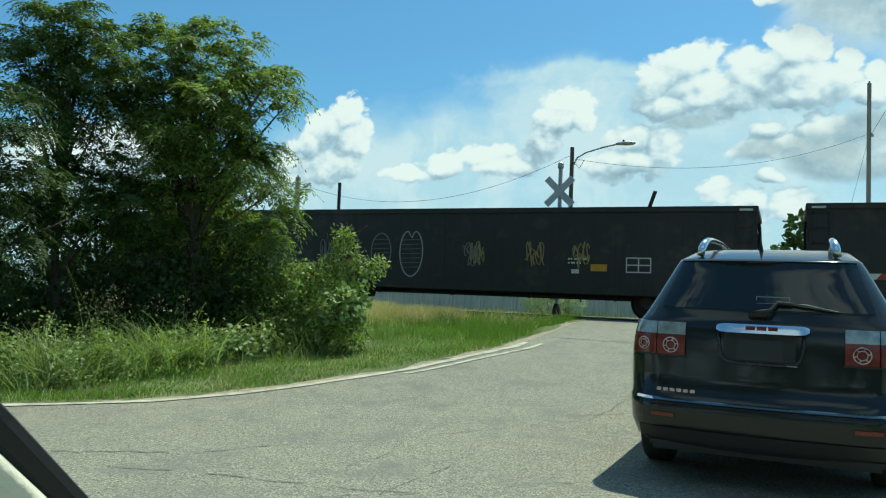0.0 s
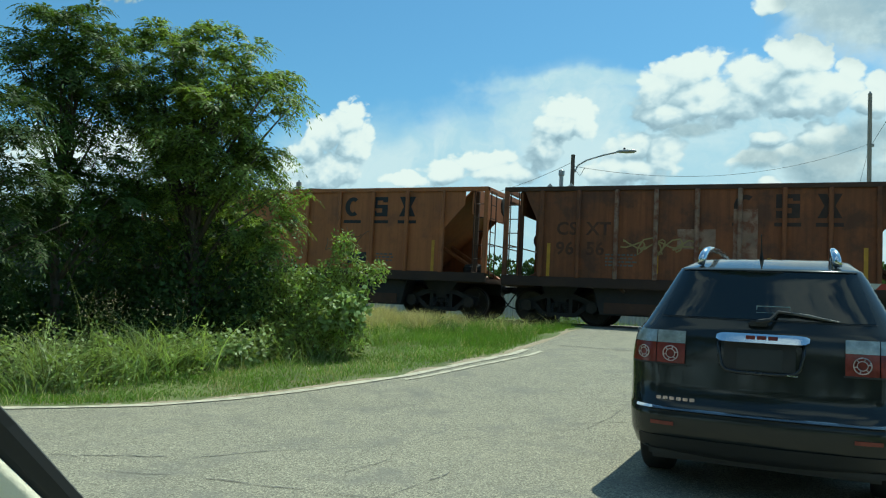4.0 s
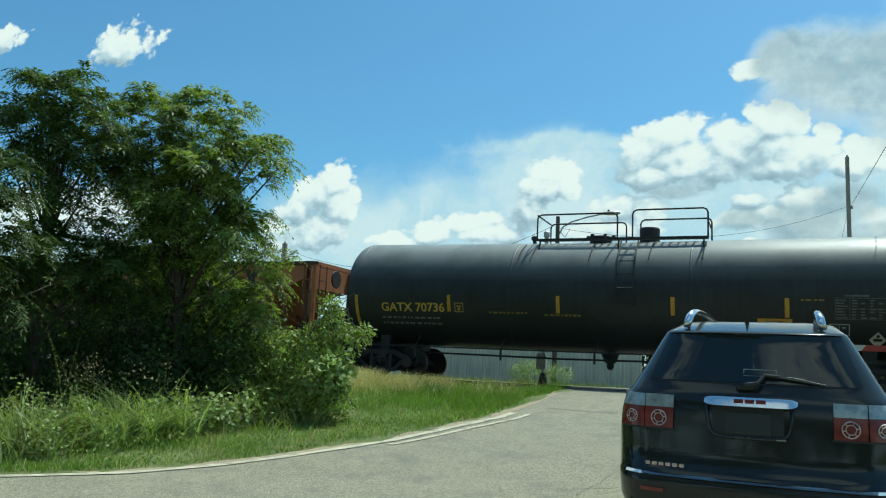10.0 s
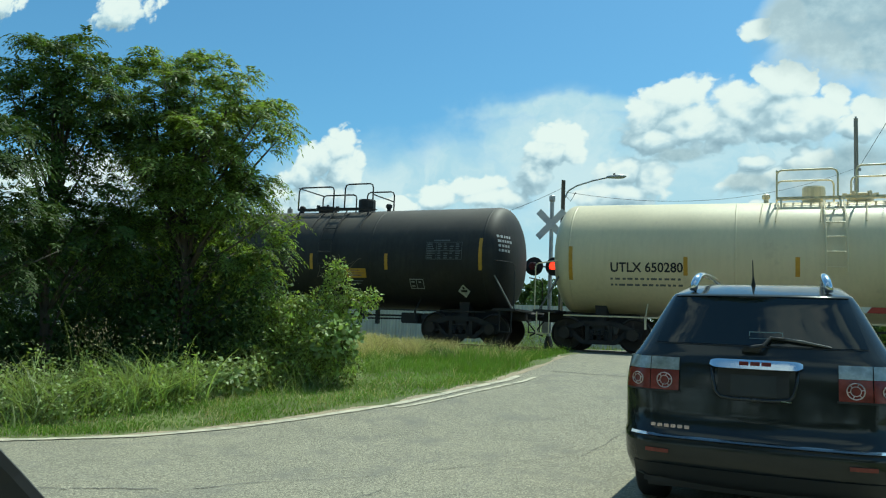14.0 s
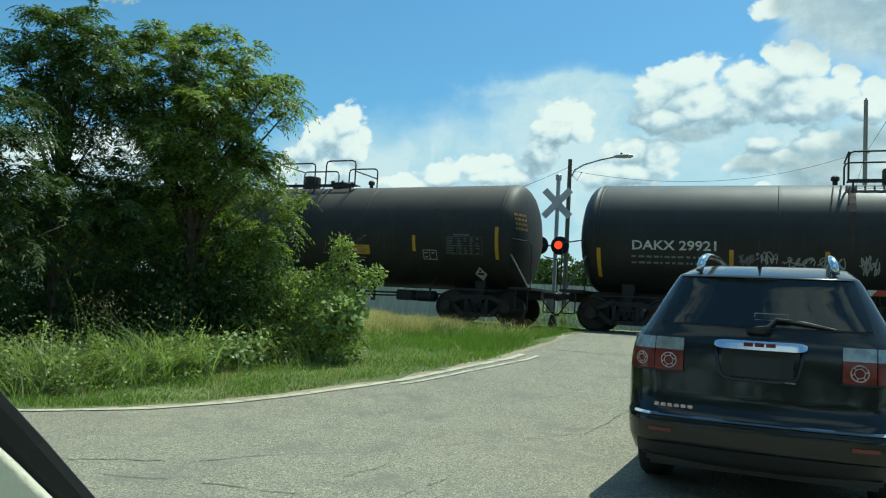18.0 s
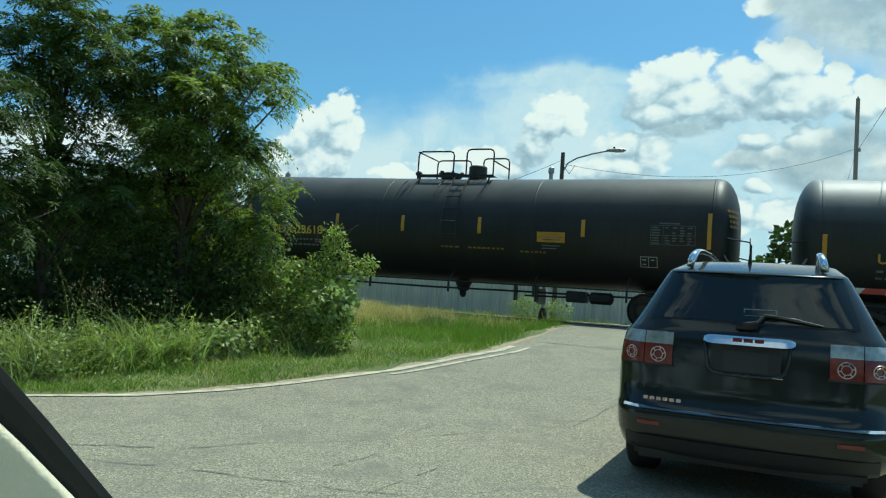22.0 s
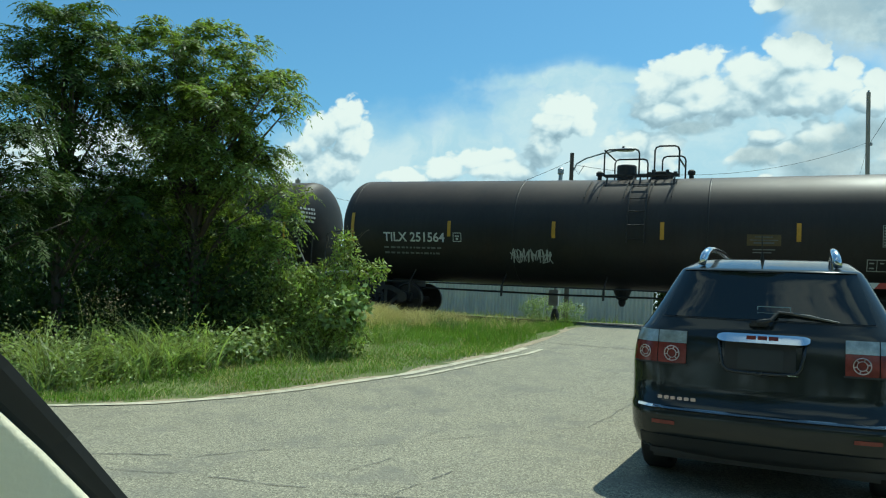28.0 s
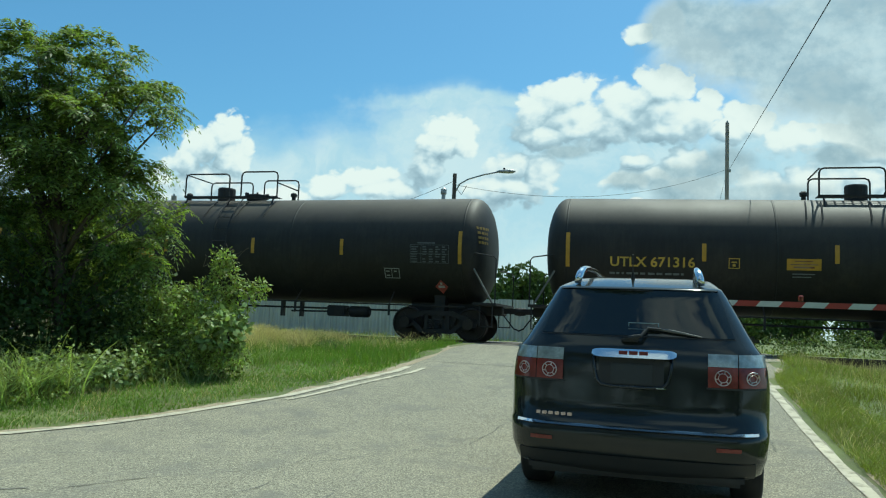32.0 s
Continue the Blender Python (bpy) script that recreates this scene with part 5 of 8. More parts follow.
def art_a(car, hl, top, sill, y_of):
    def shell(cx, cz, rx, rz, dent):
        return [(cx + rx * math.cos(a) * (1 - dent * max(0, math.sin(a)) ** 6), cz + rz * math.sin(a) * (1 - dent * math.exp(-((a - math.pi / 2) * 3) ** 2))) for a in np.linspace(0, 2 * math.pi, 30)]
    for cx, rx, rz, dent, ink in ((0.15, 0.32, 0.52, 0.0, "dim"), (1.12, 0.36, 0.70, 0.45, "silver")):
        spray(car, [shell(cx, sill + 0.95, rx, rz, dent)], 0.04, SPRAY[ink], y_of)
        for k in range(7):
            spray(car, [[(cx - rx * 0.8, sill + 0.5 + 0.13 * k), (cx + rx * 0.8, sill + 0.52 + 0.13 * k)]], 0.016, SPRAY["dim"], y_of)
    for i, (x, ink) in enumerate(((-4.2, "dim"), (-1.9, "dim"), (2.75, "dim"), (2.9, "ochre"), (4.55, "ochre"), (5.8, "ochre"))):
        spray(car, scribble(x, sill + 0.55, 0.45, 0.75, 40 + i, 2), 0.03, SPRAY[ink], y_of)
    for dx, dz, w, h in ((0, 0, 0.62, 0.03), (0, 0.36, 0.62, 0.03), (0, 0, 0.03, 0.39), (0.3, 0, 0.03, 0.39), (0.6, 0, 0.03, 0.39), (0.0, 0.18, 0.62, 0.03)):
        part("stencil_box", box(hl - 3.1 + dx, hl - 3.1 + dx + w, y_of(0) - 0.002, y_of(0) + 0.002, sill + 0.5 + dz, sill + 0.5 + dz + h), LETTER_W, car)
    flat_bars(2, hl - 4.6, sill + 0.85, 0.5, 0.1, y_of(0) + 0.003, LETTER_W, car)
    part("stencil_plate", box(hl - 4.5, hl - 4.3, y_of(0) - 0.002, y_of(0) + 0.002, sill + 0.45, sill + 0.56), LETTER_W, car)


def art_b(car, hl, top, sill, y_of):
    for word, x0, x1, z0, z1 in (("TILX", -8.15, -7.51, 2.11, 2.34), ("35371", -8.19, -7.31, 1.67, 1.93)):
        b = lettering(word, 0.3, 1.0, 0.006)
        w, h = max(v.co.x for v in b.verts), max(v.co.z for v in b.verts)
        for v in b.verts:
            v.co = Vector((x0 + v.co.x / w * (x1 - x0), y_of(0) - 0.012, z0 + v.co.z / h * (z1 - z0)))
        part("reporting_mark", b, LETTER_W, car)
    # a teal and amber mural on a navy ground, then fat silver bubble letters, then loose outlines
    part("graffiti", prism([(-8.45, 0.78), (-7.2, 0.66), (-4.75, 0.62), (-4.85, 1.2), (-5.0, 1.90), (-6.2, 1.95), (-7.25, 1.92), (-8.35, 1.78)], y_of(0) + 0.006, y_of(0) + 0.0075), SPRAY["navy"], car)
    rim = [(0.05, SPRAY["navy"])]
    painted_word(car, "ZE", -8.38, 0.78, 1.06, 0.86, 0.095, y_of(0) + 0.003, SPRAY["teal"], rim, 1, 1.0)
    painted_word(car, "L", -6.68, 0.72, 1.12, 0.90, 0.11, y_of(0) + 0.003, SPRAY["amber"], rim, 2, 1.05)
    painted_word(car, "K", -5.80, 0.70, 1.14, 0.92, 0.10, y_of(0) + 0.003, SPRAY["teal"], rim, 5, 1.1)
    x1 = -4.57
    painted_word(car, "DUKES", x1, 0.74, 1.08, 0.91, 0.075, y_of(0) + 0.003, SPRAY["silver"], [(0.05, SPRAY["black"])], 3, 0.98)
    for i, x in enumerate((-1.9, -1.45, -1.0, -0.5, 0.5, 1.4, 3.3)):
        hump = [(x1 + x + 0.45 * u, sill + 1.40 + 0.26 * math.sin(math.pi * u) + 0.05 * math.sin(9 * u + i)) for u in np.linspace(0, 1, 12)]
        spray(car, [hump], 0.05, SPRAY["dim" if i > 3 else "silver"], y_of)
    x2 = 1.8
    # loose bulging outlines with no fill
    for i, (cx, rx) in enumerate(((0.55, 0.42), (2.2, 0.75), (3.3, 0.45), (4.3, 0.6))):
        loop = [(x2 + cx + rx * math.cos(a) * (1 + 0.22 * math.sin(3 * a + i)), sill + 0.85 + 0.55 * math.sin(a) * (1 + 0.30 * math.sin(4 * a + 2 * i))) for a in np.linspace(0.4, 5.9, 34)]
        spray(car, [loop], 0.035, SPRAY["silver" if i == 1 else "dim"], y_of)
        spray(car, [[(x2 + cx - 0.3 + 0.5 * u, sill + 0.6 + 0.35 * math.sin(5 * u + i) + 0.1 * u) for u in np.linspace(0, 1, 12)]], 0.03, SPRAY["dim"], y_of)
    spray(car, blob_letter("ring", 1.46, 1.60, 0.58, 0.5), 0.035, SPRAY["silver"], y_of)
    spray(car, blob_letter("ring", 6.34, 1.62, 0.55, 0.55), 0.035, SPRAY["silver"], y_of)
    box_lines(car, 7.02, 1.13, 0.47, 0.37, y_of(0), LETTER_SOFT)
    spray(car, scribble(hl - 3.5, sill + 0.5, 0.8, 0.8, 81, 3), 0.03, SPRAY["white"], y_of)
    # round globe emblem with its banner, as plain rings and bars
    cx, cz = hl - 2.05, top - 0.78
    def arc(rx, rz, a0, a1, n=20):
        return [(cx + rx * math.cos(radians(a0 + (a1 - a0) * i / n)), cz + rz * math.sin(radians(a0 + (a1 - a0) * i / n))) for i in range(n + 1)]
    spray(car, [arc(.36, .36, 0, 360), arc(.16, .36, 0, 360), [(cx - .36, cz), (cx + .36, cz)], [(cx - .31, cz + .19), (cx + .31, cz + .19)], [(cx - .31, cz - .19), (cx + .31, cz - .19)], [(cx, cz - .36), (cx, cz + .36)]], 0.045, LETTER_W, y_of, "emblem")
    spray(car, [[(cx - .3, cz - .33), (cx + .7, cz - .40), (cx + .7, cz - .62), (cx - .2, cz - .52), (cx - .3, cz - .33)]], 0.04, LETTER_W, y_of, "emblem")
    flat_bars(4, hl - 1.7, sill + 0.95, 0.5, 0.12, y_of(0) + 0.003, LETTER_W, car)


def sprayed(car, word, x0, x1, z0, z1, ink, y):
    """A word sprayed in thin lines between x0 and x1."""
    b = lettering(word, 0.4, 1.0, -0.004)
    lo, hi, h = min(v.co.x for v in b.verts), max(v.co.x for v in b.verts), max(v.co.z for v in b.verts)
    for v in b.verts:
        px, pz = (v.co.x - lo) / (hi - lo), v.co.z / h
        v.co = Vector((x0 + px * (x1 - x0) + 0.06 * pz, y, z0 + pz * (z1 - z0) + 0.03 * math.sin(9 * px)))
    part("graffiti", b, SPRAY[ink], car)


def faded_panels(car, y, spots, material, name="faded_panel"):
    for x0, x1, z0, z1 in spots:
        part(name, box(x0, x1, y, y + 0.003, z0, z1), material, car)


def box_lines(car, x, z, w, h, y, ink):
    for dx, dz, a, c in ((0, 0, w, 0.025), (0, h - 0.025, w, 0.025), (0, 0, 0.025, h), (w / 2, 0, 0.02, h), (w - 0.025, 0, 0.025, h)):
        part("stencil_box", box(x + dx, x + dx + a, y - 0.002, y + 0.002, z + dz, z + dz + c), ink, car)


def art_scrawl(car, hl, top, sill, y_of):
    """Old half-scrubbed tags with a fresh white one over them."""
    y = y_of(0)
    faded_panels(car, y + 0.006, ((-0.9, -0.2, 1.25, 2.1), (-0.15, 0.7, 1.25, 2.2), (-2.9, -2.2, 1.24, 1.6)), mat("scrubbed_tag_ghost", (0.135, 0.075, 0.038), 0.8, vary=0.4, scale=3, second=(0.17, 0.13, 0.08), second_at=(0.5, 0.7)))
    sprayed(car, "AJW", -0.35, 0.42, 1.48, 2.05, "white", y)
    spray(car, [[(-0.6 + 0.6 * u, 1.46 - 0.22 * math.sin(math.pi * u)) for u in np.linspace(0, 1, 12)]], 0.05, SPRAY["white"], y_of)
    for i, (x, w) in enumerate(((-1.9, 0.6), (0.75, 0.7), (1.9, 0.5), (2.8, 0.6))):
        spray(car, scribble(x, 1.4 + 0.1 * (i % 2), w, 0.5, 51 + i, 2), 0.028, SPRAY["dim"], y_of)
    box_lines(car, 0.94, 1.37, 0.45, 0.28, y, LETTER_SOFT)


def art_outline(car, hl, top, sill, y_of):
    """Pale outlined letters, a scribble and a tan cover plate."""
    y = y_of(0)
    for i in range(4):
        x0, x1 = -0.5 + 0.45 * i, -0.1 + 0.45 * i
        spray(car, [[(x0, 1.6), (x0 + 0.05, 2.05), (x1, 2.07), (x1 - 0.02, 1.85), (x0 + 0.22, 1.82), (x1, 1.75), (x1 - 0.05, 1.58)]], 0.035, SPRAY["silver"], y_of)
    spray(car, scribble(2.0, 1.2, 0.65, 0.85, 71, 3), 0.028, SPRAY["dim"], y_of)
    spray(car, scribble(-2.2, 1.3, 0.8, 0.6, 72, 2), 0.028, SPRAY["dim"], y_of)
    part("yellow_panel", box(1.1, 1.56, y, y + 0.003, 1.22, 1.36), YELLOW, car)
    part("yellow_panel", box(3.0, 3.43, y, y + 0.003, 1.18, 1.46), YELLOW, car)
    part("cover_plate", box(3.86, 4.38, y - 0.02, y + 0.005, 1.6, 2.05, 0.008), mat("tan_cover_plate", (0.24, 0.13, 0.07), 0.8, vary=0.3, scale=3), car, "tan steel cover plate")


def art_words(car, hl, top, sill, y_of):
    """White sprayed words and two faded ring tags."""
    y = y_of(0)
    sprayed(car, "DAPS", 1.5, 2.32, 1.86, 2.22, "white", y)
    sprayed(car, "THE", 1.68, 2.1, 1.60, 1.82, "white", y)
    sprayed(car, "DON", 1.65, 2.2, 1.27, 1.56, "white", y)
    spray(car, scribble(-2.25, 1.72, 0.9, 0.34, 81, 3), 0.032, SPRAY["white"], y_of)
    spray(car, scribble(-2.15, 1.40, 0.8, 0.28, 82, 2), 0.032, SPRAY["silver"], y_of)
    for cx in (-0.8, -0.1):
        for r in (0.36, 0.16):
            spray(car, [[(cx + r * 1.1 * math.cos(a) * (1 + 0.12 * math.sin(3 * a)), 1.48 + r * math.sin(a)) for a in np.linspace(0, 6.3, 26)]], 0.035, SPRAY["ochre" if r > 0.3 else "dim"], y_of)
    faded_panels(car, y + 0.005, ((0.8, 1.35, 1.2, 1.62),), mat("olive_stencil_square", (0.06, 0.05, 0.03), 0.8, vary=0.3))
    part("cover_plate", box(3.66, 4.13, y - 0.02, y + 0.005, 1.55, 2.05, 0.008), mat("tan_cover_plate", (0.24, 0.13, 0.07), 0.8), car, "tan steel cover plate")


def art_patch(car, hl, top, sill, y_of):
    for x, z, w, h in ((0.7, 0.2, 0.55, 1.7), (-0.6, 0.9, 0.9, 0.5)):
        part("scraped_panel", box(x, x + w, y_of(0), y_of(0) + 0.003, sill + z, sill + z + h), RUST_PALE, car, "scraped bare grey patch")
    spray(car, scribble(-1.8, sill + 0.7, 1.6, 0.5, 5, 2), 0.04, SPRAY["ochre"], y_of)


def art_h(car, hl, top, sill, y_of):
    """A long dark-filled mural with cream outlines along the lower side."""
    x = -3.95
    for word, step, tall in (("AVAES", 0.90, 0.84), ("WTP", 0.66, 0.76)):
        painted_word(car, word, x, sill + 0.10, tall, step, 0.085 if step > 0.8 else 0.06, -1.612, SPRAY["black"], [(0.085, SPRAY["black"]), (0.045, SPRAY["cream"])], 7, 1.12 if step > 0.8 else 0.95)
        for i in range(len(word) * 3):
            spray(car, [[(x + (i + 0.35 + 0.2 * q) * step / 3, sill + 0.3 + 0.2 * ((i * 7) % 4) + 0.10 * q) for q in range(3)]], 0.09, SPRAY["green"], lambda z: -1.6225)
        x += step * len(word) + 0.12
    spray(car, scribble(hl - 3.4, sill + 0.15, 1.0, 0.8, 33, 2), 0.04, SPRAY["dim"], y_of)
    part("yellow_panel", box(3.82, 4.26, y_of(0), y_of(0) + 0.003, 1.76, 2.01), YELLOW, car)
    part("yellow_panel", box(-4.84, -4.41, y_of(0), y_of(0) + 0.003, 1.76, 2.03), YELLOW, car)


GOND = "long black gondola car on steel trucks, "
gondola_car(-190.2, -169.64, GOND + "with small pale graffiti tags", art=art_a, stakes=((7.6, 0.42, 0.24, 0), (-1.46, 0.83, 0.0, 0)))
gondola_car(-168.61, -148.09, GOND + "with teal and silver graffiti", art=art_b, top=2.93)
hopper_car(-147.26, -134.79, 3.66, 1.16, ORANGE, "bright orange open hopper car heaped with pale stone", ribs=10, cap=0.30, load=True, logo=(1.7, 2.6, 3.5), seed=1, number=(("CS", "XT"), ("96", "50", "80")), text_drop=(1.33, 1.83))
OLD = dict(logo_ink=LETTER_FADED, stencil_ink=LETTER_GHOST)
hopper_car(-134.32, -124.01, 3.63, 1.12, RUST, "rusty brown hopper car with scraped grey panels", ribs=9, pale=(2, 3, 4, 5), logo=(0.7, 1.64, 2.53), art=art_patch, seed=2, **OLD)
hopper_car(-123.36, -112.84, 3.60, 1.12, RUST, "rusty brown hopper car with white scrawled tag", ribs=9, pale=(4, 5), logo=(1.0, 2.02, 2.97), art=art_scrawl, seed=3, number=(("CS", "XT"), ("98", "5")), **OLD)
hopper_car(-112.00, -101.55, 3.62, 1.12, RUST, "rusty brown hopper car with pale outline graffiti", ribs=9, pale=(2,), logo=(1.08, 2.10, 3.0), art=art_outline, seed=4, **OLD)
hopper_car(-100.59, -89.88, 3.62, 1.12, RUST, "rusty brown hopper car with two white tags", ribs=9, logo=(0.82, 1.76, 2.64), art=art_words, seed=5, number=(("CS", "XT"), ("96", "54")), **OLD)
hopper_car(-89.26, -76.56, 3.34, 1.14, ORANGE, "faded orange hopper car with a long dark mural", ribs=12, logo=(1.88, 2.84, 3.76), art=art_h, cut_r=(0.40, 1.75), seed=6, number=(("CS", "XT"), ("96", "58", "30")), text_drop=(0.84, 1.30))

TK = "black tank car on two trucks with "
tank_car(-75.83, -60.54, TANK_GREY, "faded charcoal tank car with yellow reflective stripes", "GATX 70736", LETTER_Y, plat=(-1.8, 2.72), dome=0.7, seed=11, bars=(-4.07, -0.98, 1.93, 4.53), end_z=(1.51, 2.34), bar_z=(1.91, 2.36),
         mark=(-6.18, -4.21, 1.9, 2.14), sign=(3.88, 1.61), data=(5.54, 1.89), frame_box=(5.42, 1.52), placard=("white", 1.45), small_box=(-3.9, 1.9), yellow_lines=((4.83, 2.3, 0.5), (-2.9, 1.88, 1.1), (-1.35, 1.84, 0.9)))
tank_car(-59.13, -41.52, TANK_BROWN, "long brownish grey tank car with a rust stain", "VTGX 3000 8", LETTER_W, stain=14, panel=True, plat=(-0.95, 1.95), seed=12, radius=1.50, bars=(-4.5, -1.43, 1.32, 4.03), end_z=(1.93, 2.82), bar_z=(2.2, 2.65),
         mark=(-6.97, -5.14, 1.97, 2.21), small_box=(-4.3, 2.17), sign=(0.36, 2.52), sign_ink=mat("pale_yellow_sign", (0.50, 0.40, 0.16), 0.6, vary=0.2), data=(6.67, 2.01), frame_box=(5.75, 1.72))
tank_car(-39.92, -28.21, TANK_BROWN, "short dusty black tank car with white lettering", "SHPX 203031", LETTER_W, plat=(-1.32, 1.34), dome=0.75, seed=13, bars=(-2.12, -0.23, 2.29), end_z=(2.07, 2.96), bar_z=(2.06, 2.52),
         mark=(-4.35, -2.18, 1.94, 2.18), small_box=(-1.95, 1.81), sign=(0.86, 1.82), data=(3.56, 2.36), frame_box=(3.0, 1.54), placard=("white", 1.5))
tank_car(-27.03, -13.51, TANK_WHITE, "cream white tank car with black lettering", "UTLX 650280", LETTER_K, plat=(-1.12, 1.7), dome=-0.55, seed=14, bars=(-3.2, -0.67, 1.86, 4.1), end_z=(1.85, 2.72), bar_z=(1.99, 2.45),
         mark=(-5.06, -3.26, 2.07, 2.31), data=(4.6, 1.9), sign=(2.3, 1.75))
tank_car(-12.15, -0.31, TANK_BLACK, "short " + TK + "a grey data panel", "", LETTER_W, plat=(-1.5, 0.9), seed=15, bars=(-2.6, 0.0, 2.6), end_z=(1.9, 2.72), bar_z=(2.0, 2.45), data=(3.68, 2.31), data_ink=LETTER_SOFT, sign=(1.3, 1.95), frame_box=(3.3, 1.6))
tank_car(1.13, 15.06, TANK_BROWN, TK + "faded yellow lettering", "UTLX 640402", LETTER_Y, plat=(-1.51, 1.3), dome=-0.6, seed=16, radius=1.53, bars=(-4.13, -1.93, 1.38, 3.8), end_z=(1.78, 2.66), bar_z=(1.95, 2.40),
         mark=(-5.22, -3.04, 2.04, 2.28), sign=(1.6, 1.83), data=(4.8, 1.89), frame_box=(4.07, 1.73))
tank_car(16.50, 30.72, TANK_BLACK, "glossy black tank car with pale scrawls along its side", "DAKX 29921", LETTER_W, stain=5, plat=(-0.65, 1.75), dome=-0.15, seed=17, radius=1.48, bars=(-3.2, -1.1, 2.2, 3.85), end_z=(1.43, 2.16), bar_z=(1.78, 2.17),
         mark=(-5.6, -3.55, 2.14, 2.37), sign=(2.72, 2.15), sign_ink=LETTER_W, data=(4.7, 1.99), data_ink=LETTER_SOFT, frame_box=(4.79, 1.6),
         scrawls=((-2.6, 1.80, 0.4, 0.35, "silver"), (-2.0, 1.78, 0.6, 0.25, "silver"), (-1.25, 1.76, 0.5, 0.28, "silver"), (-0.4, 1.62, 0.35, 0.5, "silver"), (1.3, 1.62, 0.7, 0.22, "silver"), (2.15, 1.85, 0.85, 0.25, "silver"), (3.9, 1.55, 0.35, 0.55, "silver"), (-3.0, 1.78, 0.3, 0.3, "dim")))
tank_car(32.23, 47.54, TANK_RUST, "black tank car with faint lettering and a rust-flecked top", "GATX 89102", LETTER_DIM, plat=(-0.76, 1.2), dome=-0.25, seed=18, bars=(-3.9, -0.87, 1.6, 4.36), end_z=(1.53, 2.38), bar_z=(1.51, 1.89),
         mark=(-6.32, -4.47, 1.91, 2.12), data=(5.41, 2.0), frame_box=(5.42, 1.64), placard=("white", 1.36))
tank_car(49.06, 64.05, TANK_BLACK, "black tank car with yellow lettering and a yellow sign", "TEIX 23618", LETTER_Y, plat=(-1.5, 0.85), dome=0.45, seed=19, bars=(-3.65, -1.5, 0.83, 3.7), end_z=(2.06, 2.95), bar_z=(2.26, 2.71),
         mark=(-5.95, -4.15, 2.09, 2.33), sign=(2.47, 2.09), data=(5.42, 2.13), frame_box=(5.17, 1.56), yellow_lines=((-0.3, 1.85, 0.5), (0.5, 1.85, 1.0), (2.0, 1.8, 0.7)))
tank_car(65.26, 82.16, TANK_GREY, "long charcoal tank car with a pale dust-and-sheen top", "UTLX 640752", LETTER_Y, plat=(-1.24, 0.89), dome=-0.65, seed=20, bars=(-4.3, -1.29, 2.25, 4.42), end_z=(1.67, 2.52), bar_z=(1.95, 2.40),
         mark=(-6.69, -4.69, 1.89, 2.11), sign=(3.21, 1.94), data=(6.37, 2.07), frame_box=(5.4, 1.7), placard=("red", 1.37))
tank_car(83.49, 98.76, TANK_BROWN, "dark grey tank car with widely spaced lettering", "PLCX 224616", LETTER_SOFT, plat=(-1.3, 0.9), dome=0.5, seed=21, bars=(-4.27, -1.68, 1.79, 4.08), end_z=(1.98, 2.86), bar_z=(2.18, 2.62), mark=(-6.11, -3.62, 1.97, 2.17), data=(5.59, 2.03))
tank_car(100.53, 116.80, TANK_RUST, "black tank car with a rust-stained top", "TILX 251544", LETTER_W, stain=4, seed=22, mark=(-6.45, -4.51, 2.07, 2.33), small_box=(-4.26, 2.08), sign=(3.42, 2.11), data=(6.29, 2.13), frame_box=(5.99, 1.58), placard=("red", 1.4))
tank_car(117.89, 134.19, TANK_RUST, "black tank car with a white scrawled tag", "TILX 251564", LETTER_W, plat=(-0.25, 1.7), dome=-0.5, seed=23, bars=(-4.38, -1.37, 1.43, 4.56), end_z=(2.0, 2.89), bar_z=(2.22, 2.66), mark=(-6.45, -4.51, 2.07, 2.33), small_box=(-4.26, 2.08),
         scrawls=((-2.55, 1.53, 0.36, 0.42, "white"), (-2.15, 1.55, 0.38, 0.38, "white"), (-1.8, 1.53, 0.38, 0.42, "white")), sign=(3.42, 2.11), sign_ink=mat("grimy_yellow_sign", (0.10, 0.075, 0.03), 0.7, vary=0.3), data=(6.29, 2.13), data_ink=LETTER_SOFT, frame_box=(5.99, 1.58), placard=("red", 1.4))
tank_car(135.52, 152.20, TANK_GREY, "charcoal tank car with a pale top and red placard", "UTLX 660810", LETTER_Y, plat=(-1.18, 1.7), dome=0.75, seed=24, bars=(-3.97, -1.13, 1.88, 5.08), end_z=(1.7, 2.5), bar_z=(1.94, 2.39), mark=(-6.53, -4.46, 1.93, 2.15),
         sign=(3.2, 1.87), data=(6.35, 2.07), frame_box=(5.48, 1.82), placard=("red", 1.4))
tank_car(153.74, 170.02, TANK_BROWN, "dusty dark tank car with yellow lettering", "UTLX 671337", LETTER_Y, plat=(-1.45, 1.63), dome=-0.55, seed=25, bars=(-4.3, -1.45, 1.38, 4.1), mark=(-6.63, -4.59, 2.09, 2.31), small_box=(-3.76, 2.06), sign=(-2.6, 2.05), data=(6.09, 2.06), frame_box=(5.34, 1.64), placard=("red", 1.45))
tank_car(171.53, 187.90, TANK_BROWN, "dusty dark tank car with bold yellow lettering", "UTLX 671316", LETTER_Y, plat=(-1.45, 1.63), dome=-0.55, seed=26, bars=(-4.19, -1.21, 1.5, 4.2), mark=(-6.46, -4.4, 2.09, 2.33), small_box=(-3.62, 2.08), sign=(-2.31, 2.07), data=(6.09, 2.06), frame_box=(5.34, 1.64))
for o in (*TRUCK_SRC.children_recursive, TRUCK_SRC):
    bpy.data.objects.remove(o)

# ---------------------------------------------------------------- the waiting car ahead
CAR_PAINT = mat("black_metallic_car_paint", (0.022, 0.025, 0.024), 0.10, vary=0.12, scale=2, spec=0.45)
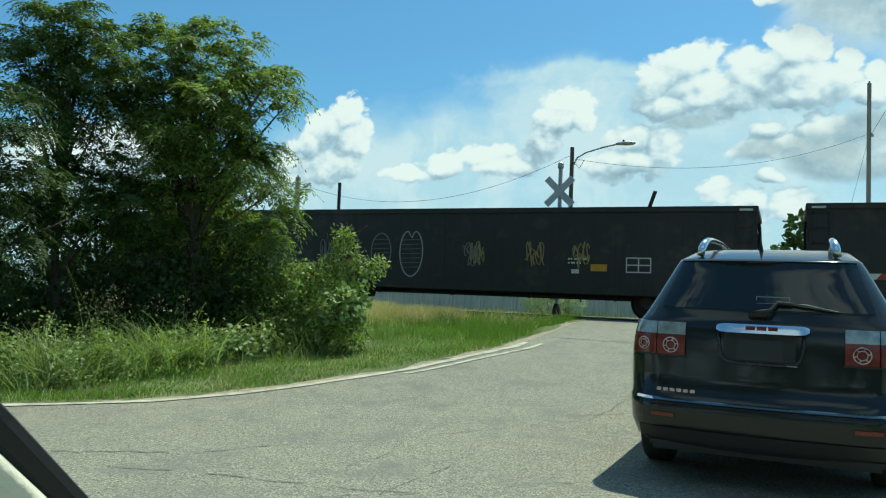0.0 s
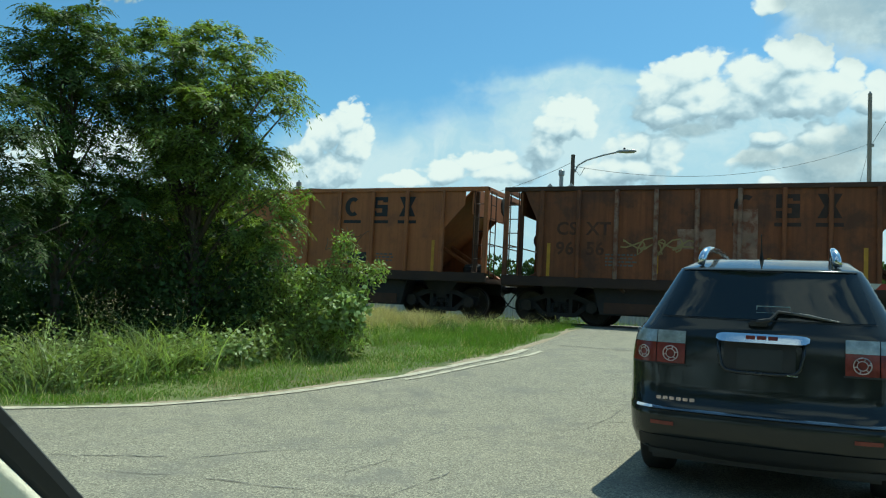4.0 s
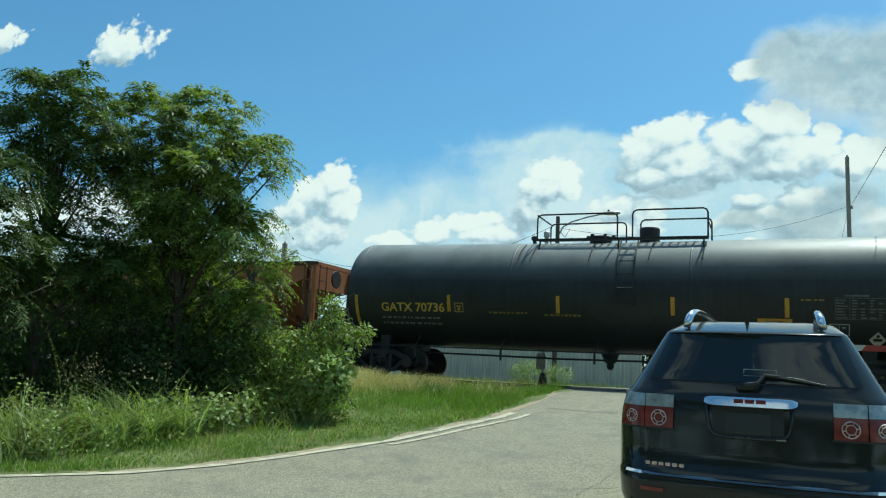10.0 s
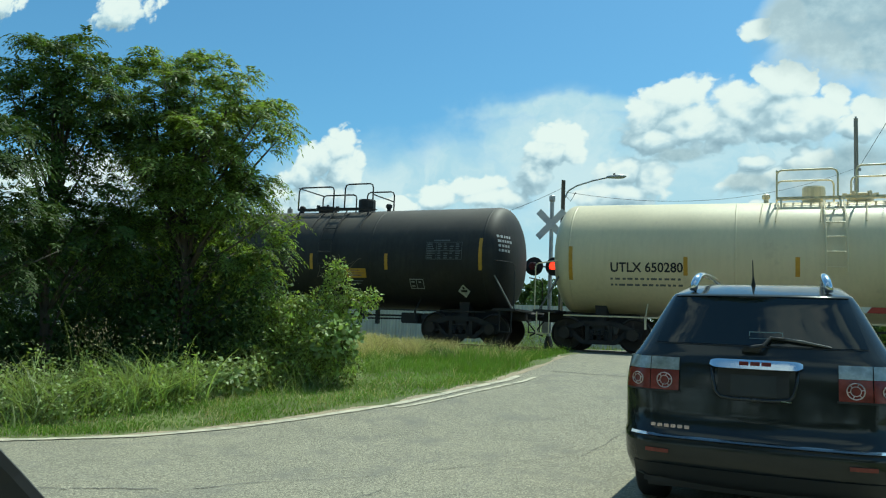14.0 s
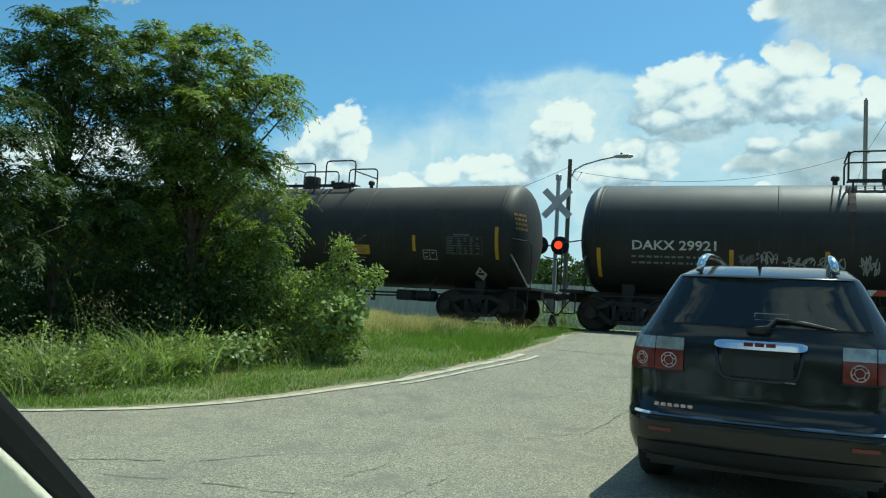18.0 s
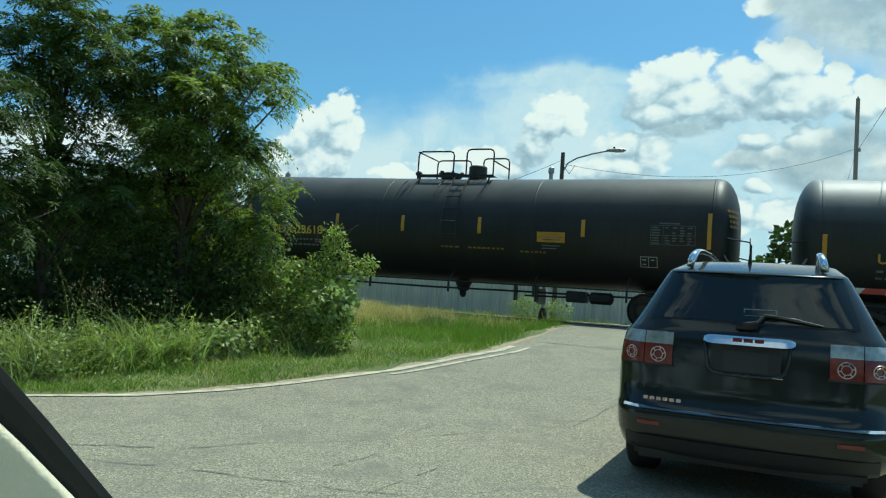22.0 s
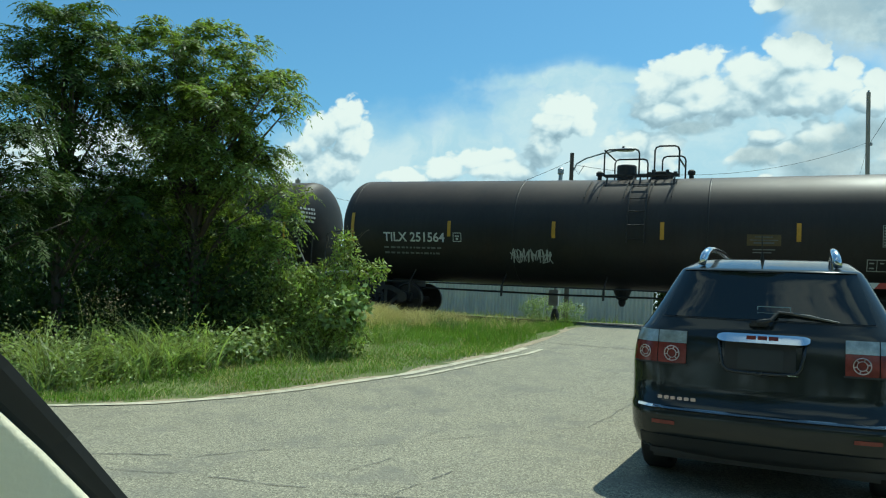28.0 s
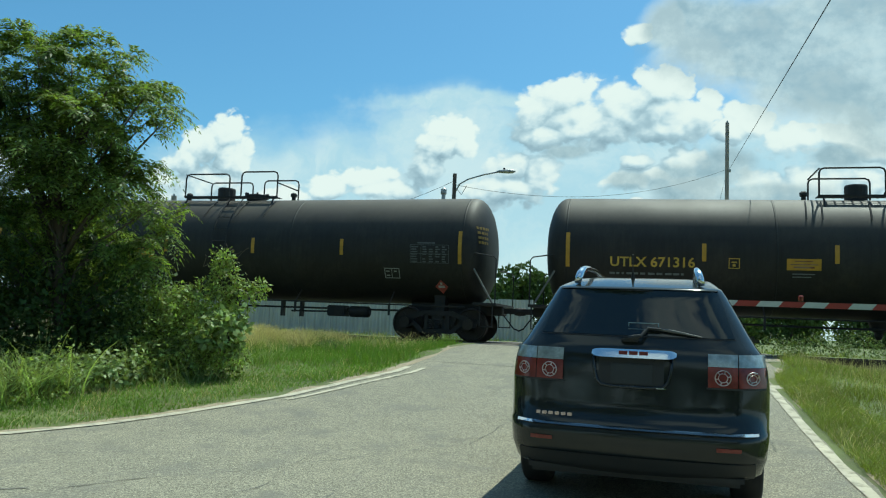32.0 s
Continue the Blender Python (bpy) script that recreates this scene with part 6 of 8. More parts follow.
CAR_GLASS = mat("tinted_car_glass", (0.014, 0.017, 0.016), 0.03, vary=0.0, spec=0.6)
CHROME = mat("chrome_trim", (0.72, 0.74, 0.76), 0.13, metal=1.0, vary=0.05)
TYRE = mat("tyre_rubber", (0.02, 0.02, 0.02), 0.85, vary=0.2, scale=8)
# wiper blade lightened, its glint put into the grey
WIPER_GREY = mat("sun_greyed_wiper", (0.10, 0.10, 0.095), 0.5, vary=0.2)
PLASTIC = mat("black_plastic_trim", (0.024, 0.025, 0.025), 0.6, vary=0.15)
LENS_RED = mat("red_tail_lens", (0.19, 0.036, 0.027), 0.2, vary=0.35, scale=14)
LENS_CLEAR = mat("clear_tail_lens", (0.40, 0.44, 0.43), 0.2, vary=0.35, scale=18, metal=0.3)
RING = mat("silver_lamp_ring", (0.62, 0.50, 0.47), 0.3, metal=0.6, vary=0.1)


def suv():
    car = thing("suv", "black SUV waiting in the lane with chrome roof rails", "car", pose(-0.13, 6.14, 0.0, 1.6, -0.1, -2.5))
    # levels: height, half width, set-back of the tail, nose, corner radius
    lv = [(0.24, 0.88, 0.16, 4.90, 0.25), (0.30, 0.94, 0.07, 4.98, 0.25), (0.42, 0.975, 0.01, 5.05, 0.27), (0.55, 0.99, 0.0, 5.08, 0.30), (0.605, 0.995, 0.015, 5.08, 0.30),
          (0.63, 0.995, 0.06, 5.08, 0.30), (0.80, 1.0, 0.075, 5.06, 0.30), (0.95, 0.998, 0.09, 5.02, 0.28), (1.06, 0.985, 0.105, 4.9, 0.26), (1.13, 0.965, 0.12, 4.55, 0.24)]
    # greenhouse above the belt line
    lv += [(1.20, 0.935, 0.14, 3.95, 0.22), (1.26, 0.905, 0.165, 3.80, 0.21), (1.40, 0.835, 0.225, 3.50, 0.20), (1.55, 0.755, 0.29, 3.15, 0.19), (1.66, 0.695, 0.335, 2.85, 0.18),
          (1.705, 0.665, 0.345, 2.75, 0.17), (1.720, 0.655, 0.36, 2.65, 0.16), (1.730, 0.645, 0.40, 2.6, 0.16), (1.798, 0.58, 0.72, 2.5, 0.15), (1.825, 0.51, 1.0, 2.4, 0.14), (1.838, 0.40, 1.4, 2.2, 0.12)]

    def outline(w, r, f, c, n=7):
        pts = []
        for cx, cy, a0 in ((w - c, r + c, 270), (w - c, f - c, 0), (-w + c, f - c, 90), (-w + c, r + c, 180)):
            for i in range(n):
                a = radians(a0 + 90 * i / (n - 1))
                pts.append((cx + c * math.cos(a), cy + c * math.sin(a)))
        # bow the tail slightly backwards
        return [(x, y + (0.10 * (x / w) ** 2 - 0.02 if y < 1.2 else 0)) for x, y in pts]

    b = bmesh.new()
    rings = []
    for z, w, r, f, c in lv:
        o = outline(w, r, f, c)
        # split the tail edge so that it can bow
        tail = [(-w + c + (2 * w - 2 * c) * k / 12, None) for k in range(1, 12)]
        o = o + [(x, r + 0.10 * (x / w) ** 2 - 0.02) for x, _ in tail]
        rings.append([b.verts.new((x, y, z)) for x, y in o])
    n = len(rings[0])
    for q, s in zip(rings, rings[1:]):
        for k in range(n):
            b.faces.new((q[k], q[(k + 1) % n], s[(k + 1) % n], s[k]))
    b.faces.new(rings[0][::-1])
    b.faces.new(rings[-1])
    body = part("body", b, CAR_PAINT, car, smooth=True)
    zs, ws, rs, cs = [l[0] for l in lv], [l[1] for l in lv], [l[2] for l in lv], [l[4] for l in lv]

    def tail(x, z, off=0.004):
        w, r, c = np.interp(z, zs, ws), np.interp(z, zs, rs), np.interp(z, zs, cs)
        over = max(0.0, min(c, abs(x) - (w - c)))
        return r + 0.10 * (x / w) ** 2 - 0.02 + c - math.sqrt(max(0.0, c * c - over * over)) - off

    def sheet(name, x0, x1, z0, z1, material, off=0.005, nx=14, nz=8, taper=0.0, parent=car, thick=0.0, label="", tilt=0.0, pill=0.0, lean=0.0):
        b = bmesh.new()
        grid = []
        for j in range(nz + 1):
            z = z0 + (z1 - z0) * j / nz
            shrink = 1 - taper * j / nz
            row = []
            for i in range(nx + 1):
                x = (x0 + x1) / 2 + (x1 - x0) * (i / nx - 0.5) * shrink
                zz = z + tilt * (x - (x0 + x1) / 2)
                if pill:
                    zz = (z0 + z1) / 2 + (z - (z0 + z1) / 2) * (1 - pill * abs(2 * i / nx - 1) ** 14)
                row.append(b.verts.new((x, tail(x, zz, off + lean * (0.5 - j / nz)), zz)))
            grid.append(row)
        for j in range(nz):
            for i in range(nx):
                b.faces.new((grid[j][i], grid[j][i + 1], grid[j + 1][i + 1], grid[j + 1][i]))
        if thick:
            r = bmesh.ops.extrude_face_region(b, geom=list(b.faces))
            bmesh.ops.translate(b, vec=(0, -thick, 0), verts=[v for v in r["geom"] if isinstance(v, bmesh.types.BMVert)])
            bmesh.ops.recalc_face_normals(b, faces=b.faces)
        else:
            for f in b.faces:
                if f.normal.y > 0:
                    f.normal_flip()
        for e in b.edges:
            if len(e.link_faces) == 2 and e.calc_face_angle(0) > 0.5:
                e.smooth = False
        return part(name, b, material, parent, label, smooth=True)

    sheet("rear_window", -0.735, 0.735, 1.345, 1.70, CAR_GLASS, 0.006, nx=28, nz=14, taper=0.16, thick=0.004)
    sheet("window_seal", -0.74, 0.74, 1.334, 1.342, PLASTIC, 0.004, nx=24, thick=0.004)
    sheet("spoiler", -0.62, 0.62, 1.708, 1.722, CAR_PAINT, 0.0, nx=20, nz=2, thick=0.03)
    sheet("brake_light", -0.13, 0.13, 1.696, 1.704, PLASTIC, 0.010, nz=1, thick=0.01)
    # wiper: pivot, arm and blade
    part("wiper", tube([(-0.04, tail(0, 1.31) - 0.03, 1.325), (0.05, tail(0, 1.33) - 0.06, 1.345), (0.10, tail(0.1, 1.40) - 0.05, 1.405), (0.20, tail(0.2, 1.40) - 0.05, 1.400)], [0.022, 0.015, 0.011, 0.008], 8), PLASTIC, car)
    part("wiper_blade", tube([(0.09, tail(0.1, 1.40) - 0.035, 1.412), (0.30, tail(0.3, 1.39) - 0.035, 1.385), (0.50, tail(0.5, 1.36) - 0.025, 1.350)], [0.008, 0.012, 0.005], 8), WIPER_GREY, car)
    part("wiper_pivot", box(-0.10, 0.04, tail(0, 1.31) - 0.045, tail(0, 1.31), 1.29, 1.335, 0.015), PLASTIC, car)
    # window sticker frame
    STICKER = mat("faded_sticker_edge", (0.30, 0.36, 0.33), 0.6, vary=0.4, scale=30)
    for z in (1.395, 1.44):
        sheet("window_sticker", -0.05, 0.18, z, z + (0.006 if z > 1.42 else 0.003), STICKER, 0.012, nz=1, thick=0.001)
    for x in (-0.05, 0.175):
        sheet("window_sticker", x, x + 0.005, 1.415, 1.446, STICKER, 0.012, nx=1, nz=2, thick=0.001)
    # tail lamps: outer and inner lens, silver reflector rings
    for s in (-1, 1):
        lamp = new("tail_lamp")
        lamp.parent = car
        for nm, a, c in (("inner_lens", 0.540, 0.752), ("outer_lens", 0.759, 0.962)):
            x0, x1 = sorted((s * a, s * c))
            sheet(nm, x0, x1, 0.945, 1.095, LENS_RED, 0.006, 8, 5, parent=lamp, thick=0.014)
            sheet(nm, x0, x1, 1.097, 1.19, LENS_CLEAR, 0.006, 8, 3, parent=lamp, thick=0.014)
            cx = (x0 + x1) / 2
            big, small = (0.056, 0.033) if nm == "inner_lens" else (0.046, 0.027)
            for rr, thick in ((big, 0.0042), (small, 0.0030)):
                pts = [(cx + rr * math.cos(2 * math.pi * k / 26), tail(cx + rr * math.cos(2 * math.pi * k / 26), 1.01) - 0.024, 1.018 + rr * math.sin(2 * math.pi * k / 26)) for k in range(27)]
                part("reflector_ring", tube(pts, thick, 5), RING, lamp)
            spokes = bmesh.new()
            for k in range(6):
                a_ = radians(60 * k + 12)
                ends = [(cx + r_ * math.cos(a_), tail(cx + r_ * math.cos(a_), 1.01) - 0.024, 1.018 + r_ * math.sin(a_)) for r_ in (small, big)]
                tube(ends, 0.004, 5, spokes)
            part("reflector_spoke", spokes, RING, lamp)
        sheet("lamp_bezel", *sorted((s * 0.530, s * 0.96)), 0.93, 0.943, PLASTIC, 0.008, 6, 1, parent=lamp, thick=0.01)
    # chrome handle bar, number-plate recess, blank plate
    sheet("chrome_bar", -0.315, 0.315, 1.137, 1.203, CHROME, 0.02, nx=30, nz=6, thick=0.022, pill=0.6, lean=0.030, label="chrome bar over the plate")
    for x in (-0.11, -0.034, 0.042):
        sheet("badge", x, x + 0.064, 1.155, 1.187, LENS_RED, 0.044, nx=2, nz=1, thick=0.003, label="small red badge block")
    SMOKED = mat("smoked_chrome_trim", (0.05, 0.055, 0.06), 0.25, metal=0.6, vary=0.1)
    u_path = [(-0.30, 1.14), (-0.295, 1.05), (-0.275, 0.96), (-0.24, 0.925), (-0.15, 0.915), (0.12, 0.915), (0.22, 0.925), (0.255, 0.96), (0.275, 1.05), (0.28, 1.14)]
    part("recess_frame", tube([(x, tail(x, z) - 0.004, z) for x, z in u_path], 0.014, 8), SMOKED, car, smooth=True)
    sheet("plate_recess", -0.26, 0.225, 0.925, 1.135, PLASTIC, 0.004, thick=0.002)
    # plate toned dark, the shade of the recess put into its colour
    sheet("plate", -0.17, 0.14, 0.94, 1.09, mat("shaded_plate", (0.03, 0.034, 0.036), 0.5, vary=0.2), 0.010, thick=0.004)
    # short chrome sliver standing in for a glint at the recess corner
    sheet("recess_lip", 0.17, 0.24, 0.912, 0.920, CHROME, 0.014, nz=1, thick=0.008, tilt=-0.02)
    # bumper strip, reflectors, badge bars
    sheet("bumper_strip", -0.90, 0.90, 0.605, 0.622, CHROME, 0.012, nx=24, nz=2, thick=0.016)
    for s in (-1, 1):
        sheet("reflector", *sorted((s * 0.60, s * 0.775)), 0.487, 0.515, LENS_RED, 0.010, nx=3, nz=1, thick=0.006)
    for i in range(6):
        x = -0.745 + i * 0.050
        part("name_badge", box(x, x + 0.036, tail(x, 0.68) - 0.006, tail(x, 0.68) + 0.002, 0.667, 0.692, 0.003), RING, car)
    sheet("bumper_skirt", -0.88, 0.88, 0.26, 0.40, PLASTIC, 0.006, thick=0.01)
    # lower bumper and underbody
    part("lower_valance", box(-0.80, 0.80, 0.10, 0.5, 0.22, 0.32, 0.03), PLASTIC, car)
    part("underbody", box(-0.7, 0.7, 0.5, 4.7, 0.20, 0.26), PLASTIC, car)
    # side windows and roof rails
    for s in (-1, 1):
        b = bmesh.new()
        for y0, y1 in ((0.62, 1.35), (1.45, 2.3), (2.4, 3.1)):
            g = []
            for z in (1.27, 1.40, 1.55, 1.65):
                w = np.interp(z, zs, ws) + 0.006
                g.append((b.verts.new((s * w, y0 + 0.25 * (z - 1.27), z)), b.verts.new((s * w, y1 - 0.3 * (z - 1.27), z))))
            for p, q in zip(g, g[1:]):
                b.faces.new((p[0], p[1], q[1], q[0]))
        part("side_window", b, CAR_GLASS, car)
        part("roof_rail", tube([(s * 0.492, 0.50, 1.755), (s * 0.484, 0.51, 1.80), (s * 0.474, 0.54, 1.842), (s * 0.464, 0.60, 1.868), (s * 0.457, 0.70, 1.885), (s * 0.452, 0.90, 1.895), (s * 0.457, 1.5, 1.90), (s * 0.452, 2.3, 1.85), (s * 0.452, 2.42, 1.79)], [0.028, 0.031, 0.031, 0.029, 0.025, 0.024, 0.022, 0.024, 0.03], 14), CHROME, car, smooth=True)
        mir = part("door_mirror", box(*sorted((s * 0.93, s * 1.16)), 3.35, 3.5, 1.12, 1.27, 0.05), CAR_PAINT, car)
        for y in (0.98, 4.0):
            w = new("wheel")
            w.parent = car
            w.matrix_basis = pose(s * 0.86, y, 0.365)
            part("tyre", lathe([(-0.11, 0.27), (-0.115, 0.34), (-0.09, 0.365), (0.09, 0.365), (0.115, 0.34), (0.11, 0.27)], "x", 28), TYRE, w, smooth=True)
            part("rim", lathe([(-0.09, 0.26), (0.05, 0.26), (0.08, 0.10), (0.09, 0.03)], "x", 20), CHROME, w)
    # the body below the belt line rides a little high on its springs
    for o in car.children_recursive:
        if o.type == "MESH" and o.name.split(".")[0] not in ("tyre", "rim"):
            for v in o.data.vertices:
                v.co.z += 0.042 * smooth01((1.32 - v.co.z) / 0.14)
    part("antenna", tube([(-0.06, 0.80, 1.80), (-0.06, 0.77, 1.88), (-0.06, 0.71, 2.01)], [0.02, 0.006, 0.004], 6), PLASTIC, car)
    return car


suv()

# ---------------------------------------------------------------- crossing signals, lamps, poles, wires
GALV = mat("galvanised_steel", (0.36, 0.37, 0.37), 0.5, metal=0.5, vary=0.2, scale=4, fine=30)
WOOD_POLE = mat("weathered_pole_timber", (0.30, 0.265, 0.23), 0.9, vary=0.25, scale=2, stretch=(6, 6, 0.5), fine=20, bump=0.5)
BOARD = mat("weathered_sign_white", (0.52, 0.52, 0.50), 0.7, vary=0.12, scale=4)
SIGNAL_BLACK = mat("matt_black_signal", (0.02, 0.02, 0.02), 0.7, vary=0.2)
DARK_LENS = mat("unlit_red_lens", (0.10, 0.01, 0.012), 0.25, vary=0.1, coat=1.0)


def crossing_signal():
    s = thing("crossing_signal", "railway crossing mast with white crossbuck and red flashers", "crossing signal", pose(-6.66, 24.5, 0.86, 0, 0, 0))
    part("mast", rod((0, 0, 0), (0, 0, 4.9), 0.065, seg=14), GALV, s)
    part("mast_base", lathe([(0, 0.15), (0.25, 0.13), (0.40, 0.08)], "z", 12), SIGNAL_BLACK, s)
    part("bell", lathe([(4.72, 0.05), (4.78, 0.10), (4.92, 0.10), (4.97, 0.04)], "z", 12), GALV, s)
    for a in (45, -45):
        b = box(-0.61, 0.61, -0.012, 0.012, -0.11, 0.11, 0.006)
        bmesh.ops.transform(b, matrix=Matrix.Translation((0, -0.08 + 0.03 * (a > 0), 4.0)) @ Matrix.Rotation(radians(a), 4, "Y"), verts=b.verts)
        part("crossbuck_board", b, BOARD, s)
    part("cross_arm", rod((-0.70, -0.12, 2.62), (0.40, -0.12, 2.62), 0.03, seg=8), GALV, s)
    for x, lit in ((-0.50, False), (0.18, True)):
        lamp = new("flasher")
        lamp.parent = s
        lamp.matrix_basis = pose(x, -0.16, 2.62)
        part("target_disc", lathe([(0.0, 0.30), (0.012, 0.30)], "y", 24), SIGNAL_BLACK, lamp)
        part("hood", lathe([(-0.20, 0.14), (-0.0, 0.135)], "y", 16), SIGNAL_BLACK, lamp)
        part("lens", lathe([(-0.215, 0.10), (-0.205, 0.125)], "y", 16), RED_LAMP if lit else DARK_LENS, lamp)
        part("housing", lathe([(0.012, 0.12), (0.16, 0.10)], "y", 14), SIGNAL_BLACK, lamp)
    part("relay_box", box(-0.15, 0.15, -0.3, -0.1, 0.5, 1.0, 0.01), GALV, s)
    return s


crossing_signal()


def crossing_gate():
    g = thing("crossing_gate", "lowered crossing gate arm with red and white stripes", "crossing gate", pose(7.4, 18.0, 0.80))
    part("mast", rod((0, 0, 0), (0, 0, 3.9), 0.065, seg=12), GALV, g)
    part("gate_box", box(-0.2, 0.2, 0.1, 0.5, 0.9, 1.6, 0.02), GALV, g)
    RED_P = mat("red_gate_sheeting", (0.30, 0.035, 0.022), 0.5, vary=0.15, scale=5)
    WHT_P = mat("white_gate_sheeting", (0.50, 0.53, 0.49), 0.5, vary=0.1, scale=5)
    x, k = -0.3, 0
    while x > -8.5:
        w = 0.45
        sl = 0.10
        b = prism([(x, 1.235), (x - w, 1.235), (x - w + sl, 1.355), (x + sl, 1.355)], -0.02, 0.02)
        part("arm_stripe", b, RED_P if k % 2 else WHT_P, g)
        x -= w
        k += 1
    part("counterweight", box(0.3, 0.8, -0.1, 0.3, 1.1, 1.5, 0.03), SIGNAL_BLACK, g)
    for x, lit in ((-4.35, False), (-8.2, True), (-6.3, False)):
        part("arm_lamp", lathe([(1.37, 0.05), (1.47, 0.06), (1.50, 0.03)], "z", 12, None, (x, 0, 0)), RED_LAMP if lit else LENS_RED, g)
    return g


crossing_gate()


def street_lamp():
    s = thing("street_lamp", "timber pole with a curved arm and cobra-head street lamp", "street lamp", pose(-7.72, 30.0, 0.55))
    # pole darkened, its backlit silhouette put into the timber colour
    part("pole", rod((0, 0, 0), (0, 0, 6.85), 0.10, 0.08, seg=12), mat("dark_creosoted_pole", (0.10, 0.082, 0.066), 0.9, vary=0.25, scale=2, stretch=(6, 6, 0.5), fine=20, bump=0.5), s)
    part("arm", tube([(0.08, 0, 6.15), (0.2, 0, 6.42), (0.55, 0, 6.62), (1.2, 0, 6.80), (1.75, 0, 6.90)], 0.03, 8), GALV, s)
    b = lathe([(1.70, 0.04), (1.80, 0.09), (2.1, 0.13), (2.35, 0.12), (2.46, 0.03)], "x", 16)
    bmesh.ops.scale(b, vec=(1, 1, 0.62), verts=b.verts)
    bmesh.ops.translate(b, vec=(0, 0, 6.92), verts=b.verts)
    part("lamp_head", b, GALV, s, smooth=True)
    part("photocell", lathe([(6.98, 0.04), (7.06, 0.04)], "z", 10, None, (2.0, 0, 0)), SIGNAL_BLACK, s)
    part("drop_cable", tube([(0.05, 0, 6.3), (0.3, 0, 6.0), (0.5, 0, 6.35)], 0.012, 5), SIGNAL_BLACK, s)
    return s


street_lamp()


def pole(x, y, z0, top, r, label):
    p = thing("utility_pole", label, "utility pole", pose(x, y, z0))
    part("shaft", rod((0, 0, 0), (0.0, 0, top - z0), r, r * 0.8, seg=12), WOOD_POLE, p)
    part("insulator", lathe([(top - z0 - 0.06, 0.05), (top - z0 + 0.1, 0.04)], "z", 10), GALV, p)
    part("cable_clamp", box(0.0, r + 0.08, -0.04, 0.04, top - z0 - 2.6, top - z0 - 2.45, 0.01), GALV, p)
    return p


pole(3.62, 42.0, 0.5, 12.35, 0.115, "tall weathered timber utility pole carrying wires")
pole(-22.0, 32.2, 0.5, 6.9, 0.16, "short dark timber pole beyond the track")


def cable(name, a, c, sag, r, label):
    a, c = Vector(a), Vector(c)
    pts = []
    for i in range(25):
        u = i / 24
        p = a.lerp(c, u)
        p.z -= sag * 4 * u * (1 - u)
        pts.append(p)
    tagged(mesh_object(name, tube(pts, r, 5), SIGNAL_BLACK), label, "cable")


cable("overhead_cable", (-7.7, 30.0, 6.95), (3.6, 42.0, 9.9), 0.9, 0.008, "thin black overhead cable between lamp pole and utility pole")
cable("overhead_cable", (-7.75, 30.0, 7.1), (-21.9, 32.2, 6.6), 1.35, 0.008, "thin black overhead cable sagging towards the short pole")
cable("overhead_cable", (3.7, 42.0, 9.85), (2.44, 12.0, 6.30), 0.0, 0.009, "black overhead cable running over the road")
cable("guy_wire", (3.6, 42.0, 9.7), (1.6, 43.0, 0.5), 0.0, 0.007, "steel guy wire bracing the utility pole")

# ---------------------------------------------------------------- beyond the track
FENCE = mat("grey_corrugated_sheet", (0.52, 0.525, 0.49), 0.6, metal=0.2, vary=0.12, scale=0.6, fine=10, streak=0.3)


def sheet_fence():
    f = thing("sheet_metal_fence", "grey corrugated sheet metal fence beyond the track", "fence")
    src = None
    for i in range(24):
        x = -44 + i * 1.62
        z = land(0, 35)
        if src is None:
            verts, faces, n = [], [], 44
            for k in range(n + 1):
                u = k / n
                yy = 0.022 * math.sin(u * 2 * math.pi * 9)
                for zz in (0.0, 1.0):
                    verts.append((u * 1.6, yy, zz * 2.05))
            for k in range(n):
                faces.append((2 * k, 2 * k + 2, 2 * k + 3, 2 * k + 1))
            src = from_arrays("fence_panel", verts, faces, FENCE, f)
            src.matrix_basis = pose(x, 35, z)
        else:
            share("fence_panel", src, f, pose(x, 35 + random.uniform(-0.02, 0.02), z + random.uniform(-0.03, 0.03)))
        part("fence_post", box(x - 0.04, x + 0.04, 35.03, 35.11, z, z + 2.0), GALV, f)
    part("top_rail", box(-44, -5.2, 35.03, 35.08, land(0, 35) + 1.9, land(0, 35) + 1.97), GALV, f)


sheet_fence()
m = thing("utility_meter", "small pale meter box on a post", "meter box", pose(-8.0, 33.4, 0.58))
part("post", rod((0, 0, 0), (0, 0, 0.9), 0.04, seg=8), GALV, m)
part("cabinet", box(-0.12, 0.12, -0.1, 0.1, 0.55, 0.95, 0.01), BOARD, m)
part("dial", lathe([(-0.115, 0.06), (-0.10, 0.07)], "y", 12, None, (0, 0, 0.8)), SIGNAL_BLACK, m)

# ---------------------------------------------------------------- foliage
LEAF_TREE = mat("ash_leaflets", (0.190, 0.240, 0.058), 0.5, vary=0.3, scale=1.0, fine=8, per_island=0.65, see_through=0.45, spec=0.32)
# darker copy of the ash leaflets, a dim view corner put into its colour
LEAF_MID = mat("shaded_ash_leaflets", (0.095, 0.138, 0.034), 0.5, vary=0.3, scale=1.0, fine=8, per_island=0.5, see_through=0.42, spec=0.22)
# leaves toned dark, the thicket's deep shade put into their colour
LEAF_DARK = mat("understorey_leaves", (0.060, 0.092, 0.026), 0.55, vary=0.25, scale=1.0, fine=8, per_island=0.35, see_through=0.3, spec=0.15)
LEAF_VINE = mat("vine_leaves", (0.25, 0.305, 0.085), 0.5, vary=0.25, scale=1.2, fine=8, per_island=0.65, see_through=0.38, spec=0.28)
LEAF_FAR = mat("far_woodland_leaves", (0.08, 0.12, 0.04), 0.7, vary=0.3, scale=0.2, fine=2, per_island=0.35, see_through=0.2, spec=0.1)
